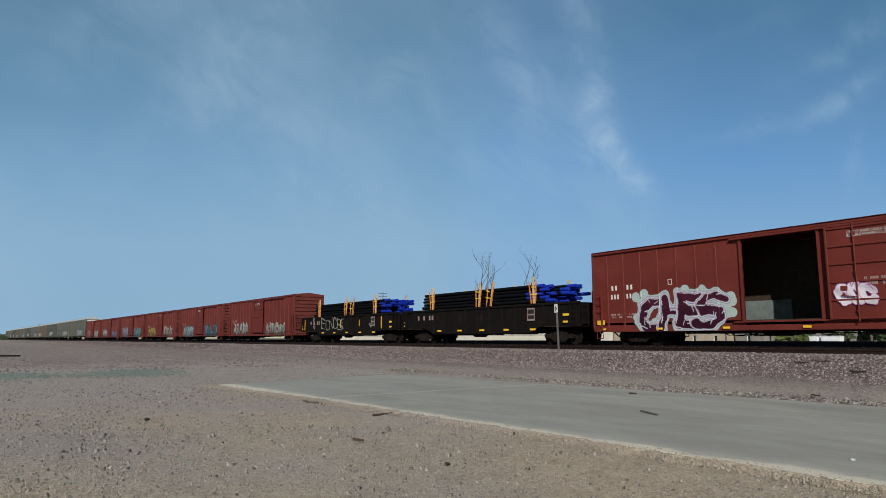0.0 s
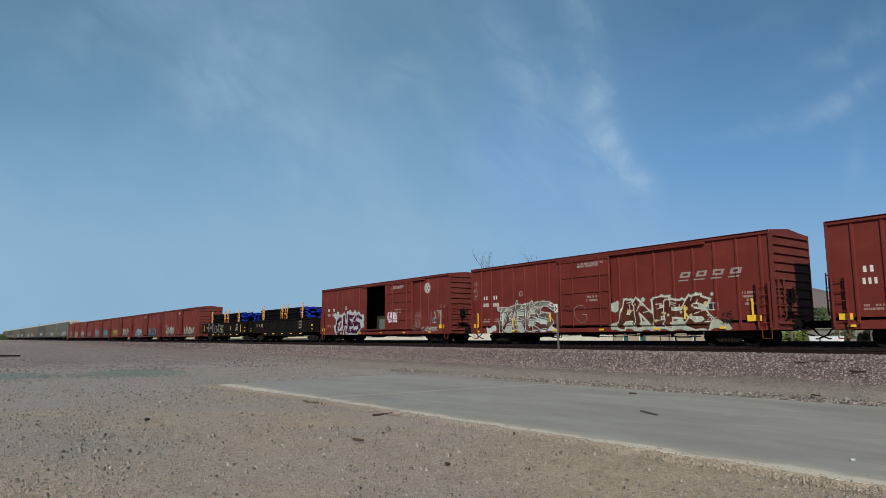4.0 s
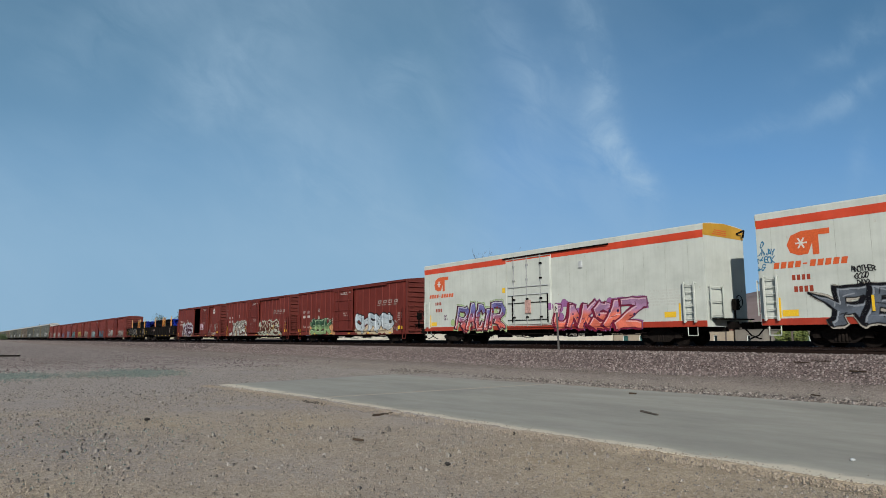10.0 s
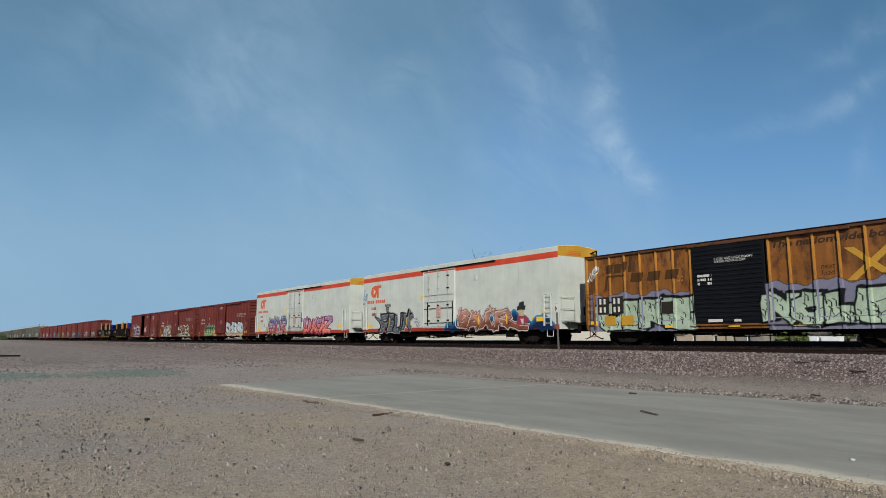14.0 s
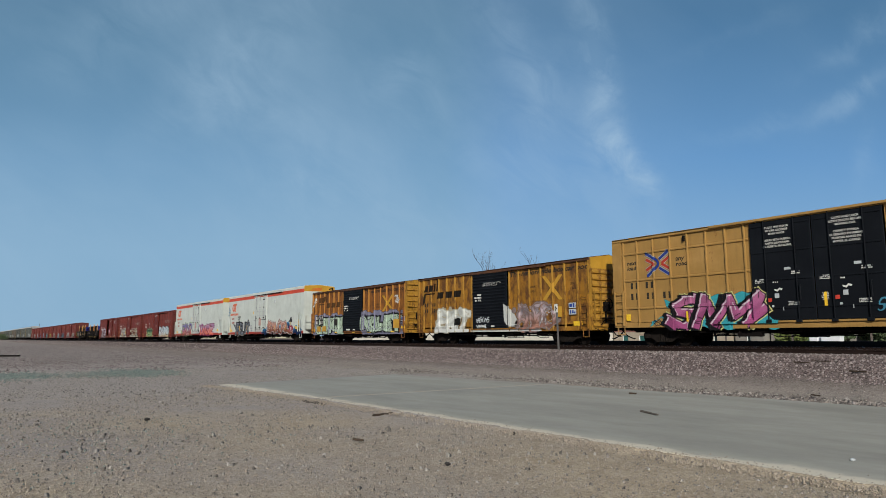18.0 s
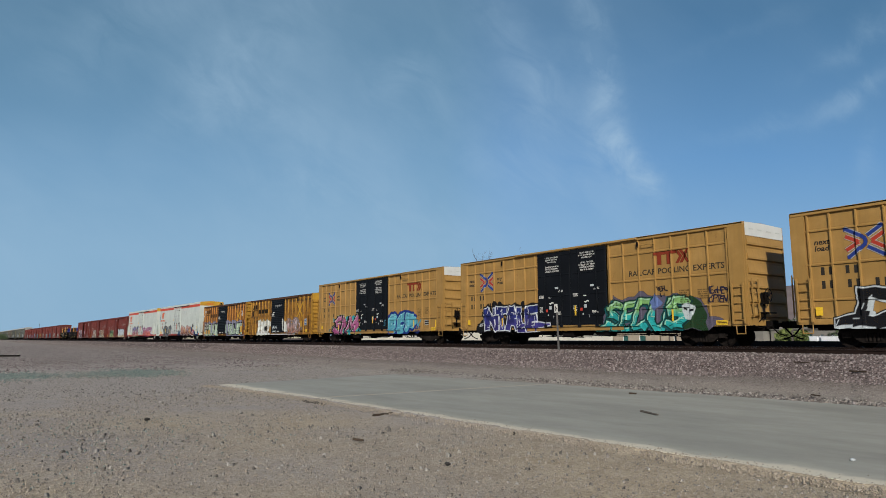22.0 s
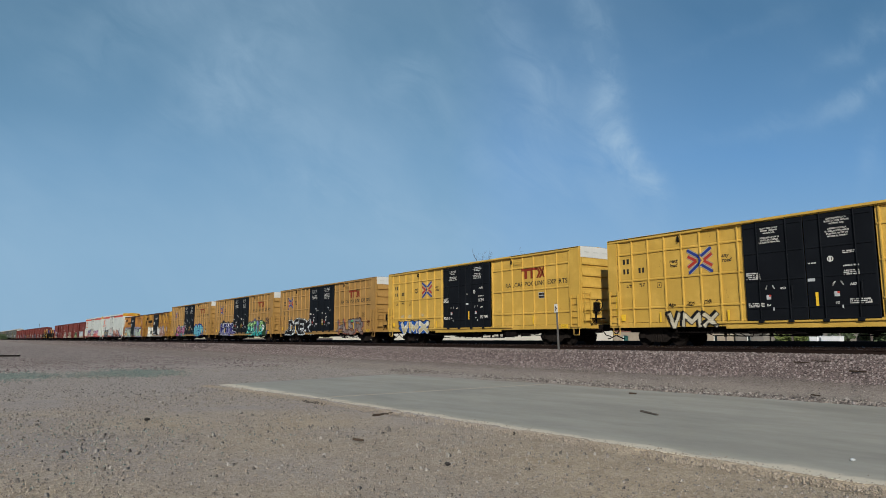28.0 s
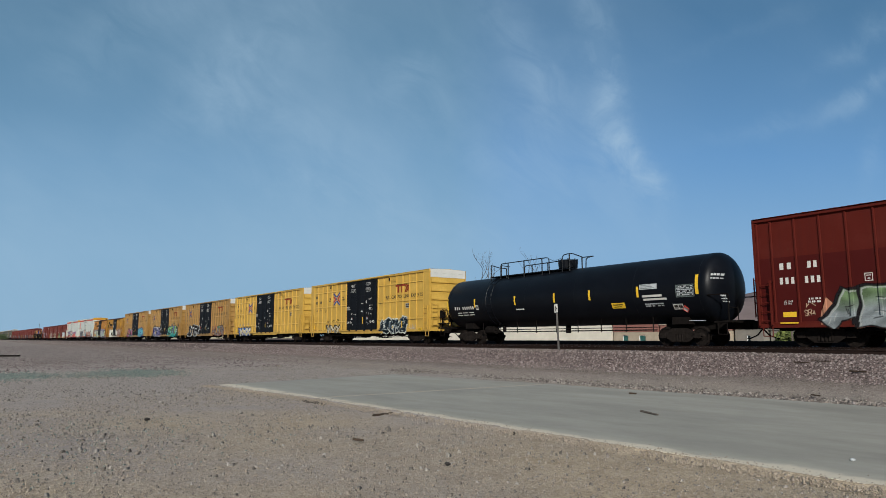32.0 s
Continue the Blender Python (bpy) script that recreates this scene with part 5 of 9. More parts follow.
    blue, white, tr, first, second, out = (nt.nodes.new(k) for k in ("ShaderNodeEmission", "ShaderNodeEmission", "ShaderNodeBsdfTransparent", "ShaderNodeMixShader", "ShaderNodeMixShader", "ShaderNodeOutputMaterial"))
    nt.links.new(tone, blue.inputs["Color"])
    white.inputs["Color"].default_value = (0.395, 0.55, 0.71, 1)
    nt.links.new(haze, first.inputs[0])
    nt.links.new(tr.outputs[0], first.inputs[1])
    nt.links.new(blue.outputs[0], first.inputs[2])
    nt.links.new(cirrus, second.inputs[0])
    nt.links.new(first.outputs[0], second.inputs[1])
    nt.links.new(white.outputs[0], second.inputs[2])
    nt.links.new(second.outputs[0], out.inputs[0])
    return m


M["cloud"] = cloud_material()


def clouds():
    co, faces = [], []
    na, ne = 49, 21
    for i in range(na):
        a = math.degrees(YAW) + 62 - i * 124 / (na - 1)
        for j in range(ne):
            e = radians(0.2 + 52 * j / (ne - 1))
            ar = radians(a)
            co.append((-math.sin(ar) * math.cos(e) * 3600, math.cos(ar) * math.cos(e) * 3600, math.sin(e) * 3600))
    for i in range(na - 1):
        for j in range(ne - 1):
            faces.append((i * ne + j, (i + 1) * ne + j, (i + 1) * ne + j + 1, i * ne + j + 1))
    return tagged(part("backdrop_clouds", fast_mesh("backdrop_clouds", co, faces, 4), "cloud"), "glowing backdrop of painted blue haze and thin white cirrus, laid out to fit the camera's view", kind="structure")


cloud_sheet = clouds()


# ---- rolling stock ----
HALF = 1.55           # half a car's width over its side posts
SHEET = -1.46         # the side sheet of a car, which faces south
WHEEL_R = 0.42
spinning = []         # (wheelset, x, true for cars that pass near)
train = []            # (car, s)


def wheelset_mesh():
    g = Shape()
    g.rod((0, -0.95, 0), (0, 0.95, 0), 0.075, n=10)
    for s in (-1, 1):
        prof = [(s * 0.655, 0.10), (s * 0.66, WHEEL_R + 0.025), (s * 0.69, WHEEL_R + 0.02), (s * 0.70, WHEEL_R), (s * 0.80, WHEEL_R - 0.008), (s * 0.80, WHEEL_R - 0.07),
                (s * 0.755, WHEEL_R - 0.09), (s * 0.745, 0.19), (s * 0.80, 0.14), (s * 0.80, 0.06)]
        g.lathe(prof, (0, 0, 0), 1, 22)
        g.lathe([(s * 0.93, 0.09), (s * 1.06, 0.09), (s * 1.07, 0.07)], (0, 0, 0), 1, 12)
        for k in range(3):
            a = k * math.tau / 3
            g.rod((0.05 * math.cos(a), s * 1.06, 0.05 * math.sin(a)), (0.05 * math.cos(a), s * 1.09, 0.05 * math.sin(a)), 0.015, n=6)
        for k in range(2):
            a = k * math.pi + 0.4
            g.rod((0.27 * math.cos(a), s * 0.73, 0.27 * math.sin(a)), (0.27 * math.cos(a), s * 0.765, 0.27 * math.sin(a)), 0.035, n=6)
    g.smooth = True
    return g.mesh("wheelset")


def side_frame_shape():
    g = Shape()
    arch = [(-1.12, 0.02), (-1.08, 0.14), (-0.72, 0.17), (-0.36, 0.36), (0.36, 0.36), (0.72, 0.17), (1.08, 0.14), (1.12, 0.02), (0.76, -0.02),
            (0.40, -0.25), (-0.40, -0.25), (-0.76, -0.02)]
    hole_l = [(-0.62, 0.04), (-0.36, 0.20), (-0.30, 0.20), (-0.30, -0.13), (-0.38, -0.13)]
    g.prism(arch, 1, -0.055, 0.055)
    for s in (1, -1):
        g.prism([(x * s, z) for x, z in hole_l], 1, -0.062, -0.058)
        g.box(s * 0.875 - 0.14, s * 0.875 + 0.14, -0.10, 0.09, -0.08, 0.13)
        g.box(s * 0.24 - 0.03, s * 0.24 + 0.03, -0.09, 0.06, -0.20, 0.33)
    for k in (-0.13, 0.0, 0.13):
        g.rod((k, -0.05, -0.20), (k, -0.05, 0.08), 0.055, n=8)
    g.box(-0.21, 0.21, -0.09, 0.10, 0.09, 0.28)
    return g


WHEELSET = wheelset_mesh()
SIDE_FRAME = side_frame_shape().mesh("side_frame")
g = Shape()
g.chamfer(-0.2, 0.2, -1.0, 1.0, 0.36, 0.66, 0.03)
for s in (-1, 1):
    g.box(s * 0.42 - 0.05, s * 0.42 + 0.05, -0.7, 0.7, 0.25, 0.40)
    g.rod((s * 0.42, -0.72, 0.36), (s * 0.42, 0.72, 0.36), 0.06, n=8)
BOLSTER = g.mesh("bolster")
for me, key in ((WHEELSET, "wheel"), (SIDE_FRAME, "cast"), (BOLSTER, "cast")):
    me.materials.append(M[key])


def truck(car, x, near=True):
    t = part("truck", BOLSTER, "cast", car, "grimy cast-steel freight truck", (x, 0, 0))
    part("side_frame", SIDE_FRAME, "cast", t, "", (0, -0.99, 0.42))
    part("side_frame", SIDE_FRAME, "cast", t, "", (0, 0.99, 0.42, 0, 0, 180))
    for dx in (-0.875, 0.875):
        w = part("wheelset", WHEELSET, "wheel", car, "worn steel wheelset", (x + dx, 0, WHEEL_R))
        spinning.append((w, x + dx, near))


def coupler_mesh():
    g = Shape()
    g.box(0.0, 0.55, -0.09, 0.09, 0.78, 0.95)
    g.prism([(0.5, -0.2), (0.72, -0.22), (0.86, -0.12), (0.86, -0.02), (0.74, 0.0), (0.74, 0.1), (0.86, 0.2), (0.78, 0.26), (0.5, 0.16)], 2, 0.72, 1.0)
    g.box(-0.1, 0.12, -0.28, 0.28, 0.70, 1.05)
    g.tube([(0.45, 0.12, 0.75), (0.6, 0.35, 0.45), (0.95, 0.4, 0.30), (1.0, 0.42, 0.33)], 0.03, 6)
    return g.mesh("coupler")


COUPLER = coupler_mesh()
COUPLER.materials.append(M["under"])


def couplers(car, length, out=0.0):
    part("coupler", COUPLER, "under", car, "", (length + out, 0, 0))
    part("coupler", COUPLER, "under", car, "", (-out, 0, 0, 0, 0, 180))


def ladder(car, x0, x1, z0, z1, y, material, rungs=5, out=0.09, name="ladder"):
    g = Shape()
    for x in (x0, x1):
        g.box(x - 0.03, x + 0.03, y - out - 0.05, y - out + 0.02, z0, z1)
        for z in (z0 + 0.05, z1 - 0.05):
            g.box(x - 0.025, x + 0.025, y - out, y + 0.01, z - 0.02, z + 0.02)
    lad = part(name, g, material, car)
    for k in range(rungs):
        z = z0 + (k + 0.5) * (z1 - z0) / rungs
        part("rung", Shape().rod((x0, y - out, z), (x1, y - out, z), 0.02, n=6), material, lad)
    return lad


def end_ladder(car, x, sign, y0, y1, z0, z1, material, rungs=4):
    g = Shape()
    for k in range(rungs):
        z = z0 + k * (z1 - z0) / (rungs - 1)
        g.tube([(x, y0, z), (x + sign * 0.11, y0, z), (x + sign * 0.11, y1, z), (x, y1, z)], 0.018, 6)
    for y in (y0, y1):
        g.box(min(x + sign * 0.09, x + sign * 0.12), max(x + sign * 0.09, x + sign * 0.12), y - 0.03, y + 0.03, z0 - 0.1, z1 + 0.1)
    return part("end_ladder", g, material, car)


def brake_gear(car, x, sign, y, z):
    g = Shape()
    g.box(min(x, x + sign * 0.16), max(x, x + sign * 0.16), y - 0.16, y + 0.16, z - 0.35, z + 0.12)
    g.box(min(x, x + sign * 0.05), max(x, x + sign * 0.05), y - 0.04, y + 0.04, 1.1, z - 0.3)
    part("brake_housing", g, "under", car)
    w = Shape()
    pts = [(x + sign * 0.24, y + 0.27 * math.cos(a * math.tau / 16), z + 0.27 * math.sin(a * math.tau / 16)) for a in range(17)]
    w.tube(pts, 0.018, 6)
    for a in range(4):
        w.rod((x + sign * 0.2, y, z), (x + sign * 0.24, y + 0.27 * math.cos(a * math.pi / 2 + 0.4), z + 0.27 * math.sin(a * math.pi / 2 + 0.4)), 0.014, n=5)
    w.rod((x + sign * 0.1, y, z), (x + sign * 0.26, y, z), 0.04, n=8)
    part("brake_wheel", w, "under", car)


def stirrup(car, x0, x1, z_top, z_bot, material, y=-1.5):
    part("stirrup_step", Shape().tube([(x0, y, z_top), (x0, y, z_bot), (x1, y, z_bot), (x1, y, z_top)], 0.02, 6), material, car)


def underframe(car, length, z_top=0.95, rods=True, low=False, near=True):
    g = Shape()
    g.box(0.1, length - 0.1, -0.17, 0.17, 0.62, z_top)
    part("center_sill", g, "under", car)
    beam = Shape().prism([(-1.4, z_top), (1.4, z_top), (1.4, z_top - 0.1), (0.2, z_top - 0.28), (-0.2, z_top - 0.28), (-1.4, z_top - 0.1)], 0, -0.03, 0.03).mesh("crossbearer")
    n = int(length / 1.9)
    for k in range(1, n):
        part("crossbearer", beam, "under", car, "", (k * length / n, 0, 0))
    if rods:
        mid = length * 0.5
        g = Shape()
        g.rod((mid - 1.1, -0.75, 0.62), (mid - 0.1, -0.75, 0.62), 0.2, n=14)
        g.box(mid - 0.95, mid - 0.85, -0.8, -0.7, 0.7, 0.95)
        g.box(mid - 0.3, mid - 0.2, -0.8, -0.7, 0.7, 0.95)
        part("air_reservoir", g, "under", car)
        part("brake_cylinder", Shape().rod((mid + 0.7, -0.55, 0.66), (mid + 1.3, -0.55, 0.66), 0.15, n=12).rod((mid + 1.3, -0.55, 0.66), (mid + 2.2, -0.5, 0.62), 0.03), "under", car)
        part("control_valve", Shape().chamfer(mid + 0.1, mid + 0.5, -0.9, -0.55, 0.52, 0.86, 0.03), "under", car)
        g = Shape()
        g.tube([(2.6, -0.9, 0.62), (mid - 1.3, -0.95, 0.58), (mid + 1.6, -0.95, 0.60), (length - 2.6, -0.9, 0.64)], 0.03, 6)
        g.tube([(2.6, -0.5, 0.55), (length - 2.6, -0.5, 0.52)], 0.018, 6)
        for k in range(5):
            x = 3.4 + k * (length - 6.8) / 4
            g.rod((x, -0.95, 0.55), (x, -0.95, 0.95), 0.016, n=5)
        part("brake_piping", g, "under", car)
        g = Shape()
        g.tube([(3.3, -1.28, 0.60), (mid - 2.0, -1.30, 0.57), (mid + 0.6, -1.28, 0.60), (length - 3.3, -1.30, 0.58)], 0.026, 6)
        for k in range(8):
            x = 3.5 + k * (length - 7.0) / 7
            g.box(x - 0.03, x + 0.03, -1.32, -1.27, 0.56, 0.95)
        part("train_line", g, "under", car, "dark brake pipe slung under the side sill")
        for x in (mid - 2.6, mid + 1.9, mid + 3.4):
            part("sill_bracket", Shape().chamfer(x, x + 0.42, -1.36, -1.1, 0.58, 0.80, 0.02), "under", car)


def rigging(car, length, seed):
    """Hangers, brackets and bent pipes slung under the floor."""
    rng = random.Random(seed)
    g = Shape()
    for k in range(17):
        x, y, low = rng.uniform(3.6, length - 3.6), rng.uniform(-1.25, -0.5), rng.uniform(0.36, 0.62)
        if k % 3 == 0:
            g.box(x - 0.05, x + 0.05, y - 0.03, y + 0.03, low, 0.96)
            g.tube([(x - 0.5, y, low + 0.06), (x + rng.uniform(0.6, 1.8), y, low + 0.02)], 0.022, 5)
        elif k % 3 == 1:
            g.tube([(x, y, 0.95), (x, y, low + 0.1), (x + 0.25, y, low), (x + 0.9, y, low), (x + 1.0, y, 0.95)], 0.018, 5)
        else:
            g.chamfer(x, x + rng.uniform(0.3, 1.3), y - 0.15, y + 0.1, low + 0.04, 0.9, 0.03)
            g.rod((x + 0.1, y - 0.16, low), (x + 0.1, y - 0.16, 0.95), 0.02, n=5)
    part("brake_rigging", g, "under", car, "grimy rods and brackets slung under the floor")


def end_wall(car, x, sign, z0, z1, material, ribs, half=1.48, rib=0.13, deep=0.10, peak=0.18, cap=None, cap_h=0.55):
    """An end of pressed steel with level corrugations; sign is +1 at the car's eastern end."""
    g = Shape()
    a, b = sorted((x, x - sign * 0.06))
    top = z1 - (cap_h if cap else 0)
    g.prism([(-half, z0), (half, z0), (half, top if cap else z1), (0, top if cap else z1 + peak), (-half, top if cap else z1)], 0, a, b)
    w = 0.5 * rib
    if cap:
        lip = 0.62 * (top - z0) / ribs
        ridge = Shape().prism([(0, -0.1), (sign * 0.075, -0.05), (sign * 0.075, 0.03), (0, lip)], 1, -half + 0.07, half - 0.07).mesh("end_rib")
    else:
        ridge = Shape().prism([(0, -w), (sign * deep, -w * 0.35), (sign * deep, w * 0.35), (0, w)], 1, -half + 0.1, half - 0.1).mesh("end_rib")
    for y in (-half, half):
        lo, hi = sorted((x - sign * 0.08, x + sign * 0.03))
        g.box(lo, hi, y - 0.05, y + 0.05, z0, z1)
    wall = part("end_wall", g, material, car)
    for k in range(ribs):
        part("end_rib", ridge, material, wall, "", (x, 0, z0 + (k + 0.7) * (top - z0) / (ribs + 0.25)))
    if cap:
        part("end_cap", Shape().prism([(-half, top), (half, top), (half, z1), (0, z1 + peak), (-half, z1)], 0, *sorted((x + sign * 0.035, x - sign * 0.05))), cap, car)


def boxcar(label, s, length, eave, sill, body, posts, door, group, kind="exterior", door_color="black", end_color=None, ribs=9, peak=0.16, cap=None,
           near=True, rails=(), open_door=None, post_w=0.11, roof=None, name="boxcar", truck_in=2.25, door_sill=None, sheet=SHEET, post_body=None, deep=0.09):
    """A covered car. posts: places of the side posts; door: (x0, x1, z0, z1) of the doorway."""
    car = thing(name, label, "freight car", group)
    train.append((car, s))
    end_color, roof = end_color or body, roof or body
    d0, d1, dz0, dz1 = door
    wall = Shape()
    wall.box(0.03, d0, sheet, sheet + 0.05, sill, eave - 0.05)
    part("side_wall", wall, body, car)
    part("side_wall", Shape().box(d1, length - 0.03, sheet, sheet + 0.05, sill, eave - 0.05), body, car)
    part("door_header", Shape().box(d0, d1, sheet - 0.01, sheet + 0.05, dz1, eave - 0.05), body, car)
    part("side_wall", Shape().box(0.03, length - 0.03, 1.43, 1.49, sill, eave - 0.05), body, car)
    part("top_chord", Shape().chamfer(0, length, -HALF - 0.01, sheet + 0.04, eave - 0.15, eave + 0.01, 0.02), roof, car)
    g = Shape()
    g.prism([(-HALF - 0.01, eave), (0, eave + peak), (HALF + 0.01, eave), (HALF + 0.01, eave - 0.05), (-HALF - 0.01, eave - 0.05)], 0, 0.03, length - 0.03)
    n = int(length / 0.95)
    for k in range(n + 1):
        x = 0.07 + k * (length - 0.14) / n
        g.prism([(-HALF - 0.015, eave + 0.012), (0, eave + peak + 0.035), (HALF + 0.015, eave + 0.012), (HALF, eave - 0.01), (0, eave + peak), (-HALF, eave - 0.01)], 0, x - 0.03, x + 0.03)
    part("roof", g, roof, car)
    part("floor", Shape().box(0.03, length - 0.03, -1.46, 1.46, 0.96, 1.06), "inside", car)
    part("side_sill", Shape().chamfer(0.03, length - 0.03, sheet - 0.05, sheet + 0.03, sill - 0.02, sill + 0.2, 0.012), body, car)
    if door_sill:
        part("door_sill", Shape().chamfer(d0 - 0.9, d1 + 0.9, sheet - 0.07, sheet - 0.045, door_sill, dz0 - 0.05, 0.01), body, car)
    end_wall(car, length, 1, sill, eave, end_color, ribs, peak=peak, cap=cap)
    end_wall(car, 0, -1, sill, eave, end_color, ribs, peak=peak, cap=cap)
    post = Shape().post(-post_w / 2, post_w / 2, sheet + 0.005, sheet - deep, sill + 0.02, eave - 0.14).mesh("side_post")
    post.materials.append(M[post_body or body])
    for x in posts:
        part("side_post", post, body, car, "", (x, 0, 0))
    for z in rails:
        for a, b in ((0.12, d0 - 0.06), (d1 + 0.06, length - 0.12)):
            part("side_rail", Shape().prism([(sheet, z - 0.05), (sheet - 0.05, z - 0.04), (sheet - 0.05, z + 0.01), (sheet, z + 0.05)], 0, a, b), body, car)
    underframe(car, length)
    for k in range(2 if near else 0):
        rigging(car, length, int(abs(s) * 10) + k)
    couplers(car, length, 0.12)
    for x in (truck_in, length - truck_in):
        truck(car, x, near)
    brake_gear(car, length + 0.1, 1, -0.55, 2.05)
    part("brake_step", Shape().chamfer(length + 0.06, length + 0.42, -0.95, -0.15, 1.32, 1.37, 0.012), "under", car)
    part("step_bracket", Shape().rod((length + 0.38, -0.85, 1.32), (length + 0.05, -0.85, 1.0), 0.02, n=6), "under", car)
    part("air_hose", Shape().tube([(length + 0.25, -0.32, 0.82), (length + 0.55, -0.34, 0.5), (length + 0.85, -0.3, 0.42)], 0.025, 6), "under", car)
    end_ladder(car, length + 0.05, 1, -1.4, -0.95, 1.25, 2.6, end_color)
    end_ladder(car, -0.05, -1, -1.4, -0.95, 1.25, 2.6, end_color)
    for a in (0.12, length - 0.60):
        ladder(car, a, a + 0.48, sill + 0.08, 2.55, sheet - 0.05, body, 5, 0.10)
        stirrup(car, a + 0.05, a + 0.42, sill, sill - 0.33, body)
    part("uncoupling_lever", Shape().tube([(length + 0.1, -1.4, 0.85), (length + 0.3, -1.3, 0.75), (length + 0.35, -0.3, 0.85)], 0.018, 6), "under", car)
    return car


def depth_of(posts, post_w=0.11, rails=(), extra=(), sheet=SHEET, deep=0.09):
    """The surface of a side: posts and rails stand proud; extra holds (x0, x1, z0, z1, y)."""
    ps = np.array(list(posts) or [-99.0])

    def wall(x, z):
        y = sheet
        if z < 1.12:
            y = min(y, sheet - 0.05)
        if np.min(np.abs(ps - x)) < post_w / 2 + 0.012:
            y = min(y, sheet - deep)
        for r in rails:
            if abs(z - r) < 0.06:
                y = min(y, sheet - 0.05)
        for a, b, c, d, e in extra:
            if a <= x <= b and c <= z <= d:
                y = min(y, e)
        return y
    return wall


def sliding_door(car, x0, x1, z0, z1, y, body, label, rows=4, columns=1):
    """A sliding door of framed panels, with its rods, handle and rollers."""
    d = part("door", Shape().chamfer(x0, x1, y - 0.05, y, z0, z1, 0.01), body, car, label)
    for k in range(rows + 1):
        z = z0 + 0.05 + k * (z1 - z0 - 0.1) / rows
        part("door_rib", Shape().chamfer(x0 + 0.05, x1 - 0.05, y - 0.105, y - 0.048, z - 0.04, z + 0.04, 0.012), body, d)
    for x in (x0 + 0.04, x1 - 0.04):
        part("door_stile", Shape().chamfer(x - 0.04, x + 0.04, y - 0.11, y - 0.048, z0, z1, 0.012), body, d)
    for x in (x0 + 0.28 * (x1 - x0), x0 + 0.82 * (x1 - x0)):
        part("lock_rod", Shape().rod((x, y - 0.12, z0 - 0.08), (x, y - 0.12, z1 + 0.06), 0.025, n=8), body, d)
        for z in (z0 + 0.3, 0.5 * (z0 + z1), z1 - 0.3):
            part("rod_bracket", Shape().box(x - 0.06, x + 0.06, y - 0.14, y - 0.08, z - 0.035, z + 0.035), body, d)
    part("handle", Shape().tube([(x0 + 0.5, y - 0.1, z0 + 0.9), (x0 + 0.5, y - 0.16, z0 + 0.85), (x0 + 0.95, y - 0.16, z0 + 0.78)], 0.02, 6), body, d)
    part("latch_box", Shape().chamfer(x0 + 0.42, x0 + 0.66, y - 0.11, y - 0.05, z0 + 1.0, z0 + 1.2, 0.015), body, d)
    return d


def door_tracks(car, x0, x1, z_low, z_high, body, upper=None):
    part("lower_door_track", Shape().chamfer(x0, x1, -1.60, -1.53, z_low - 0.07, z_low, 0.01), body, car)
    part("upper_door_track", Shape().chamfer(x0, x1, -1.64, -1.50, z_high, z_high + 0.09, 0.015), upper or body, car)


def plug_doors(car, x0, x1, z0, z1, y, leaves, material="black"):
    """Plug doors with rods, hinged handles and rollers."""
    out = []
    for k in range(leaves):
        a = x0 + k * (x1 - x0) / leaves
        b = a + (x1 - x0) / leaves
        d = part("plug_door", Shape().chamfer(a + 0.015, b - 0.015, y - 0.05, y + 0.01, z0, z1, 0.012), material, car, "black steel plug door")
        for f in (0.26, 0.74):
            x = a + f * (b - a)
            part("lock_rod", Shape().rod((x, y - 0.10, z0 - 0.06), (x, y - 0.10, z1 + 0.05), 0.024, n=8), material, d)
            part("roller", Shape().chamfer(x - 0.11, x + 0.11, y - 0.14, y - 0.05, z0 - 0.1, z0 + 0.03, 0.02), material, d)
        for f in (0.12, 0.4, 0.68, 0.95):
            z = z0 + f * (z1 - z0)
            part("door_rib", Shape().chamfer(a + 0.06, b - 0.06, y - 0.075, y - 0.048, z - 0.03, z + 0.03, 0.01), material, d)
        part("handle", Shape().tube([(b - 0.5, y - 0.08, z0 + 1.3), (b - 0.5, y - 0.15, z0 + 1.3), (b - 0.5, y - 0.15, z0 + 0.75)], 0.022, 6), material, d)
        out.append(d)
    return out


WHITE = (0.72, 0.72, 0.68)


def tape(car, y, spots, name="reflector"):
    for x, z, w, h in spots:
        part(name, Shape().box(x, x + w, y - 0.006, y, z, z + h), "mark_yellow", car, "yellow reflective strip")


def scribble(rng, x0, x1, z0, z1, rows, cw=0.05):
    """Rows of small unreadable characters as short bars."""
    out, h = [], (z1 - z0) / (rows * 1.6)
    for r in range(rows):
        x = x0
        while x < x1:
            w = rng.uniform(0.5, 1.6) * cw
            if rng.random() > 0.22:
                out.append((x, min(x + w, x1), z1 - r * h * 1.6 - h, z1 - r * h * 1.6))
            x += w + 0.3 * cw
    return out


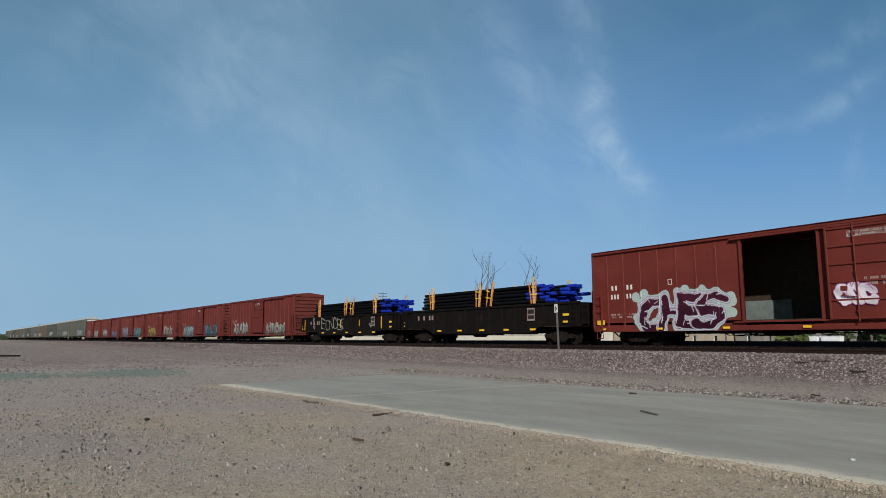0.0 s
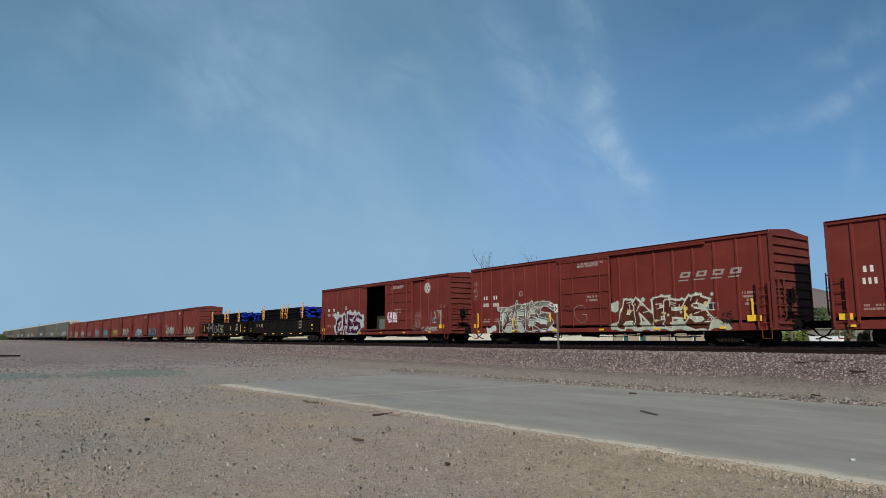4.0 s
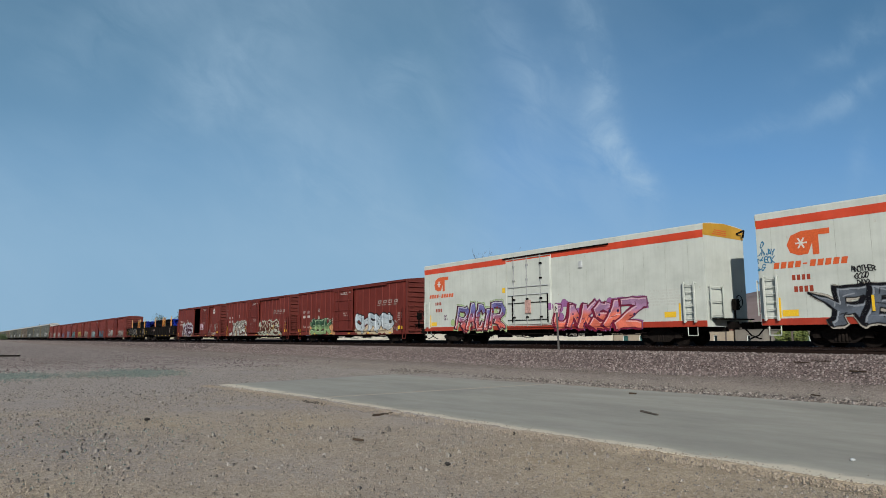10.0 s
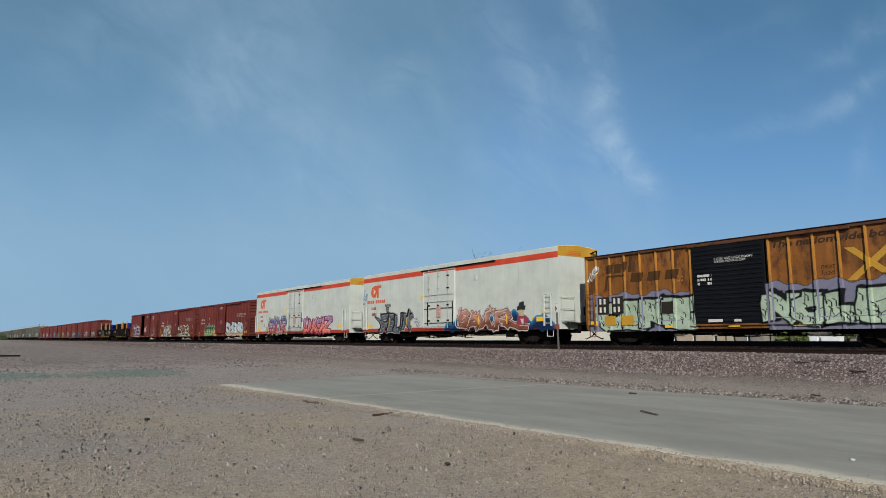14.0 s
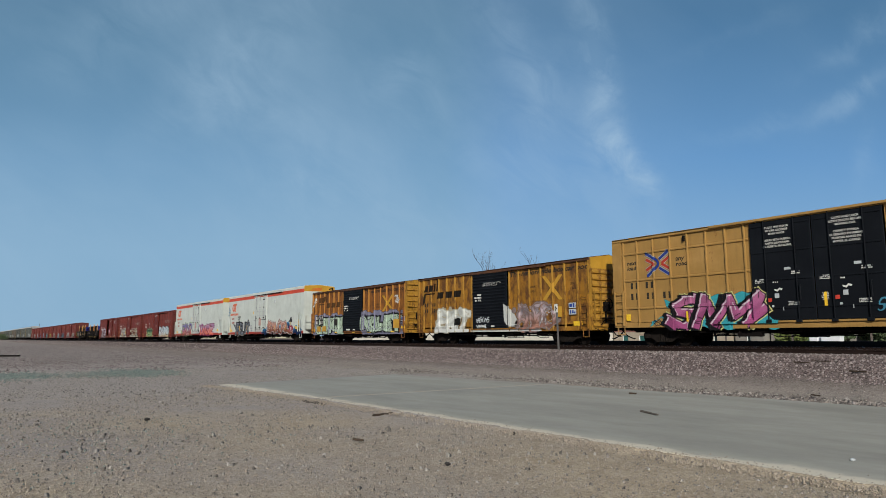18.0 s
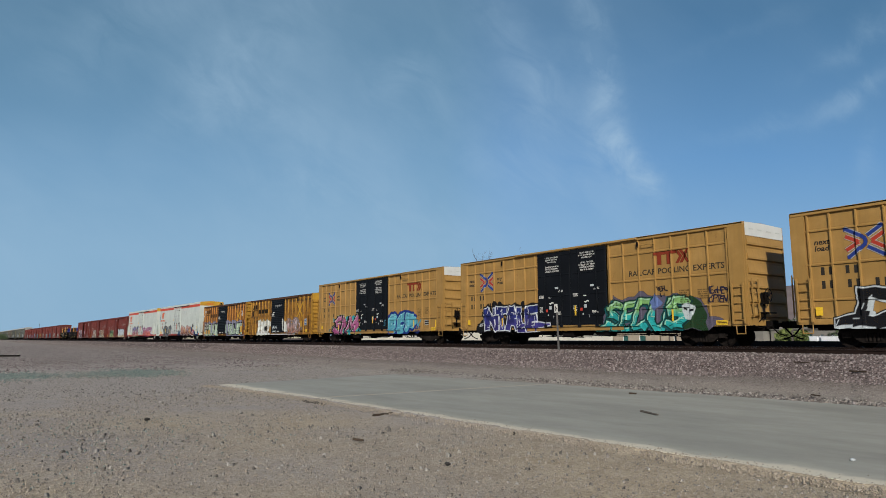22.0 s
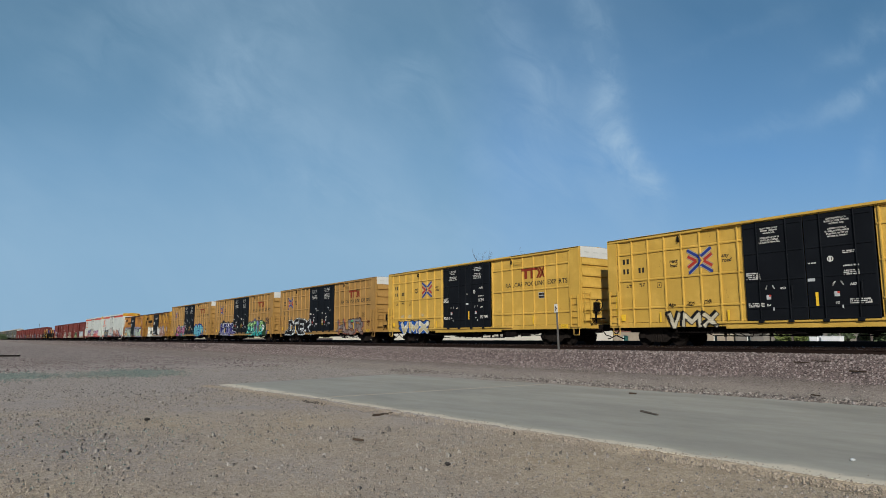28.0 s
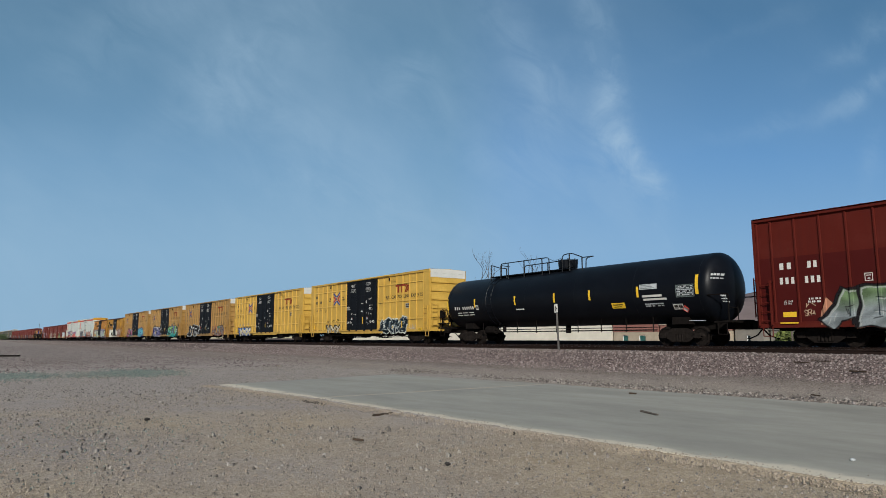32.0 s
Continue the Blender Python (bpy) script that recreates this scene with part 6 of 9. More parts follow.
# ---- oxide-red boxcars ----
def red_boxcar(s, label, seed, door_open=False, near=True, group="oxide-red boxcars", seal=False, big_mark=True, deep=0.05):
    length = 18.8
    posts = [0.86 + 0.965 * k for k in range(7)] + [11.35 + 1.0 * k for k in range(8)]
    posts = [p for p in posts if p < length - 0.2]
    door = (7.7, 10.85, 1.02, 4.28) if not door_open else (7.83, 10.79, 1.02, 4.30)
    car = boxcar(label, s, length, 4.55, 0.66, "red", posts, door, group, ribs=11, near=near, end_color="red_end", peak=0.14, post_w=0.12, deep=deep)
    y = SHEET
    door_tracks(car, 7.4, 16.0, 1.02, 4.30, "red")
    if door_open:
        sliding_door(car, 11.1, 14.6, 0.98, 4.30, -1.56, "red", "oxide-red sliding door pushed open", 5)
        part("doorway_frame", Shape().box(7.75, 7.83, -1.56, -1.43, 1.0, 4.32).box(10.79, 10.87, -1.56, -1.43, 1.0, 4.32), "red", car)
        part("bulkhead_panel", Shape().chamfer(5.2, 8.35, 1.25, 1.31, 1.06, 1.95, 0.01), "dim_panel", car, "pale grey panel leaning inside the open car")
        part("side_lining", Shape().box(0.1, length - 0.1, 1.36, 1.42, 1.07, 4.4), "inside", car)
        part("end_lining", Shape().box(0.08, 0.14, -1.42, 1.35, 1.07, 4.4), "inside", car)
        tx = 11.9
    else:
        sliding_door(car, 7.6, 10.9, 0.98, 4.30, -1.56, "red", "oxide-red sliding door, shut", 4)
        tx = 8.9
    rng = random.Random(seed)
    if near:
        dy = -1.62
        words("door_notice", "CLOSE AND LOCK DOORS\nBEFORE MOVING CAR", tx - 0.05, 4.02, 0.1, "ink_white", car, dy)
        bars("stencil", scribble(rng, tx + 0.4, tx + 1.2, 2.1, 2.45, 2), "ink_dim", car, dy)
        bars("reporting_mark", row_of_bars(1.12, 2.62, 0.22, "xx", 0.5, 0.5) + row_of_bars(2.02, 2.62, 0.22, "xx", 0.5, 0.5), "ink_white", car, SHEET)
        bars("car_number", row_of_bars(1.08, 2.2, 0.22, "xxx", 0.42, 0.42) + row_of_bars(2.0, 2.2, 0.22, "xxx", 0.42, 0.42), "ink_white", car, SHEET)
        bars("weight_stencil", scribble(rng, 1.05, 1.7, 1.25, 1.5, 2) + scribble(rng, 2.0, 2.6, 1.25, 1.5, 2), "ink_dim", car, SHEET)
        bars("small_plate", [(4.3, 4.52, 2.7, 2.73), (4.3, 4.52, 2.93, 2.96), (4.3, 4.33, 2.7, 2.96), (4.49, 4.52, 2.7, 2.96)], "ink_white", car, y)
        bars("side_stencil", scribble(rng, 17.5, 18.1, 1.6, 2.2, 4), "ink_dim", car, SHEET)
        tape(car, -1.575, [(0.5 + 3.2 * k, 0.72, 0.3, 0.09) for k in range(6)])
        bars("yellow_plate", [(0.25, 0.72, 0.98, 1.2), (17.7, 18.3, 1.0, 1.25)], "mark_yellow", car, -1.555)
        if big_mark:
            for k in range(4):
                x = 14.65 + 0.78 * k
                decal("company_mark", [([(x, 2.95), (x + 0.5, 2.95), (x + 0.6, 3.2), (x + 0.1, 3.2)], (0.34, 0.26, 0.24)), ([(x + 0.16, 3.02), (x + 0.4, 3.02), (x + 0.44, 3.12), (x + 0.2, 3.12)], (0.13, 0.03, 0.022)),
                                       ([(x - 0.08, 2.8), (x + 0.42, 2.8), (x + 0.45, 2.87), (x - 0.05, 2.87)], (0.34, 0.26, 0.24))], car, depth_of(posts, 0.12, deep=deep))
        if seal:
            def ring(r):
                return [(16.25 + r * math.cos(a * math.tau / 28), 3.75 + r * math.sin(a * math.tau / 28)) for a in range(28)]
            decal("round_emblem", [(ring(0.36), (0.62, 0.6, 0.57)), (ring(0.31), (0.10, 0.03, 0.025)), (ring(0.28), (0.62, 0.6, 0.57)), ([(16.18, 3.53), (16.32, 3.53), (16.32, 3.97), (16.18, 3.97)], (0.12, 0.04, 0.03)),
                                   ([(16.03, 3.68), (16.47, 3.68), (16.47, 3.82), (16.03, 3.82)], (0.12, 0.04, 0.03)), (ring(0.1), (0.62, 0.6, 0.57))], car, depth_of(posts, 0.12, deep=deep), "round white emblem with a dark cross")
    door_face = (7.6, 10.9, 0.98, 4.30, -1.655) if not door_open else (11.1, 14.6, 0.98, 4.3, -1.655)
    return car, depth_of(posts, 0.12, extra=[door_face, (7.4, 16.0, 0.93, 1.04, -1.606)], deep=deep)


def near_red_cars():
    grey, cream = (0.46, 0.54, 0.52), (0.66, 0.66, 0.56)
    car, wall = red_boxcar(-18.7, "oxide-red boxcar with its side door open and purple graffiti", 3, door_open=True, seal=True, big_mark=False, deep=0.02)
    piece(car, "CHES", 2.9, 6.85, 0.74, 2.32, wall, (0.062, 0.010, 0.026), (0.040, 0.006, 0.020), (0.74, 0.74, 0.80), "dark purple graffiti letters outlined in white among grey bubbles", 11, w=0.195, edge=0.026,
          widths=[1.15, 0.9, 0.85, 1.15], lean=0.12, blunt=False, wave=0.06, cloud=grey, reach=0.15, bubbles=44, glow=(0.16, 0.11, 0.34), glow_w=0.022, shine=(0.55, 0.5, 0.6), overlap=0.34, rag=0.1, cuts=9)
    piece(car, "OOC", 11.45, 12.6, 1.5, 2.2, wall, (0.70, 0.64, 0.72), (0.74, 0.70, 0.74), (0.42, 0.07, 0.28), "pale pink bubble graffiti outlined in magenta", 12, w=0.12, edge=0.016, blunt=False, lean=-0.1, overlap=0.4, wave=0.05, cuts=2, step=0.016)
    handwriting(car, ["D-ED-NSEK"], 15.7, 0.86, 0.24, (0.55, 0.50, 0.46), wall, "pale hand-sprayed scrawl along the sill", 13, w=0.020, wide=0.72)
    handwriting(car, ["-O-S", "BQS-"], 14.75, 1.75, 0.34, (0.50, 0.42, 0.40), wall, "thin pale loops of spray paint", 14, w=0.010, wide=0.5)
    handwriting(car, ["-A-N-S", " S-E"], 14.5, 1.1, 0.2, (0.36, 0.36, 0.36), wall, "thin grey hand-sprayed scrawl", 15, w=0.012)
    handwriting(car, ["N--S"], 17.75, 2.35, 0.2, (0.42, 0.38, 0.36), wall, "thin pale scrawl", 16, w=0.012)
    decal("loose_strokes", [([(16.62, 1.3), (16.68, 1.3), (16.72, 2.15), (16.66, 2.15)], (0.42, 0.38, 0.35)), ([(17.0, 2.12), (17.14, 2.15), (17.28, 1.75), (17.18, 1.75)], (0.36, 0.36, 0.32)),
                            ([(17.7, 1.75), (17.86, 1.75), (17.86, 2.18), (17.30, 2.18), (17.30, 2.12), (17.72, 2.1)], (0.36, 0.36, 0.32)), ([(17.72, 1.26), (17.86, 1.22), (17.84, 1.65), (17.7, 1.65)], (0.36, 0.36, 0.32))], car, wall, "loose pale strokes of an unfinished outline")
    bars("data_plate", [(16.87, 17.38, 1.37, 1.72)], "pale", car, SHEET, "white-edged black data plate")
    bars("data_plate_face", [(16.91, 17.09, 1.42, 1.67), (17.14, 17.34, 1.42, 1.67)], "ink_black", car, SHEET - 0.005)
    car, wall = red_boxcar(2.45, "oxide-red boxcar with grey and cream graffiti along its sides", 4)
    ash = (0.40, 0.45, 0.41)
    piece(car, "TARES", 2.4, 6.75, 0.74, 2.2, wall, (0.20, 0.19, 0.165), (0.115, 0.036, 0.028), (0.74, 0.74, 0.68), "angular brown graffiti letters outlined in white over grey blocks", 21, w=0.125, edge=0.022, cuts=12, blend=0.9,
          widths=[0.7, 1.0, 1.0, 0.8, 1.0], lean=0.1, wave=0.04, under=[([(1.4, 0.68), (1.4, 1.0), (2.25, 1.0), (2.25, 0.68)], (0.56, 0.60, 0.58)), ([(2.5, 0.68), (2.5, 1.5), (3.3, 2.1), (4.1, 2.25), (5.95, 2.28), (6.0, 0.68)], ash),
                 ([(5.9, 0.68), (5.9, 1.5), (6.3, 1.75), (6.75, 1.6), (6.8, 1.0), (7.2, 0.95), (7.2, 0.68)], (0.56, 0.62, 0.62))], tails=[((5.0, 2.0), (5.25, 2.4), 0.2, 0.05), ((3.8, 1.7), (4.02, 2.42), 0.2, 0.03)],
          block=(0.02, 0.02, 0.02), push=(-0.06, -0.05), mottle=0.35, rag=0.12, overlap=0.3)
    piece(car, "ANEPS", 11.35, 15.95, 0.76, 2.1, wall, (0.095, 0.022, 0.016), (0.085, 0.030, 0.018), cream, "dark graffiti letters outlined in cream over mint patches", 22, w=0.16, edge=0.030,
          widths=[1.0, 1.1, 0.6, 1.0, 1.0], lean=-0.12, wave=0.03, cloud=(0.44, 0.50, 0.42), reach=0.09, bubbles=16, dots=(0.62, 0.50, 0.26), dots_n=18, rag=0.08, overlap=0.2,
          under=[([(10.8, 0.70), (10.8, 1.0), (11.5, 1.1), (15.9, 1.1), (16.9, 1.05), (17.0, 0.75), (16.0, 0.70)], (0.44, 0.47, 0.38))])
    bars("data_plate", [(15.97, 16.42, 1.5, 1.82)], "pale", car, SHEET, "white-edged black data plate")
    bars("data_plate_face", [(16.0, 16.17, 1.54, 1.78), (16.21, 16.38, 1.54, 1.78)], "ink_black", car, SHEET - 0.005)
    handwriting(car, ["--S", "SRAE"], 16.5, 1.2, 0.22, (0.03, 0.02, 0.02), wall, "black hand-sprayed scrawl", 23, w=0.014)
    handwriting(car, ["CVS"], 15.85, 1.0, 0.2, (0.62, 0.56, 0.48), wall, "pale hand-sprayed letters", 24, w=0.012)
    handwriting(car, ["-V-", "-A-", "V-S"], 0.12, 3.5, 0.3, (0.42, 0.34, 0.32), wall, "thin pale scrawl high on the side", 25, w=0.010, wide=0.42)
    handwriting(car, ["G"], 8.6, 1.2, 0.85, (0.45, 0.36, 0.34), wall, "thin pale ring sprayed on the door", 26, w=0.010, wide=0.9)
    tape(car, -1.56, [(0.62, 1.0, 0.09, 0.85), (3.75, 1.0, 0.09, 0.5), (6.72, 1.2, 0.09, 0.5), (14.85, 1.15, 0.09, 0.6), (17.9, 1.2, 0.09, 0.7)])
    car, wall = red_boxcar(23.3, "oxide-red boxcar with green and white bubble graffiti", 5)
    peach = (0.56, 0.29, 0.15)
    piece(car, "SBEK", 2.95, 6.75, 0.70, 1.98, wall, (0.030, 0.085, 0.050), (0.26, 0.38, 0.17), (0.018, 0.03, 0.02), "green graffiti letters with a flat top over peach blobs", 31, w=0.19, edge=0.04, lean=0.05, wave=0.03, mid=0.55, blend=0.25,
          under=[([(2.55, 0.68), (2.5, 1.7), (2.8, 1.9), (3.1, 1.6), (3.1, 0.68)], peach), ([(6.2, 0.68), (6.2, 1.5), (6.9, 1.6), (7.2, 1.35), (7.25, 1.1), (7.6, 1.0), (7.75, 0.68)], peach), ([(4.2, 1.9), (4.3, 2.3), (4.55, 2.32), (4.75, 1.9)], (0.48, 0.42, 0.36)),
                 ([(2.9, 1.98), (6.85, 1.95), (6.85, 2.01), (2.9, 2.06)], (0.62, 0.68, 0.58))], tails=[((2.95, 1.55), (2.66, 2.0), 0.12, 0.02), ((6.3, 1.5), (6.9, 1.95), 0.15, 0.02), ((6.2, 1.2), (6.75, 0.95), 0.14, 0.05)], shine=(0.45, 0.58, 0.38), overlap=0.34, flare=0.35, mottle=0.1)
    handwriting(car, ["SKY", "-UT", "GNC"], 7.02, 1.95, 0.15, (0.62, 0.56, 0.52), wall, "small pale hand-sprayed words", 33, w=0.012)
    pale_cream = (0.62, 0.50, 0.34)
    piece(car, "ChR*B", 11.25, 16.8, 0.95, 2.2, wall, (0.44, 0.52, 0.58), (0.50, 0.55, 0.58), (0.016, 0.016, 0.02), "silver bubble graffiti letters with black outlines over cream", 32, w=0.205, edge=0.036, blunt=False, widths=[1.0, 1.0, 1.05, 0.7, 1.15], lean=0.05,
          wave=0.08, under=[([(11.2, 0.68), (11.15, 1.0), (12.2, 1.25), (16.2, 1.35), (16.9, 1.2), (16.95, 0.68)], pale_cream)], block=(0.02, 0.02, 0.02), push=(0.05, 0.05), overlap=0.2, rag=0.1, mottle=0.12, flare=0.3, shine=(0.66, 0.70, 0.72))
    bars("data_plate", [(16.37, 16.78, 1.42, 1.75)], "pale", car, SHEET - 0.03, "white-edged black data plate")
    bars("data_plate_face", [(16.40, 16.75, 1.46, 1.71)], "ink_black", car, SHEET - 0.035)
    handwriting(car, ["E--S", "--VW"], 17.1, 1.35, 0.3, (0.42, 0.36, 0.34), wall, "thin pale tangle of spray paint", 34, w=0.010, wide=0.4)


def far_red_cars():
    tones = [((0.6, 0.62, 0.6), (0.55, 0.55, 0.5)), ((0.45, 0.6, 0.65), (0.15, 0.3, 0.4)), ((0.6, 0.5, 0.15), (0.55, 0.55, 0.5)), ((0.4, 0.45, 0.6), (0.2, 0.5, 0.55)),
             ((0.6, 0.6, 0.62), (0.3, 0.32, 0.5)), ((0.5, 0.3, 0.28), (0.6, 0.6, 0.55))]
    for k in range(6):
        car, wall = red_boxcar(-74.4 - 21.1 * k, "oxide-red boxcar with patches of graffiti", 60 + k, near=False)
        rng = random.Random(90 + k)
        for a, b, c in ((1.8, 6.4, tones[k][0]), (11.6, 16.6, tones[k][1])):
            c = tuple(0.66 * v for v in c)
            graffiti(car, a, b, 0.75, rng.uniform(1.9, 2.5), 70 + k + int(a), c, tuple(v * 0.4 for v in c), (0.06, 0.03, 0.03), halo=tuple(v * 0.45 for v in c) if k % 2 else None, letters=5, stroke=0.26, wall=wall, step=0.05, ragged=0.6)
        bars("reporting_mark", row_of_bars(1.08, 2.2, 0.22, "xxx", 0.42, 0.42) + row_of_bars(2.0, 2.2, 0.22, "xxx", 0.42, 0.42), "ink_dim", car, SHEET)
        words("door_notice", "CLOSE AND LOCK DOORS\nBEFORE MOVING CAR", 8.6, 4.0, 0.1, "ink_white", car, -1.62)


# ---- white insulated cars ----
def reefer(s, label, seed):
    length = 21.1
    car = thing("insulated_boxcar", label, "freight car", "white insulated cars")
    train.append((car, s))
    eave, sill = 5.10, 0.82
    d0, d1, dz0, dz1 = 8.45, 12.05, 1.1, 4.72
    y = -1.55
    part("side_wall", Shape().box(0.05, d0, y, y + 0.08, sill + 0.26, 4.62), "white", car)
    part("side_wall", Shape().box(d1, length - 0.05, y, y + 0.08, sill + 0.26, 4.62), "white", car)
    part("side_wall", Shape().box(d0, d1, y + 0.01, y + 0.08, sill + 0.26, 4.62), "white", car)
    part("side_wall", Shape().box(0.05, length - 0.05, 1.47, 1.55, sill, eave), "white", car)
    part("stripe_band", Shape().box(0.03, length - 0.03, y - 0.008, y + 0.08, 4.62, 4.95), "orange", car, "orange-red band below the roof")
    part("side_sill", Shape().chamfer(0.03, length - 0.03, y - 0.02, y + 0.08, sill, sill + 0.26, 0.012), "sill_red", car, "grimy red side sill")
    g = Shape()
    g.prism([(-1.555, 4.95), (-1.555, 5.17), (-1.50, 5.23), (-0.9, 5.31), (0, 5.34), (0.9, 5.31), (1.50, 5.23), (1.555, 5.17), (1.555, 4.95)], 0, 0, length)
    part("roof", g, "white", car)
    for x, sg in ((0, -1), (length, 1)):
        a, b = sorted((x, x - sg * 0.08))
        part("end_wall", Shape().box(a, b, -1.54, 1.54, sill, 4.72), "white", car)
        part("end_cap", Shape().prism([(-1.545, 4.72), (1.545, 4.72), (1.545, 5.16), (1.48, 5.22), (0, 5.33), (-1.48, 5.22), (-1.545, 5.16)], 0, *sorted((x + sg * 0.012, x - sg * 0.06))), "amber", car, "amber panel at the roof end")
        for k in range(3):
            part("end_stencil", Shape().box(min(x + sg * 0.012, x + sg * 0.02), max(x + sg * 0.012, x + sg * 0.02), -0.9 + 0.1 * k, 0.2, 4.80 + 0.09 * k, 4.84 + 0.09 * k), "ink_orange", car)
    seams = Shape().box(-0.009, 0.009, y - 0.004, y + 0.01, sill + 0.3, 4.6).mesh("panel_seam")
    seams.materials.append(M["seam"])
    for k in range(18):
        x = 0.6 + 1.16 * k
        if not d0 - 0.2 < x < d1 + 0.2:
            part("panel_seam", seams, "seam", car, "", (x, 0, 0))
    d = part("door", Shape().chamfer(d0 + 0.05, d1 - 0.05, y - 0.06, y + 0.02, dz0, dz1, 0.02), "white", car, "white insulated plug door with dark lock rods")
    for f in (0.2, 0.5, 0.8):
        x = d0 + f * (d1 - d0)
        part("lock_rod", Shape().rod((x, y - 0.12, dz0 - 0.1), (x, y - 0.12, dz1 + 0.15), 0.026, n=8), "steel", d)
        for z in (1.5, 2.5, 3.6, 4.4):
            part("rod_guide", Shape().chamfer(x - 0.07, x + 0.07, y - 0.16, y - 0.05, z - 0.05, z + 0.05, 0.01), "under" if z < 2.6 or f > 0.7 else "steel", d)
    for z in (1.35, 2.3, 2.75, 3.2):
        part("door_bar", Shape().rod((d0 + 0.2, y - 0.1, z), (d1 - 0.2, y - 0.1, z), 0.022, n=6), "under" if z < 2.6 else "pale", d)
    for x in (d0 + 0.55, d1 - 0.25):
        part("hinge_arm", Shape().box(x - 0.03, x + 0.03, y - 0.1, y - 0.06, 1.2, 2.75), "under", d)
    part("latch_plate", Shape().chamfer(d0 + 1.62, d0 + 2.08, y - 0.15, y - 0.06, 1.7, 2.45, 0.03), "latch", d)
    part("door_frame", Shape().tube([(d0, y - 0.03, dz0 - 0.05), (d0, y - 0.03, dz1 + 0.1), (d1, y - 0.03, dz1 + 0.1), (d1, y - 0.03, dz0 - 0.05), (d0, y - 0.03, dz0 - 0.05)], 0.022, 6), "white", car)
    part("upper_door_track", Shape().chamfer(8.2, 16.0, y - 0.12, y - 0.01, 4.88, 4.945, 0.012), "under", car)
    part("lower_door_track", Shape().chamfer(8.2, 16.0, y - 0.09, y - 0.02, 0.93, 1.0, 0.01), "sill_red", car)
    underframe(car, length)
    rigging(car, length, int(abs(s) * 10))
    rigging(car, length, int(abs(s) * 10) + 1)
    couplers(car, length, 0.2)
    for x in (2.7, length - 2.7):
        truck(car, x)
    for a in (0.25, length - 1.0):
        ladder(car, a, a + 0.5, 1.0, 2.75, y, "white", 6, out=0.12)
        stirrup(car, a + 0.02, a + 0.48, sill, 0.45, "white", -1.5)
    end_ladder(car, length + 0.03, 1, -1.45, -0.5, 1.3, 2.5, "white", 3)
    end_ladder(car, -0.03, -1, -1.45, -0.5, 1.3, 2.5, "white", 3)
    g = Shape().box(length + 0.03, length + 0.45, -1.3, 1.3, 1.12, 1.17)
    part("end_platform", g, "under", car)
    part("brake_lever", Shape().tube([(length + 0.05, 0.95, 4.95), (length + 0.3, 1.15, 5.1), (length + 0.15, 1.3, 4.8)], 0.04, 6), "under", car)
    brake_gear(car, length + 0.1, 1, 0.35, 1.9)
    # marks
    w = y - 0.002
    mark = [(1.3, 3.55), (1.18, 3.85), (1.35, 4.2), (1.75, 4.33), (2.75, 4.33), (2.75, 4.12), (2.35, 4.12), (2.35, 3.4), (2.12, 3.4), (2.12, 3.85), (1.95, 3.45), (1.6, 3.42)]
    polys("emblem", [mark], "ink_orange", car, w, "orange company emblem with a white star")
    star = []
    for k in range(3):
        a = k * math.pi / 3
        c, q = math.cos(a), math.sin(a)
        star.append([(1.72 + 0.22 * c - 0.03 * q, 3.88 + 0.22 * q + 0.03 * c), (1.72 - 0.22 * c - 0.03 * q, 3.88 - 0.22 * q + 0.03 * c), (1.72 - 0.22 * c + 0.03 * q, 3.88 - 0.22 * q - 0.03 * c), (1.72 + 0.22 * c + 0.03 * q, 3.88 + 0.22 * q - 0.03 * c)])
    for k, q in enumerate(star):
        polys("emblem_star", [q], "ink_white", car, w - 0.006 - 0.002 * k)
    polys("company_mark", [[(0.62 + 0.27 * k, 2.98), (0.82 + 0.27 * k, 2.98), (0.87 + 0.27 * k, 3.22), (0.67 + 0.27 * k, 3.22)] for k in range(10) if k != 4] + [[(1.72, 3.08), (1.88, 3.08), (1.9, 3.13), (1.74, 3.13)]], "ink_orange", car, w)
    bars("reporting_mark", row_of_bars(1.3, 2.5, 0.2, "xxxx", 0.6, 0.3), "ink_maroon", car, w)
    bars("car_number", row_of_bars(1.35, 2.05, 0.22, "xxxx", 0.6, 0.25), "ink_maroon", car, w)
    rng = random.Random(seed)
    bars("small_stencil", scribble(rng, 18.2, 19.9, 1.75, 2.5, 6, 0.05), "ink_faint", car, w, thick=0.001)
    bars("red_line", [(15.9, 17.6, 2.98, 3.0)], "ink_faint", car, w)
    bars("yellow_plate", [(0.85, 1.45, 1.15, 1.4), (8.05, 8.3, 2.95, 3.25), (19.0, 19.6, 1.25, 1.5)], "mark_yellow", car, w)
    tape(car, w - 0.005, [(0.72, 1.12, 0.09, 0.75), (4.6, 1.15, 0.09, 0.55), (9.0, 1.3, 0.09, 0.5), (11.6, 1.3, 0.09, 0.55), (19.75, 1.1, 0.09, 0.75)])
    part("vent_box", Shape().chamfer(14.05, 14.28, y - 0.08, y, 3.9, 4.25, 0.02), "pale", car)
    return car


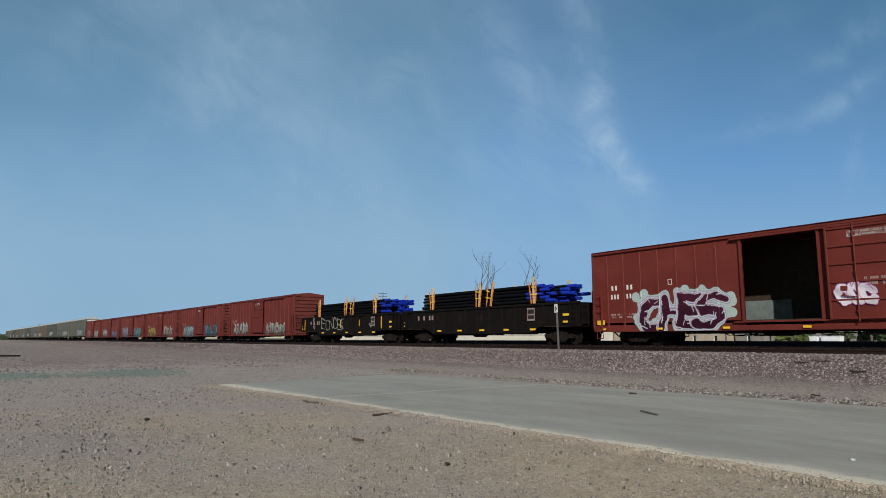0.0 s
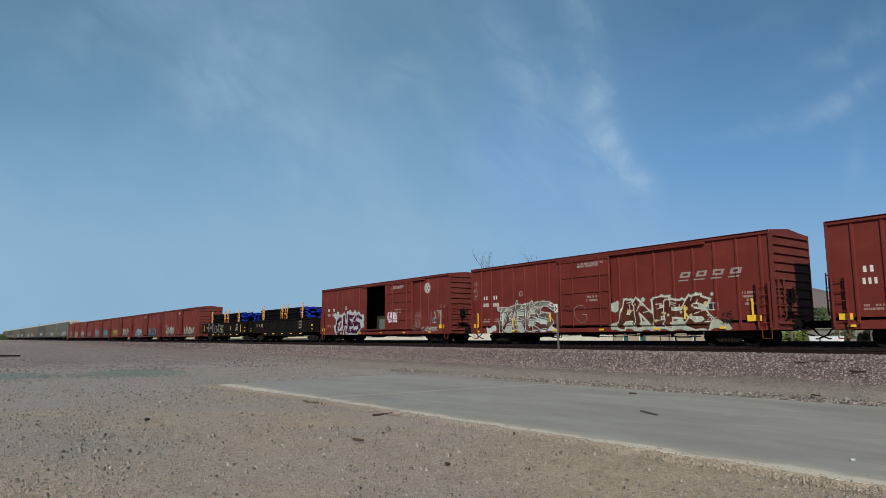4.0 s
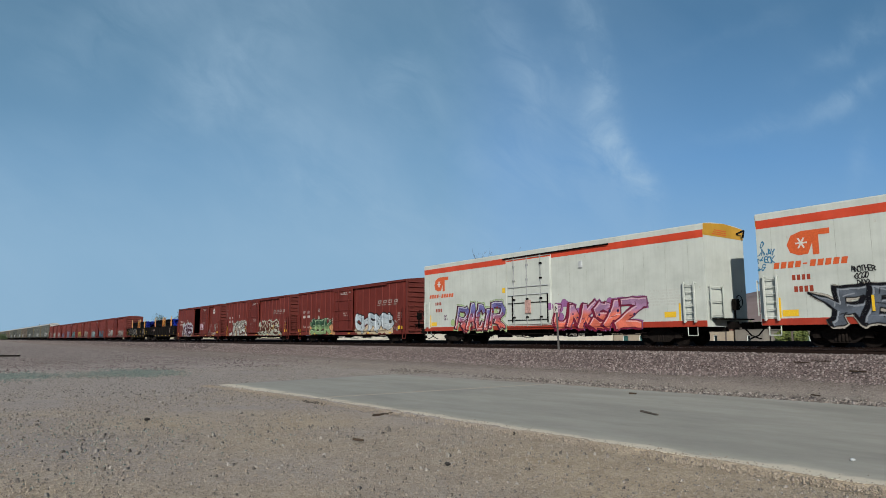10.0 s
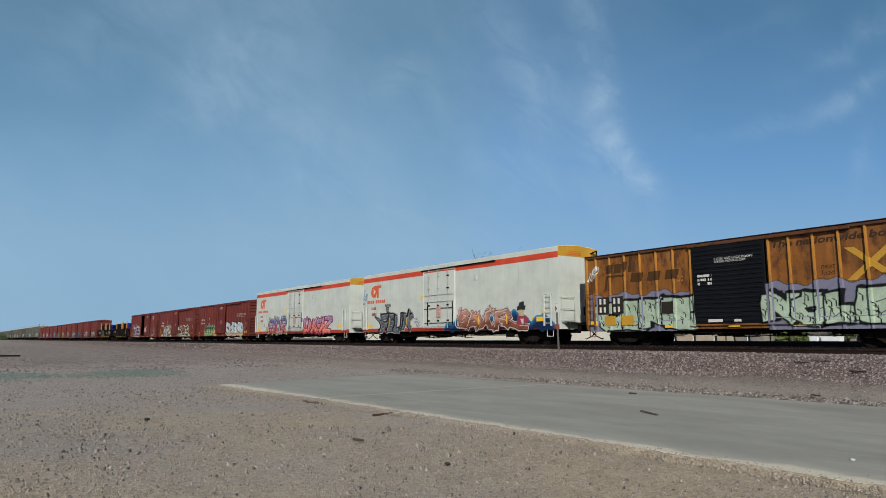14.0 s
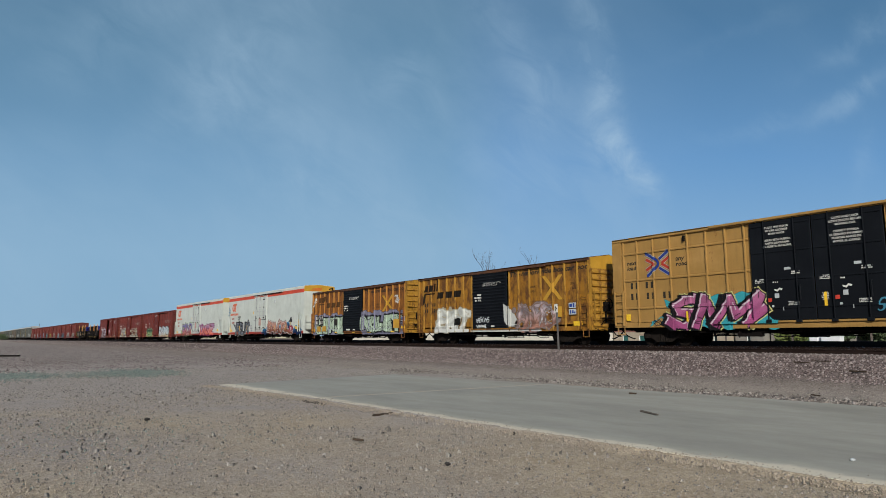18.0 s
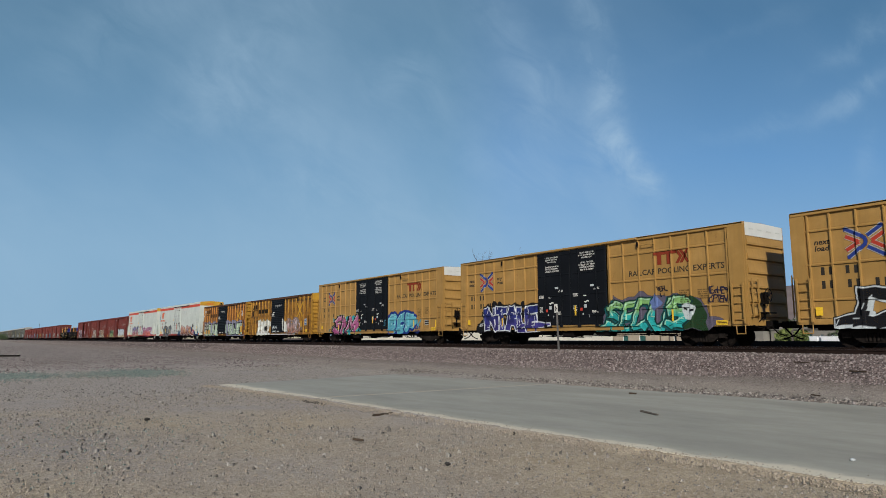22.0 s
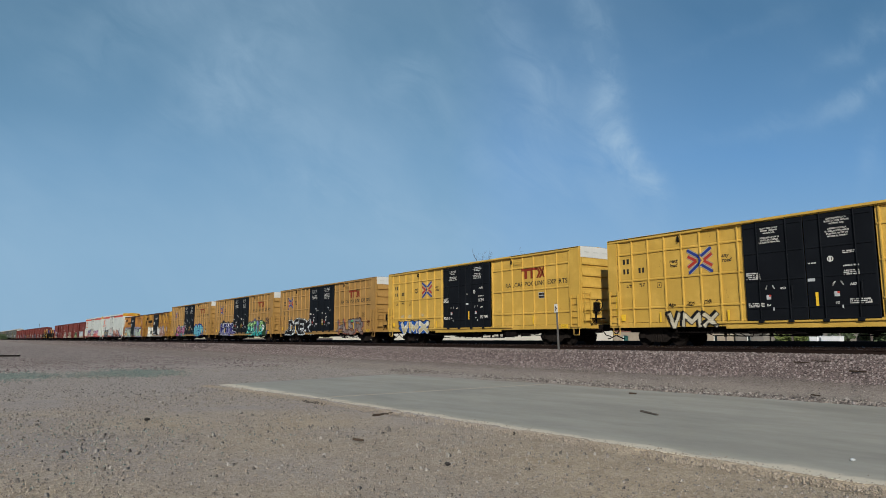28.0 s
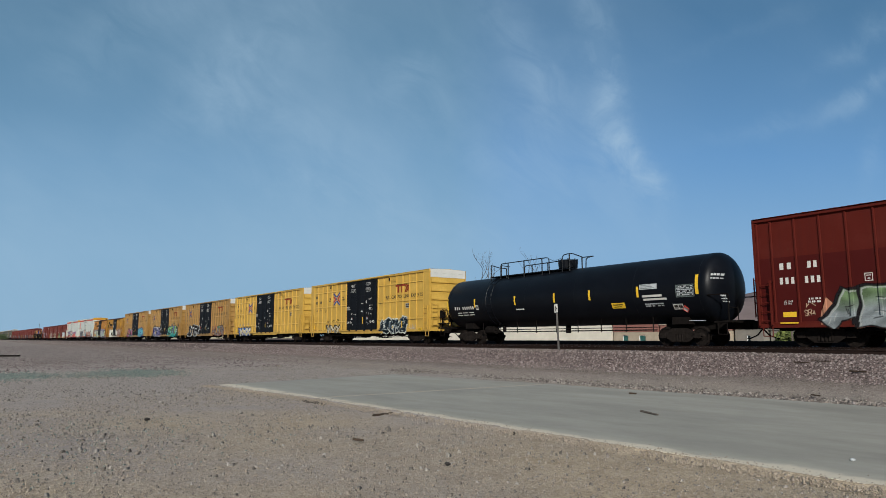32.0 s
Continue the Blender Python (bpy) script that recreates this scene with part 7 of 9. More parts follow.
def white_cars():
    flat = depth_of((), extra=[(8.45, 12.05, 1.1, 4.72, -1.61), (8.2, 16.0, 0.91, 1.02, -1.646)], sheet=-1.55)
    def wall(x, z):
        return min(flat(x, z), -1.572 if z < 1.12 else -1.557)
    lime = (0.42, 0.56, 0.26)
    car = reefer(44.4, "grubby white insulated boxcar with red stripe and pink graffiti", 8)
    piece(car, "RACTR", 3.65, 8.15, 0.86, 2.35, wall, (0.17, 0.16, 0.40), (0.66, 0.15, 0.12), (0.045, 0.010, 0.03), "graffiti letters fading from blue to salmon", 41, w=0.14, edge=0.035, widths=[1.25, 0.95, 0.85, 0.6, 1.3], lean=0.12, wave=0.04, mid=0.45, blend=0.45,
          cloud=lime, reach=0.13, bubbles=14, glow=(0.70, 0.70, 0.74), glow_w=0.02, block=(0.10, 0.012, 0.035), push=(-0.10, -0.03), shine=(0.78, 0.76, 0.82), dots=(0.26, 0.03, 0.035), dots_n=26, rise=[0, 0.1, 0, -0.25, 0.05], overlap=-0.04, flare=0.3,
          tails=[((7.5, 1.35), (8.35, 1.02), 0.18, 0.06), ((4.3, 1.3), (4.75, 0.95), 0.2, 0.2)])
    piece(car, "UNKSAZ", 12.35, 17.85, 0.84, 2.1, wall, (0.42, 0.24, 0.40), (0.80, 0.20, 0.13), (0.13, 0.012, 0.035), "graffiti letters fading from mauve to coral", 42, w=0.165, edge=0.035, widths=[1.1, 0.9, 0.8, 1.0, 0.7, 1.4], lean=0.14, wave=0.04, mid=0.62, blend=0.28,
          cloud=(0.36, 0.15, 0.36), reach=0.08, bubbles=22, block=(0.22, 0.016, 0.045), push=(-0.12, -0.04), shine=(0.82, 0.55, 0.60), dots=(0.02, 0.02, 0.10), dots_n=12, rise=[0, 0, 0.06, 0, 0.1, 0.12], overlap=0.2, flare=0.3)
    handwriting(car, ["--A-", "SH- L"], 2.2, 1.7, 0.14, (0.16, 0.05, 0.14), wall, "small dark hand-sprayed words", 46)
    car = reefer(67.8, "white insulated boxcar with grey, brown and blue graffiti", 9)
    piece(car, "RELIK", 2.85, 7.0, 0.84, 2.1, wall, (0.115, 0.135, 0.165), (0.13, 0.15, 0.185), (0.008, 0.008, 0.010), "slate grey graffiti letters with sharp black edges", 43, w=0.135, edge=0.030, widths=[1.3, 1.0, 0.8, 0.6, 1.3], lean=0.12, wave=0.05,
          block=(0.008, 0.008, 0.012), push=(-0.14, 0.06), shine=(0.36, 0.38, 0.42), cloud=(0.48, 0.44, 0.38), reach=0.11, tails=[((3.0, 1.4), (2.0, 1.86), 0.16, 0.01), ((6.5, 1.5), (6.75, 2.25), 0.16, 0.06), ((3.0, 1.0), (2.75, 0.86), 0.15, 0.1)], overlap=0.06, flare=0.32, rag=0.07)
    for tx in (3.95, 6.35):
        tape(car, -1.60, [(tx, 1.25, 0.09, 0.55)])
    sea, deep = (0.05, 0.26, 0.46), (0.010, 0.026, 0.085)
    zig = [(10.75, 0.86), (10.95, 1.15), (12.0, 1.5), (12.7, 1.95), (13.5, 1.6), (16.2, 1.7), (16.95, 2.02), (17.3, 1.8), (17.75, 1.95), (18.4, 1.7), (18.95, 1.25), (19.45, 1.5), (20.0, 1.82), (20.35, 1.45), (20.7, 1.2), (20.72, 0.86)]

    def lower(k, top):
        return [(x, max(0.8, z - top * k)) if 0.9 < z else (x, 0.8) for x, z in zig]
    plum = (0.030, 0.010, 0.012)
    piece(car, "SAVOR", 12.45, 17.1, 0.92, 2.05, wall, (0.52, 0.25, 0.19), (0.24, 0.075, 0.042), (0.045, 0.016, 0.014), "brown graffiti letters with white edges over dark blue zigzags", 45, w=0.165, edge=0.03, widths=[1.0, 1.0, 0.95, 0.9, 1.1], lean=0.15, wave=0.06,
          mid=0.42, blend=0.3, under=[(lower(1, 0.0), sea), (lower(1, 0.10), (0.02, 0.12, 0.27)), (lower(1, 0.2), (0.02, 0.05, 0.15)), (lower(1, 0.27), (0.02, 0.10, 0.22)), (lower(1, 0.31), deep), ([(12.2, 0.8), (12.4, 1.15), (17.5, 1.2), (18.8, 1.1), (18.9, 0.8)], plum)],
          glow=(0.78, 0.72, 0.68), glow_w=0.045, shine=(0.80, 0.66, 0.60), tails=[((16.6, 1.25), (18.6, 0.95), 0.16, 0.12), ((15.7, 1.9), (15.45, 2.25), 0.1, 0.02), ((12.7, 1.7), (12.55, 2.1), 0.18, 0.12)],
          over=[([(17.86, 1.95), (17.86, 2.18), (18.0, 2.22), (18.02, 2.42), (18.38, 2.42), (18.40, 2.22), (18.55, 2.18), (18.55, 1.95)], (0.03, 0.03, 0.035)), ([(18.02, 1.62), (17.98, 1.98), (18.42, 1.98), (18.40, 1.62)], (0.60, 0.48, 0.27)),
                ([(17.7, 1.15), (17.85, 1.55), (18.1, 1.66), (18.5, 1.62), (18.8, 1.4), (18.6, 1.15)], (0.36, 0.05, 0.085)), ([(18.17, 1.2), (18.1, 1.5), (18.35, 1.5), (18.32, 1.2)], (0.68, 0.66, 0.64))], overlap=0.3, flare=0.35, rag=0.08)
    bars("yellow_plate", [(19.42, 19.98, 1.25, 1.5)], "mark_yellow", car, -1.60)
    for tx in (14.35, 16.95):
        tape(car, -1.61, [(tx, 1.18, 0.09, 0.5)])
    tape(car, -1.60, [(20.0, 1.2, 0.1, 0.9)])
    handwriting(car, ["ANOTHER", " GOOD", " DAY-"], 3.36, 2.66, 0.18, (0.015, 0.015, 0.018), wall, "black hand-sprayed words", 47, w=0.016, wide=0.55)
    handwriting(car, [" O", "-A-AY", "--EOK", "-G"], 0.0, 3.85, 0.22, (0.03, 0.22, 0.42), wall, "blue hand-sprayed scrawl", 48, w=0.016, wide=0.55)
    handwriting(car, ["--V-", "-AN-E-", "  NVO-"], 7.25, 1.6, 0.17, (0.30, 0.28, 0.42), wall, "faint violet hand-sprayed scrawl", 49, w=0.010)


# ---- rusty yellow pool boxcars ----
def pool_boxcar(s, body, label, seed):
    length = 15.5
    posts = [0.08, 0.66] + [1.52 + 0.89 * k for k in range(5)] + [5.95, 9.40, 10.19] + [11.08 + 0.89 * k for k in range(5)] + [15.4]
    car = boxcar(label, s, length, 4.40, 0.74, body, posts, (6.1, 9.28, 0.98, 4.18), "yellow pool boxcars", ribs=9, post_w=0.09, end_color="post_ochre", peak=0.2, truck_in=2.1, roof="rust_roof", cap="amber" if body == "ochre" else None, post_body="post_" + body)
    d = part("sliding_door", Shape().chamfer(6.1, 9.28, -1.60, -1.54, 0.92, 4.2, 0.01), "black", car, "black corrugated sliding door")
    rib = Shape().prism([(-1.60, -0.05), (-1.63, -0.025), (-1.63, 0.025), (-1.60, 0.05)], 0, 6.2, 9.18).mesh("door_corrugation")
    rib.materials.append(M["black"])
    for k in range(17):
        part("door_corrugation", rib, "black", d, "", (0, 0, 1.05 + k * 0.186))
    door_tracks(car, 5.9, 12.4, 0.92, 4.2, body, "rust_roof")
    rng = random.Random(seed)
    words("door_notice", "CLOSE AND LOCK DOORS\nBEFORE MOVING CAR", 7.15, 3.56, 0.10, "ink_white", car, -1.632)
    bars("door_stencil", scribble(rng, 6.35, 7.0, 2.5, 3.0, 3), "ink_white", car, -1.632)
    bars("door_plate", [(6.75, 7.4, 1.0, 1.12), (7.9, 8.2, 1.0, 1.1)], "ink_white", car, -1.632)
    return car, depth_of(posts, 0.09, extra=[(6.1, 9.28, 0.92, 4.2, -1.632), (5.9, 12.4, 0.83, 0.94, -1.606)])


def big_cross(car, x, z, w, h, wall, tone=(0.55, 0.30, 0.045)):
    t = 0.2 * w
    decal("cross_emblem", [([(x, z), (x + t, z), (x + w, z + h), (x + w - t, z + h)], tone), ([(x, z + h), (x + t, z + h), (x + w, z), (x + w - t, z)], tone)], car, wall, "large painted cross emblem")


def pool_mark(car, x, wall, tone):
    """A broken-up dark mark in two rows of slanted bars with a bracket below."""
    for k, (w, h) in enumerate(((0.34, 0.42), (0.42, 0.42), (0.16, 0.5), (0.14, 0.72))):
        q = x + (0.0, 0.48, 1.04, 1.36)[k]
        decal("company_mark", [([(q, 3.45), (q + w, 3.45), (q + w + 0.1, 3.45 + h), (q + 0.1, 3.45 + h)], tone)], car, wall)
    for k in range(3):
        q = x + 1.45 + 0.95 * k
        decal("company_mark", [([(q, 2.95), (q + 0.66, 2.95), (q + 0.76, 3.36), (q + 0.1, 3.36)], tone)], car, wall)
    q = x - 0.1
    decal("company_mark", [([(q, 2.6), (q + 0.1, 2.6), (q + 0.22, 3.26), (q + 1.3, 3.26), (q + 1.3, 3.34), (q + 0.12, 3.34)], tone)], car, wall)


def pool_cars():
    car, wall = pool_boxcar(90.75, "rusty", "rust-eaten orange boxcar with mauve and mint graffiti", 14)
    mint, mauve = (0.42, 0.52, 0.40), (0.215, 0.212, 0.30)
    for a, b in ((0.15, 5.95), (9.2, 15.3)):
        graffiti(car, a, b, 0.78, 3.45, 51 + int(a), mauve, mauve, mauve, letters=0, wall=wall, under=mauve, step=0.04, label="mauve sprayed band with a wavy upper edge")
    mint2 = (0.47, 0.58, 0.45)
    piece(car, "CERE", 0.78, 6.0, 0.74, 2.12, wall, mint, mint2, (0.010, 0.011, 0.012), "mint green dripping graffiti letters with black gaps", 52, w=0.27, edge=0.05, lean=0.0, wave=0.04, block=(0.01, 0.011, 0.012), push=(0.16, 0.05), drips=70, lift=0.008,
          widths=[1.25, 0.8, 1.0, 1.1], overlap=0.22, flare=0.3, mottle=0.08, rag=0.06)
    piece(car, "NOLET", 9.2, 14.9, 0.86, 2.08, wall, mint, mint2, (0.010, 0.011, 0.012), "mint green dripping graffiti letters with black gaps", 53, w=0.235, edge=0.05, lean=0.0, wave=0.04, block=(0.01, 0.011, 0.012), push=(0.16, 0.05), drips=80, lift=0.008,
          widths=[1.0, 1.05, 0.95, 1.05, 1.1], overlap=0.12, flare=0.3, mottle=0.08, rag=0.08)
    bars("dark_patch", [(4.45, 5.1, 1.45, 1.95)], "ink_black", car, -1.56)
    bars("lot_plate", [(13.95, 14.75, 1.1, 1.75)], "amber", car, -1.565)
    bars("data_plate", [(15.0, 15.45, 1.6, 1.9)], "pale", car, -1.556, "white-edged black data plate")
    bars("data_plate_face", [(15.03, 15.2, 1.64, 1.86), (15.25, 15.42, 1.64, 1.86)], "ink_blue", car, -1.561)
    words("code_stencil", "XCF 20", 14.98, 1.36, 0.11, "ink_black", car, -1.556, bold=0.004)
    bars("yellow_plate", [(14.95, 15.45, 1.05, 1.25)], "mark_yellow", car, -1.556)
    handwriting(car, ["-S-", "-RE-"], 13.95, 3.25, 0.24, (0.66, 0.66, 0.64), wall, "white hand-sprayed scrawl", 58, w=0.030, wide=0.75)
    handwriting(car, ["---", "----"], 5.2, 2.95, 0.13, (0.50, 0.22, 0.07), wall, "small orange scrawl", 59, w=0.014)
    for x, t in ((0.80, "xx"), (1.66, "xx"), ):
        bars("number_panel", [(x - 0.06, x + 0.62, 1.5, 2.32)], "ink_black", car, -1.520)
        bars("reporting_mark", row_of_bars(x + 0.05, 1.98, 0.26, t, 0.45, 0.55), "ink_white", car, -1.525)
        bars("car_number", row_of_bars(x + 0.05, 1.58, 0.26, "xx", 0.45, 0.55), "ink_white", car, -1.525)
    pool_mark(car, 1.25, wall, (0.085, 0.042, 0.016))
    words("slogan", "The nationwide boxcar pool", 9.45, 3.82, 0.27, "ink_brown", car, SHEET, 0.2, wide=1.42, bold=0.012)
    words("slogan", "next\nload", 11.28, 2.86, 0.2, "ink_brown", car, SHEET, 0.2)
    big_cross(car, 12.1, 2.35, 1.75, 1.2, wall)
    graffiti(car, 0.22, 0.78, 3.2, 3.75, 54, WHITE, WHITE, WHITE, letters=3, stroke=0.16, edge=0.01, wall=wall, step=0.02, ragged=0.9)
    tape(car, -1.575, [(0.3, 0.95, 0.45, 0.22), (4.6, 0.8, 0.4, 0.09), (7.6, 0.8, 0.5, 0.09), (10.2, 0.8, 0.5, 0.09), (13.6, 0.8, 0.5, 0.09)])
    bars("lot_plate", [(1.2, 1.85, 0.95, 1.4), (2.2, 2.9, 0.95, 1.4)], "amber", car, -1.573)
    car, wall = pool_boxcar(107.9, "ochre", "weathered ochre boxcar with a black door and scrawled graffiti", 15)
    pool_mark(car, 0.7, wall, (0.018, 0.013, 0.009))
    words("slogan", "The nationwide boxcar pool", 9.4, 3.85, 0.27, "ink_black", car, SHEET, 0.2, wide=1.42, bold=0.012)
    words("slogan", "next\nload", 11.1, 3.1, 0.2, "ink_brown", car, SHEET, 0.2)
    words("slogan", "any\nroad", 14.1, 3.1, 0.2, "ink_brown", car, SHEET, 0.2)
    big_cross(car, 12.0, 2.35, 1.6, 1.35, wall)
    chalk = (0.60, 0.61, 0.57)
    piece(car, "ERT", 2.25, 5.6, 0.72, 2.15, wall, chalk, (0.66, 0.66, 0.62), (0.46, 0.40, 0.28), "chalky white roller-painted graffiti letters", 55, w=0.23, edge=0.03, blunt=False, widths=[1.0, 1.1, 1.0], overlap=0.15, wave=0.07, mottle=0.25, cloud=(0.44, 0.40, 0.30), reach=0.07, bubbles=8,
          over=[([(4.15, 1.1), (4.15, 1.55), (4.65, 1.55), (4.65, 1.1)], (0.01, 0.01, 0.01))])
    piece(car, "ANEO", 10.1, 12.8, 0.8, 2.1, wall, (0.34, 0.28, 0.30), (0.34, 0.17, 0.13), (0.20, 0.11, 0.08), "faded pink and grey graffiti scrawl", 56, w=0.09, edge=0.02, widths=[1, 1, 1, 1], overlap=0.5, wave=0.12, mottle=0.4, cloud=(0.26, 0.20, 0.19), reach=0.10, bubbles=6, rag=0.15)
    handwriting(car, ["-RA", "V--"], 11.6, 1.6, 0.45, (0.46, 0.44, 0.46), wall, "thin pale strokes over faded paint", 60, w=0.014, wide=0.8)
    handwriting(car, ["-RE-V-S", "--- -"], 6.45, 1.3, 0.27, (0.62, 0.66, 0.68), wall, "pale blue hand-sprayed scrawl on the black door", 57, w=0.022, wide=0.62)
    decal("white_wedge", [([(9.0, 2.35), (9.25, 2.2), (9.75, 1.75), (10.0, 1.4), (10.0, 1.0), (9.35, 1.0), (9.05, 1.35)], (0.58, 0.59, 0.56))], car, wall, "sweeping white painted patch")
    bars("number_panel", [(14.05, 14.55, 1.88, 2.16), (14.05, 14.55, 1.55, 1.83)], "pale", car, -1.556)
    bars("panel_marks", [(14.10, 14.30, 1.94, 2.10), (14.34, 14.44, 1.92, 2.12), (14.48, 14.52, 1.94, 2.08), (14.12, 14.20, 1.60, 1.78), (14.26, 14.38, 1.62, 1.76), (14.42, 14.50, 1.60, 1.70)], "ink_blue", car, -1.561)
    bars("lot_plate", [(13.15, 13.55, 1.45, 2.0)], "amber", car, -1.556)
    bars("yellow_plate", [(14.35, 14.95, 0.98, 1.2)], "mark_yellow", car, -1.556)
    bars("white_patch", [(2.0, 5.6, 0.73, 0.93), (5.8, 12.0, 0.73, 0.88)], "cap", car, -1.517)
    bars("car_number", row_of_bars(0.75, 2.45, 0.24, "xx", 0.45, 0.5) + row_of_bars(1.62, 2.45, 0.24, "xx", 0.45, 0.5) + row_of_bars(0.75, 2.05, 0.24, "xx", 0.45, 0.5) + row_of_bars(1.62, 2.05, 0.24, "xxx", 0.38, 0.4), "ink_black", car, SHEET)


# ---- tall yellow boxcars ----
TALL_POSTS = [0.60] + [1.38 + 0.89 * k for k in range(6)] + [6.66] + [11.86] + [12.70 + 0.885 * k for k in range(7)]
TALL_RAILS = (1.72, 3.02, 4.28)


def cross_logo(car, x, z, w, h, wall):
    """Red and blue crossed arrows, painted over the ribs."""
    red, blue, rim = (0.46, 0.05, 0.03), (0.025, 0.05, 0.24), (0.50, 0.47, 0.40)

    def bar(ax, az, bx, bz, t, tone):
        p, q = (x + ax * w, z + az * h), (x + bx * w, z + bz * h)
        ln = math.hypot(q[0] - p[0], q[1] - p[1])
        nx, nz = -(q[1] - p[1]) / ln * t / 2, (q[0] - p[0]) / ln * t / 2
        return ([(p[0] + nx, p[1] + nz), (q[0] + nx, q[1] + nz), (q[0] - nx, q[1] - nz), (p[0] - nx, p[1] - nz)], tone)
    reds = [(0.03, 0.71, 0.38, 0.50), (0.03, 0.27, 0.38, 0.50), (0.66, 0.51, 0.98, 0.74), (0.66, 0.49, 0.98, 0.27)]
    blues = [(0.03, 0.95, 0.40, 0.70), (0.08, 0.05, 0.40, 0.32), (0.56, 0.67, 0.95, 0.97), (0.56, 0.34, 0.95, 0.06)]
    curve = [(0.38, 0.72, 0.49, 0.62), (0.49, 0.64, 0.53, 0.50), (0.53, 0.52, 0.49, 0.38), (0.49, 0.40, 0.38, 0.30)]
    shapes = [bar(*q, 0.19, rim) for q in reds + blues] + [bar(*q, 0.14, red) for q in reds] + [bar(*q, 0.13, blue) for q in blues + curve]
    for ax, az, sx, sz in ((0.0, 0.98, 1, -1), (0.05, 0.0, 1, 1), (0.97, 1.0, -1, -1), (1.0, 0.02, -1, 1)):
        shapes.append(([(x + ax * w, z + az * h), (x + (ax + 0.10 * sx) * w, z + az * h), (x + ax * w, z + (az + 0.12 * sz) * h)], blue))
    decal("crossed_arrow_emblem", shapes, car, wall, "red and blue crossed-arrow emblem")


def tall_boxcar(s, body, label, seed, late=False):
    length = 18.80
    car = boxcar(label, s, length, 5.03, 0.84, body, TALL_POSTS, (6.88, 11.72, 1.02, 4.92), "tall yellow boxcars", ribs=6, post_w=0.085, peak=0.03, cap="cap", rails=TALL_RAILS, truck_in=2.35, door_sill=0.72, deep=0.07)
    y = -1.553
    leaves = plug_doors(car, 6.9, 11.7, 1.02, 4.9, -1.50, 2)
    door_tracks(car, 5.2, 13.6, 1.0, 4.92, body)
    part("corner_sheet", Shape().box(18.1, length - 0.03, -1.555, SHEET, 0.9, 4.9), body, car)
    part("corner_sheet", Shape().box(0.03, 0.5, -1.535, SHEET, 0.9, 4.9), body, car)
    dy = -1.577
    rng = random.Random(seed)
    words("door_notice", "CLOSE THIS DOOR\nBEFORE CLOSING\nMAIN DOOR\n\nCIERRE ESTA PUERTA\nANTES DE CERRAR\nLA PUERTA PRINCIPAL", 8.02, 4.58, 0.060 if late else 0.080, "ink_white", car, dy, align="CENTER", wide=1.0, bold=0.002, pitch=1.55)
    words("door_notice", "CLOSE AND LOCK\nBOTH DOORS BEFORE\nMOVING CAR\n\nCIERRE Y PONGA\nEL SEGURO EN AMBAS\nPUERTAS ANTES DE\nMOVER EL CARRO", 10.5, 4.62, 0.060 if late else 0.080, "ink_white", car, dy, align="CENTER", wide=1.0, bold=0.002, pitch=1.55)
    for k in range(2):
        a = 6.95 + 2.45 * k
        if late:
            a = 6.95 + 2.48 * k
            rows = [(0.06, 0.62, 2.60, 2.90, 4), (0.08, 0.72, 1.52, 1.70, 3), (0.82, 0.97, 1.54, 1.65, 2)] if k == 0 else [(1.20, 1.62, 3.32, 3.44, 2), (1.18, 1.72, 2.84, 2.92, 1), (1.18, 1.70, 2.54, 2.74, 3), (1.32, 2.02, 1.52, 1.72, 3), (0.84, 0.98, 1.54, 1.63, 2)]
            bars("door_stencil", [q for x0, x1, z0, z1, n in rows for q in scribble(rng, a + x0, a + x1, z0, z1, n, 0.022)], "ink_white", car, dy)
            for x0, s_ in ((0.80, -1), (1.14, 1)):
                bars("fan_mark", [(a + x0 - 0.02 * s_ * q - 0.025, a + x0 - 0.02 * s_ * q + 0.03, 2.22 + 0.04 * q, 2.238 + 0.04 * q) for q in range(4)], "ink_white", car, dy)
            words("inspection_mark", "ASD", a + 1.36, 2.19, 0.085, "ink_white", car, dy, 0.2, bold=0.004)
            bars("door_sticker", [(a + 0.82, a + 1.0, 1.82, 2.0), (a + 1.05, a + 1.10, 1.39, 1.51)], "pale", car, dy)
            bars("sticker_corner", [(a + 0.92, a + 1.0, 1.93, 2.0)], "ink_red", car, dy - 0.004)
            continue
        bars("door_stencil", scribble(rng, a + 0.12, a + 0.36, 1.7, 2.0, 5, 0.02) + scribble(rng, a + 1.5, a + 1.85, 2.72, 2.86, 2, 0.025) + scribble(rng, a + 0.10, a + 0.45, 2.45, 2.62, 3, 0.022) + scribble(rng, a + 1.35, a + 1.75, 1.55, 1.72, 3, 0.022) + scribble(rng, a + 0.8, a + 1.0, 2.42, 2.5, 1, 0.03), "ink_white", car, dy)
        bars("door_sticker", [(a + 0.85, a + 1.02, 1.86, 2.04), (a + 0.72, a + 0.80, 1.52, 1.60), (a + 1.14, a + 1.17, 1.38, 1.52), (a + 1.28, a + 1.52, 2.92, 3.02)], "pale", car, dy)
        bars("door_sticker", [(a + 0.58, a + 0.73, 1.72, 1.87)], "ink_red", car, dy)
        mk = [(a + 0.84, 2.22), (a + 0.96, 2.18), (a + 1.05, 2.26), (a + 1.17, 2.21), (a + 1.13, 2.15), (a + 1.05, 2.19), (a + 0.97, 2.11), (a + 0.86, 2.15)]
        polys("chalk_mark", [mk], "ink_white", car, dy)
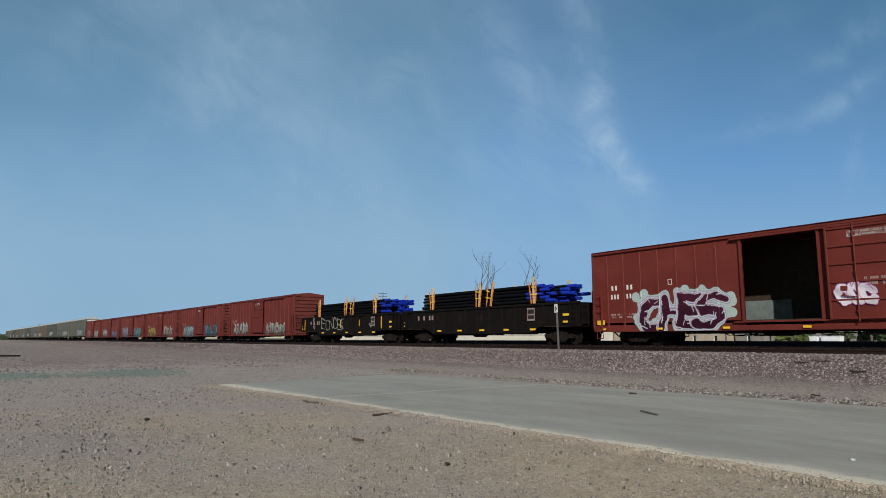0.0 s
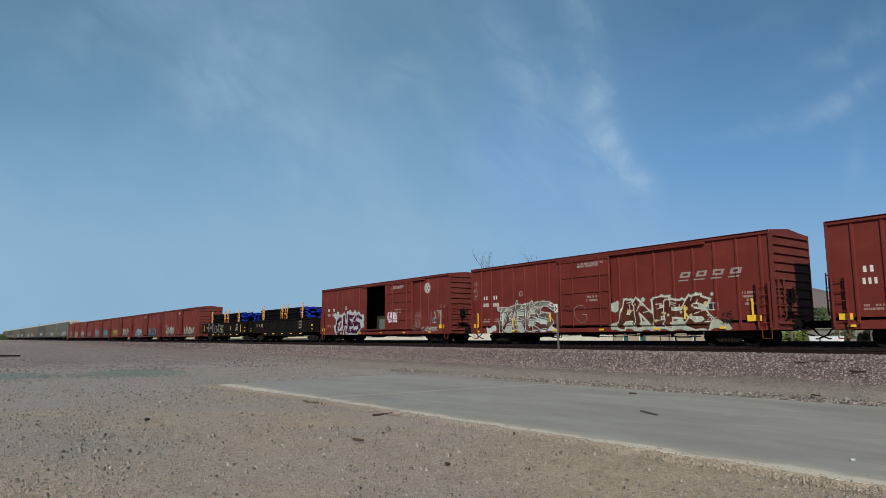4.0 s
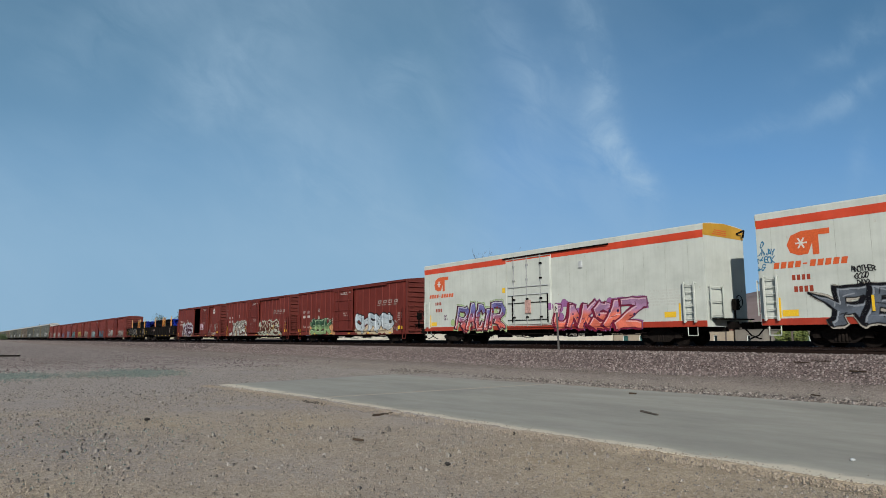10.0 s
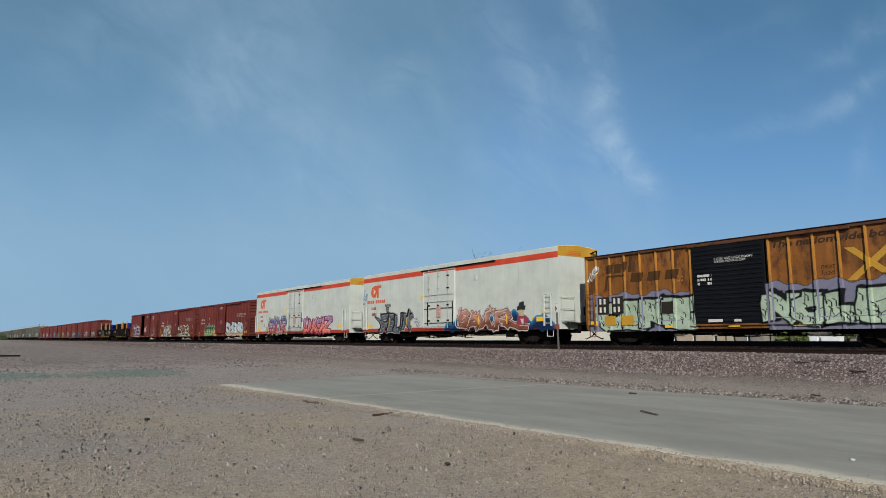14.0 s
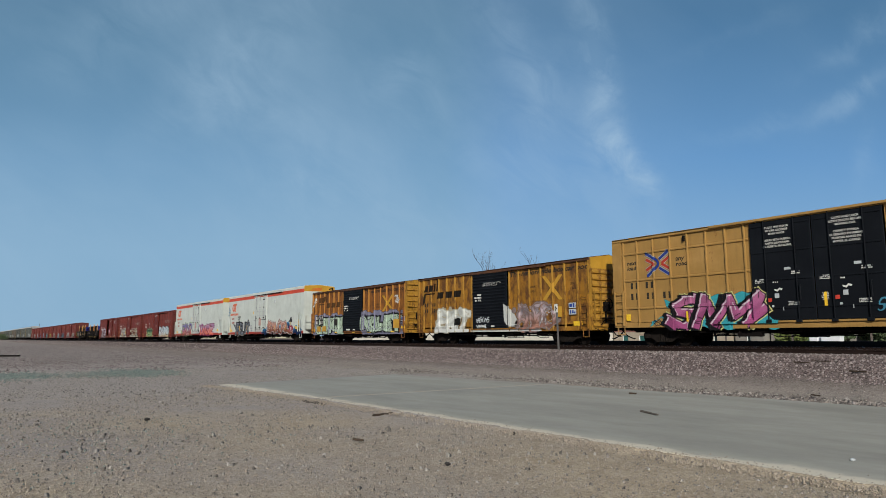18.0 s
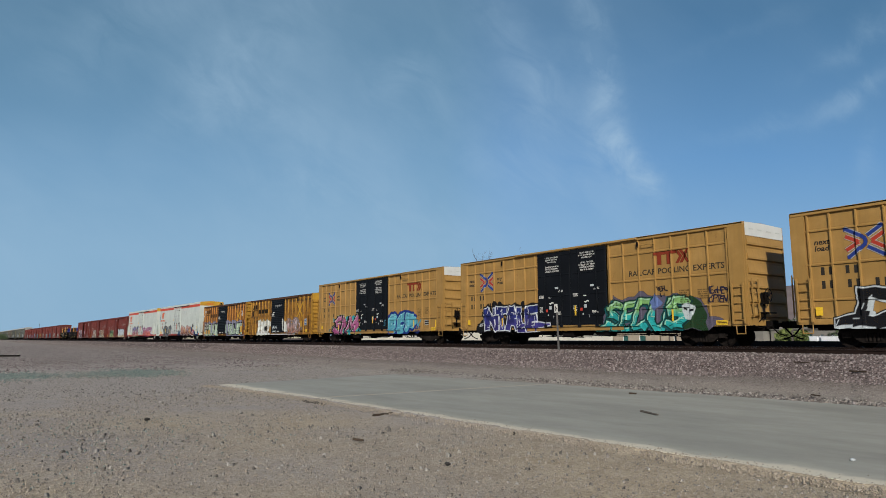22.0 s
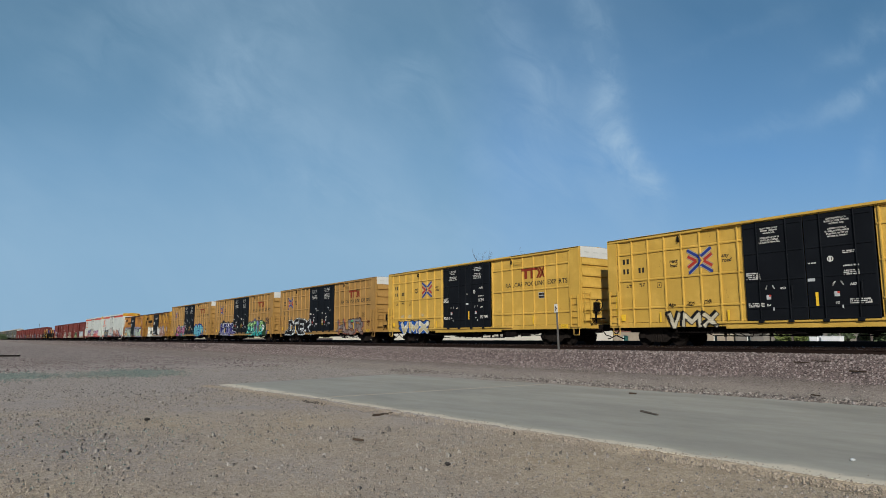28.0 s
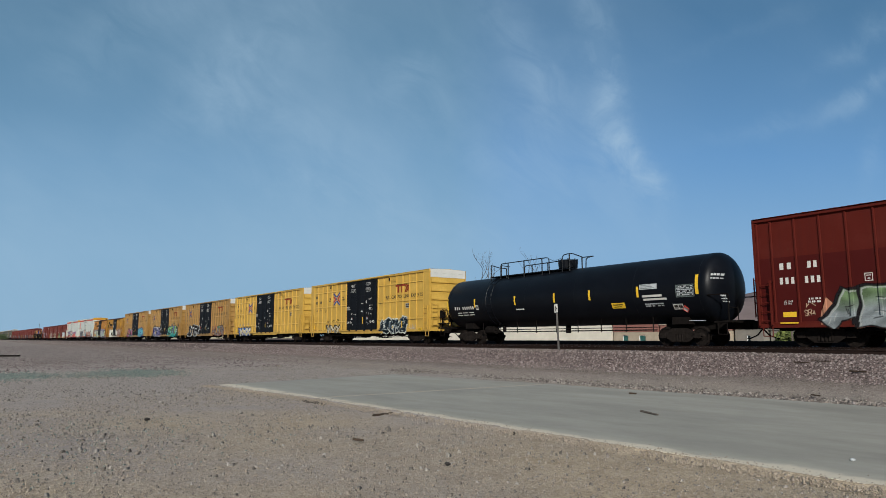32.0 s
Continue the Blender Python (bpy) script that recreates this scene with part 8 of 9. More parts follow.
    if late:
        polys("round_emblem", [[(10.2 + 0.11 * math.cos(q * math.tau / 16), 3.18 + 0.11 * math.sin(q * math.tau / 16)) for q in range(16)]], "ink_white", car, dy, "round white emblem")
        bars("emblem_letter", [(10.14, 10.17, 3.12, 3.24), (10.23, 10.26, 3.12, 3.24)], "ink_black", car, dy - 0.005)
        bars("door_sticker", [(9.36, 9.62, 2.41, 2.52)], "pale", car, dy)
        bars("door_stencil", scribble(rng, 9.4, 9.7, 3.03, 3.1, 1, 0.03), "ink_white", car, dy)
        tape(car, -1.562, [(0.43, 1.3, 0.11, 1.02), (2.84, 1.05, 0.09, 0.44)])
    tape(car, dy, [(9.6, 1.5, 0.1, 0.5)])
    wall = depth_of(TALL_POSTS, 0.085, TALL_RAILS, deep=0.07)
    if late:
        bars("reporting_mark", row_of_bars(0.17, 3.82, 0.24, "xx", 0.52, 0.42) + row_of_bars(0.83, 3.82, 0.24, "xx", 0.52, 0.42), "ink_black", car, SHEET)
        bars("car_number", [q for x in (0.2, 0.84, 1.72) for q in row_of_bars(x, 3.35, 0.24, "xx", 0.48, 0.36)], "ink_black", car, SHEET)
        cross_logo(car, 4.29, 3.08, 1.22, 1.10, wall)
        words("slogan", "next\nload", 3.40, 3.66, 0.165, "ink_black", car, SHEET, 0.2, wide=1.0, bold=0.007)
        words("slogan", "any\nroad", 5.91, 3.68, 0.165, "ink_black", car, SHEET, 0.2, wide=1.0, bold=0.007)
        bars("small_stencil", scribble(rng, 1.0, 1.3, 2.68, 2.84, 2, 0.022) + scribble(rng, 1.70, 2.05, 2.68, 2.86, 2, 0.022), "ink_brown", car, SHEET)
        bars("boxed_mark", [(2.70, 2.93, 2.60, 2.62), (2.70, 2.93, 2.82, 2.84), (2.70, 2.72, 2.62, 2.82), (2.91, 2.93, 2.62, 2.82), (2.79, 2.84, 2.68, 2.77)], "ink_brown", car, SHEET)
    else:
        bars("reporting_mark", row_of_bars(0.95, 2.62, 0.29, "xx", 0.42, 0.54) + row_of_bars(1.79, 2.62, 0.29, "xx", 0.42, 0.54), "ink_black", car, SHEET)
        bars("car_number", [q for k in range(3) for q in row_of_bars(0.95 + 0.88 * k, 2.12, 0.29, "xx", 0.42, 0.54)], "ink_black", car, SHEET)
        cross_logo(car, 1.82, 3.12, 1.32, 1.15, wall)
        words("slogan", "next\nload", 0.77, 3.75, 0.2, "ink_black", car, SHEET, 0.2, wide=1.1, bold=0.008)
        words("slogan", "any\nroad", 3.42, 3.75, 0.2, "ink_black", car, SHEET, 0.2, wide=1.1, bold=0.008)
    words("slogan", "RAILCAR POOLING EXPERTS", 12.98, 3.23, 0.26, "ink_black", car, SHEET, wide=1.06, bold=0.006)
    mk = (0.26, 0.04, 0.02)
    gate = [([(14.42, 4.08), (15.62, 4.08), (15.62, 4.22), (14.42, 4.22)], mk), ([(14.60, 3.63), (14.82, 3.63), (14.82, 4.09), (14.60, 4.09)], mk), ([(15.10, 3.63), (15.32, 3.63), (15.32, 4.09), (15.10, 4.09)], mk)]
    decal("company_mark", gate, car, wall, "maroon gate-like company mark")
    for q in (0.0, 0.2):
        decal("company_mark", [([(15.52 + q, 4.22), (15.68 + q, 4.22), (15.90 + q, 3.93), (15.70 + q, 3.63), (15.54 + q, 3.63), (15.74 + q, 3.93)], mk)], car, wall, "maroon chevron")
    decal("company_mark", [([(16.02, 3.98), (16.12, 3.86), (16.28, 3.63), (16.12, 3.63), (15.98, 3.84)], mk), ([(16.02, 3.90), (16.10, 4.0), (16.28, 4.22), (16.12, 4.22), (15.98, 4.05)], mk)], car, wall, "maroon chevron tail")
    not late and bars("small_stencil", scribble(rng, 15.66, 16.14, 1.74, 2.44, 7, 0.022) + scribble(rng, 16.56, 17.08, 1.97, 2.42, 5, 0.022), "ink_tan", car, SHEET - 0.003)
    if s < 140 or late:
        px, pz = (16.54, 1.25) if not late else (15.7, 2.5)
        bars("data_plate", [(px, px + 0.56, pz, pz + 0.33)], "pale", car, SHEET, "white-edged black data plate")
        bars("data_plate_face", [(px + 0.03, px + 0.26, pz + 0.17, pz + 0.30), (px + 0.29, px + 0.53, pz + 0.17, pz + 0.30), (px + 0.03, px + 0.53, pz + 0.03, pz + 0.14)], "ink_black", car, SHEET - 0.005)
    if s < 140:
        bars("yellow_plate", [(17.78, 17.98, 1.08, 1.58)], "mark_yellow", car, SHEET)
    bars("yellow_plate", [(0.70, 0.95, 1.15, 1.45), (17.40, 17.90, 0.88, 1.07)], "mark_yellow", car, -1.552)
    bars("plate_line", [(17.44, 17.86, 0.96, 0.985), (17.44, 17.86, 0.915, 0.93), (17.44, 17.86, 1.02, 1.04)], "ink_brown", car, -1.557)
    tape(car, -1.562, [(3.9 if not late else 6.1, 1.05, 0.09, 0.44), (15.3, 1.1, 0.09, 0.5)])
    part("hand_hold", Shape().tube([(13.75, -1.5, 4.62), (13.9, -1.66, 4.62), (14.5, -1.66, 4.62), (14.5, -1.5, 4.62)], 0.02, 6), body, car)
    part("door_stop", Shape().chamfer(3.9, 3.98, -1.60, -1.5, 4.55, 4.8, 0.02), "under", car)
    part("door_stop", Shape().chamfer(13.55, 13.63, -1.60, -1.5, 4.55, 4.8, 0.02), "under", car)
    for k in range(4):
        part("end_stencil", Shape().box(length + 0.038, length + 0.042, -1.2 + 0.7 * k, -0.85 + 0.7 * k, 4.74, 4.79), "ink_faint", car)
    return car, depth_of(TALL_POSTS, 0.085, TALL_RAILS, extra=[(6.9, 11.7, 1.0, 4.9, -1.577), (5.2, 13.6, 0.91, 1.02, -1.606), (18.1, 18.77, 0.9, 4.9, -1.556)], deep=0.07)


def tall_cars():
    aqua, ink = (0.05, 0.36, 0.42), (0.010, 0.010, 0.012)
    car, wall = tall_boxcar(124.9, "tan", "faded tan-yellow tall boxcar with pink and turquoise graffiti", 16)
    piece(car, "SNM", 3.15, 7.0, 0.72, 2.2, wall, (0.42, 0.13, 0.26), (0.38, 0.085, 0.22), ink, "pink graffiti letters with black drop shadows over turquoise", 61, w=0.17, edge=0.035, widths=[1.35, 0.95, 1.5], lean=0.28, wave=0.04, glow=(0.66, 0.62, 0.26), glow_w=0.045,
          block=ink, push=(-0.16, -0.02), shine=(0.72, 0.62, 0.68), under=[([(2.0, 0.85), (2.1, 1.15), (2.6, 1.2), (2.9, 0.75), (7.9, 0.75), (7.95, 1.05), (7.5, 1.3), (7.0, 1.4), (6.95, 2.15), (4.7, 2.1), (3.3, 2.0), (2.7, 1.95), (2.8, 1.7), (3.2, 1.6), (2.9, 1.2), (2.5, 1.25)], aqua)],
          tails=[((6.65, 0.9), (7.35, 1.5), 0.17, 0.19), ((3.5, 0.95), (2.85, 1.35), 0.17, 0.03)], overlap=0.22, flare=0.3)
    handwriting(car, ["T"], 6.6, 1.75, 0.4, (0.02, 0.03, 0.04), wall, "small ringed black tag", 75, w=0.022)
    handwriting(car, ["RS-"], 2.15, 0.88, 0.25, (0.02, 0.04, 0.06), wall, "small dark tag", 76, w=0.016)
    navy = (0.012, 0.035, 0.20)
    piece(car, "OCP", 11.95, 15.4, 0.74, 2.08, wall, (0.13, 0.42, 0.50), (0.10, 0.36, 0.46), navy, "round turquoise graffiti letters outlined in navy", 62, w=0.30, edge=0.10, blunt=False, wave=0.06, overlap=0.2, lean=0.05, mottle=0.12, shine=(0.30, 0.56, 0.62), flare=0.15,
          glow=(0.03, 0.06, 0.26), glow_w=0.03, dots=(0.30, 0.55, 0.60), dots_n=8)
    handwriting(car, ["V"], 15.5, 1.05, 0.5, (0.10, 0.34, 0.44), wall, "turquoise tag", 63, w=0.06, wide=0.8)
    handwriting(car, ["-R-S", "CAR-"], 15.35, 0.98, 0.2, navy, wall, "navy hand-sprayed scrawl", 77, w=0.016, wide=0.72)
    handwriting(car, ["S", "8"], 11.35, 1.3, 0.36, (0.06, 0.22, 0.32), wall, "teal scrawl on the door's edge", 78, w=0.03, wide=0.5)
    car, wall = tall_boxcar(145.62, "tan", "faded tan-yellow tall boxcar with blue and green graffiti", 17)
    piece(car, "NTALE", 2.4, 6.85, 0.74, 2.16, wall, (0.022, 0.030, 0.15), (0.050, 0.042, 0.20), (0.74, 0.76, 0.80), "indigo and violet block graffiti letters outlined in white over black", 64, w=0.215, edge=0.036, widths=[1.1, 1.0, 1.1, 0.85, 1.0], lean=-0.03, wave=0.03, mid=0.5, blend=0.4,
          cloud=ink, reach=0.15, bubbles=16, overlap=0.2, flare=0.25, mottle=0.25, tails=[((6.6, 1.0), (7.75, 1.1), 0.17, 0.05)], dots=(0.03, 0.03, 0.10), dots_n=10,
          under=[([(1.5, 0.72), (1.5, 1.2), (2.0, 1.5), (2.5, 1.3), (2.5, 0.72)], ink), ([(6.8, 0.72), (6.8, 1.3), (7.6, 1.35), (8.0, 0.95), (7.9, 0.72)], ink)])
    handwriting(car, ["NOT"], 1.75, 1.05, 0.17, (0.6, 0.6, 0.6), lambda x, z: wall(x, z) - 0.006, "small white hand-sprayed word", 79, w=0.014)
    smoke = (0.12, 0.105, 0.15)
    piece(car, "SEDUS", 11.75, 15.95, 0.74, 2.15, wall, (0.24, 0.46, 0.16), (0.03, 0.40, 0.39), (0.008, 0.035, 0.030), "green to turquoise graffiti letters over a smoky violet cloud", 66, w=0.155, edge=0.05, widths=[1.0, 0.85, 1.0, 1.0, 1.05], lean=0.14, wave=0.07, mid=0.58, blend=0.22, block=(0.01, 0.10, 0.11), push=(-0.06, -0.06),
          shine=(0.45, 0.70, 0.50), cuts=16, under=[([(11.2, 0.72), (11.5, 1.2), (11.75, 1.9), (12.0, 2.35), (12.6, 2.2), (13.4, 2.4), (14.2, 2.3), (15.0, 2.3), (15.8, 2.1), (16.6, 2.1), (17.0, 1.8), (17.1, 1.25), (17.7, 1.1), (17.9, 0.9), (17.0, 0.72)], smoke),
                 ([(15.6, 0.74), (15.6, 1.9), (16.2, 2.15), (16.8, 1.9), (17.0, 1.4), (16.95, 0.74)], (0.022, 0.055, 0.022))],
          tails=[((11.9, 0.95), (11.05, 0.75), 0.12, 0.03), ((15.4, 1.6), (15.9, 1.2), 0.14, 0.05)], over=[([(14.33, 1.6), (14.05, 1.95), (14.35, 2.4), (14.75, 1.95)], (0.14, 0.20, 0.42)), ([(15.78, 1.45), (15.8, 1.75), (16.1, 1.85), (16.42, 1.75), (16.42, 1.4), (16.25, 1.12), (15.98, 1.12)], (0.60, 0.66, 0.66)),
                ([(15.85, 1.5), (15.9, 1.62), (16.08, 1.56), (16.05, 1.48)], ink), ([(16.18, 1.48), (16.16, 1.58), (16.36, 1.64), (16.36, 1.52)], ink)], overlap=0.22, flare=0.35, rag=0.08)
    handwriting(car, ["E-HE-", "OPTEN"], 17.12, 2.2, 0.26, (0.02, 0.02, 0.05), lambda x, z: wall(x, z) - 0.006, "dark hand-sprayed words on violet", 67, w=0.024, wide=0.55)
    handwriting(car, ["-ERL", " --"], 14.5, 2.45, 0.2, (0.02, 0.02, 0.03), lambda x, z: wall(x, z) - 0.006, "small black hand-sprayed word", 80, w=0.02, wide=0.6)
    car, wall = tall_boxcar(166.3, "tan", "faded tan-yellow tall boxcar with black and white graffiti", 18)
    piece(car, "DREK", 2.1, 7.0, 0.74, 2.12, wall, ink, (0.012, 0.012, 0.015), (0.64, 0.68, 0.70), "black graffiti letters with white outlines and blocks", 68, w=0.175, edge=0.030, widths=[1.15, 1.1, 1.0, 1.2], lean=0.15, wave=0.06, block=(0.60, 0.65, 0.67), push=(0.13, -0.06), glow=ink, glow_w=0.04,
          overlap=0.08, flare=0.4, mottle=0.0, tails=[((2.3, 1.0), (1.45, 0.95), 0.2, 0.14), ((6.6, 1.1), (7.7, 0.74), 0.16, 0.08)], rag=0.09)
    piece(car, "HUSR", 12.55, 16.45, 0.72, 1.92, wall, (0.20, 0.18, 0.18), (0.24, 0.18, 0.16), (0.018, 0.013, 0.013), "faded grey graffiti letters with salmon and black edges", 69, w=0.14, edge=0.032, lean=-0.05, wave=0.05, block=(0.36, 0.13, 0.085), push=(0.12, -0.04), overlap=0.25, mottle=0.2, flare=0.3,
          tails=[((16.0, 1.1), (16.7, 0.85), 0.16, 0.12)], over=[([(14.85, 1.72), (14.85, 1.86), (15.1, 1.86), (15.1, 1.72)], (0.05, 0.45, 0.12))])
    handwriting(car, ["-AKE", " -G"], 17.35, 1.55, 0.17, (0.12, 0.02, 0.015), wall, "small maroon scrawl", 81, w=0.014)
    car, wall = tall_boxcar(187.0, "yellow", "bright yellow tall boxcar with small white and blue graffiti", 19, late=True)
    blue = (0.015, 0.09, 0.36)
    piece(car, "VMX", 1.62, 5.2, 0.72, 1.5, wall, (0.62, 0.58, 0.44), (0.50, 0.42, 0.22), (0.72, 0.74, 0.76), "tan graffiti letters edged in white over deep blue", 71, w=0.125, edge=0.022, widths=[0.95, 1.0, 1.05], lean=0.0, wave=0.01, glow=(0.012, 0.014, 0.03), glow_w=0.035,
          block=blue, push=(-0.15, 0.0), overlap=-0.13, flare=0.1, mottle=0.05, cuts=0, under=[([(1.42, 1.0), (1.38, 1.58), (2.0, 1.5), (2.9, 1.58), (5.3, 1.56), (5.1, 1.2), (5.32, 0.7), (3.1, 0.7), (2.9, 0.85), (1.9, 0.8)], (0.012, 0.016, 0.035)),
                 ([(1.47, 1.02), (1.45, 1.50), (2.0, 1.44), (2.9, 1.52), (5.2, 1.50), (5.0, 1.2), (5.2, 0.74), (3.2, 0.74), (3.0, 0.9), (2.0, 0.85)], blue)])
    handwriting(car, ["MHC"], 1.68, 1.80, 0.15, (0.62, 0.58, 0.45), wall, "faint white hand-sprayed letters", 82, w=0.014)
    handwriting(car, ["2021"], 2.6, 1.81, 0.15, (0.62, 0.58, 0.45), wall, "faint white hand-sprayed letters", 83, w=0.014)
    handwriting(car, ["DYA"], 4.18, 1.85, 0.17, (0.62, 0.58, 0.45), wall, "faint white hand-sprayed letters", 84, w=0.014)
    car, wall = tall_boxcar(207.65, "yellow", "bright yellow tall boxcar with white and black graffiti", 20, late=True)
    piece(car, "VMX", 3.2, 5.68, 0.80, 1.45, wall, (0.60, 0.54, 0.40), (0.64, 0.58, 0.44), ink, "small cream graffiti letters with black drop shadows", 72, w=0.078, edge=0.022, widths=[0.72, 1.05, 0.8], lean=0.0, wave=0.01, block=ink, push=(-0.09, 0.05), overlap=-0.16, flare=0.12, mottle=0.05, cuts=0, rag=0.05)
    handwriting(car, ["MHC-"], 3.22, 1.71, 0.14, ink, wall, "small black hand-sprayed letters", 85, w=0.014)
    handwriting(car, ["2021"], 4.2, 1.74, 0.15, ink, wall, "small black hand-sprayed letters", 86, w=0.014)
    handwriting(car, ["DYA"], 4.98, 1.78, 0.16, ink, wall, "small black hand-sprayed letters", 87, w=0.014)
    piece(car, "KSOKS", 12.35, 15.8, 0.72, 1.75, wall, (0.010, 0.022, 0.032), (0.010, 0.018, 0.026), (0.60, 0.64, 0.60), "black blob graffiti letters with pale outlines", 73, w=0.165, edge=0.025, cuts=9, blunt=False, wave=0.10, overlap=0.3, glow=(0.66, 0.66, 0.56), glow_w=0.04, shine=(0.10, 0.13, 0.16), lean=0.1, rag=0.08, flare=0.5, mottle=0.1)
    handwriting(car, ["R-N-V", ], 16.2, 0.98, 0.3, (0.62, 0.58, 0.48), wall, "faint white scrawl", 74, w=0.012, wide=0.5)


def maroon_car():
    length = 18.7
    posts = [0.12] + [0.68 + 0.91 * k for k in range(8)] + [12.2 + 0.92 * k for k in range(7)]
    car = boxcar("maroon tall boxcar, darker below, with grey-green graffiti", 249.12, length, 5.02, 0.74, "red_faded", posts, (7.3, 11.6, 1.02, 4.8), "maroon boxcars", ribs=8, post_w=0.09, peak=0.12, deep=0.045)
    plug_doors(car, 7.3, 11.6, 1.02, 4.8, -1.50, 2, "red_dark")
    bays = sorted(q for q in posts if q < 7.3), sorted(q for q in posts if q > 11.6)
    for side in bays:
        for q0, q1 in zip(side, side[1:]):
            part("dark_panel", Shape().box(q0 + 0.05, q1 - 0.05, SHEET - 0.004, SHEET, 0.95, 3.42), "red_dark", car, "patch of darker maroon paint")
    y = SHEET - 0.004
    bars("reporting_mark", row_of_bars(0.94, 2.94, 0.25, "xx", 0.6, 0.55) + row_of_bars(1.98, 2.94, 0.25, "xx", 0.5, 0.35), "ink_white", car, y)
    bars("car_number", row_of_bars(0.92, 2.38, 0.25, "xxx", 0.46, 0.40) + row_of_bars(1.86, 2.38, 0.25, "xxx", 0.46, 0.40), "ink_white", car, y)
    rng = random.Random(31)
    bars("weight_stencil", scribble(rng, 1.92, 2.36, 1.60, 1.82, 2, 0.04), "ink_white", car, y)
    words("weight_words", "LD LMT\nLT WT", 1.02, 1.68, 0.075, "ink_white", car, y)
    bars("yellow_plate", [(0.96, 1.46, 1.13, 1.32)], "mark_yellow", car, y)
    bars("boxed_mark", [(3.88, 4.14, 2.31, 2.335), (3.88, 4.14, 2.565, 2.59), (3.88, 3.905, 2.335, 2.565), (4.115, 4.14, 2.335, 2.565), (3.97, 4.05, 2.38, 2.42), (3.94, 4.08, 2.49, 2.52)], "ink_white", car, y)
    tape(car, -1.555, [(0.88, 0.88, 0.68, 0.05)])
    wall = depth_of(posts, 0.09, deep=0.045)
    piece(car, "ABRE", 2.75, 7.0, 0.76, 2.08, wall, (0.16, 0.24, 0.12), (0.24, 0.27, 0.28), (0.014, 0.012, 0.014), "grey-green graffiti letters with black outlines beside peach strokes", 81, w=0.21, edge=0.04, lean=0.1, wave=0.06, mid=0.6, blend=0.4, cloud=(0.55, 0.27, 0.18), reach=0.05, bubbles=0, mottle=0.3,
          block=(0.014, 0.012, 0.014), push=(-0.06, 0.04), shine=(0.44, 0.46, 0.44), overlap=0.2, flare=0.3, under=[([(2.35, 0.8), (2.3, 1.3), (2.55, 1.75), (2.8, 1.6), (2.75, 0.8)], (0.52, 0.24, 0.15))])
    handwriting(car, ["-8-", "SR-"], 1.75, 1.45, 0.2, (0.50, 0.34, 0.24), wall, "small pale tangle of spray paint", 88, w=0.014)


# ---- gondolas with pipe ----
def gondola(s, label, seed):
    length = 16.75
    car = thing("gondola", label, "freight car", "gondolas loaded with pipe")
    train.append((car, s))
    top, sill = 2.18, 0.72
    fish = [(0.05, top), (length - 0.05, top), (length - 0.05, 1.0), (length - 2.9, 1.0), (length - 3.7, 0.62), (3.7, 0.62), (2.9, 1.0), (0.05, 1.0)]
    for y in (-1.48, 1.44):
        part("side_wall", Shape().prism(fish, 1, y, y + 0.05), "gon", car)
    part("top_chord", Shape().chamfer(0, length, -1.57, -1.43, top - 0.08, top + 0.06, 0.02), "gon", car)
    part("top_chord", Shape().chamfer(0, length, 1.43, 1.57, top - 0.08, top + 0.06, 0.02), "gon", car)
    post = Shape().post(-0.07, 0.07, -1.475, -1.56, 1.02, top - 0.06).mesh("side_post")
    post.materials.append(M["gon"])
    long_post = Shape().post(-0.07, 0.07, -1.475, -1.56, 0.66, top - 0.06).mesh("side_post")
    long_post.materials.append(M["gon"])
    for k in range(15):
        x = 0.35 + k * (length - 0.7) / 14
        part("side_post", long_post if 3.7 < x < length - 3.7 else post, "gon", car, "", (x, 0, 0))
    for x, sg in ((0.05, -1), (length - 0.05, 1)):
        g = Shape().box(*sorted((x, x - sg * 0.06)), -1.45, 1.45, 1.0, top)
        for k in range(4):
            g.box(*sorted((x, x + sg * 0.06)), -1.4, 1.4, 1.1 + 0.27 * k, 1.2 + 0.27 * k)
        part("end_wall", g, "gon", car)
        end_ladder(car, x, sg, -1.4, -1.0, 1.1, 2.0, "gon", 3)
    part("floor", Shape().box(0.1, length - 0.1, -1.44, 1.44, 0.95, 1.03), "inside", car)
    underframe(car, length, 0.95)
    couplers(car, length, 0.25)
    for x in (1.95, length - 1.95):
        truck(car, x)
    ladder(car, length - 0.62, length - 0.2, 0.95, 2.1, -1.5, "gon", 4)
    ladder(car, 0.2, 0.62, 0.95, 2.1, -1.5, "gon", 4)
    brake_gear(car, length + 0.05, 1, 0.4, 1.8)
    tape(car, -1.565, [(0.1, 1.35, 0.28, 0.1), (0.1, 1.15, 0.28, 0.1)] + [(4.3 + 2.2 * k, 0.78, 0.45, 0.1) for k in range(5)] + [(15.6, 1.5, 0.5, 0.12), (15.6, 1.15, 0.35, 0.1)], "reflector")
    rng = random.Random(seed)
    bars("reporting_mark", row_of_bars(2.0, 1.55, 0.3, "x.x.xx", 0.6, 0.5), "ink_dim", car, -1.563)
    bars("data_plate", [(12.9, 13.5, 1.3, 2.0)], "ink_dim", car, -1.563)
    bars("data_plate_face", [(12.95, 13.45, 1.4, 1.6), (12.95, 13.45, 1.68, 1.92)], "ink_black", car, -1.568)
    return car


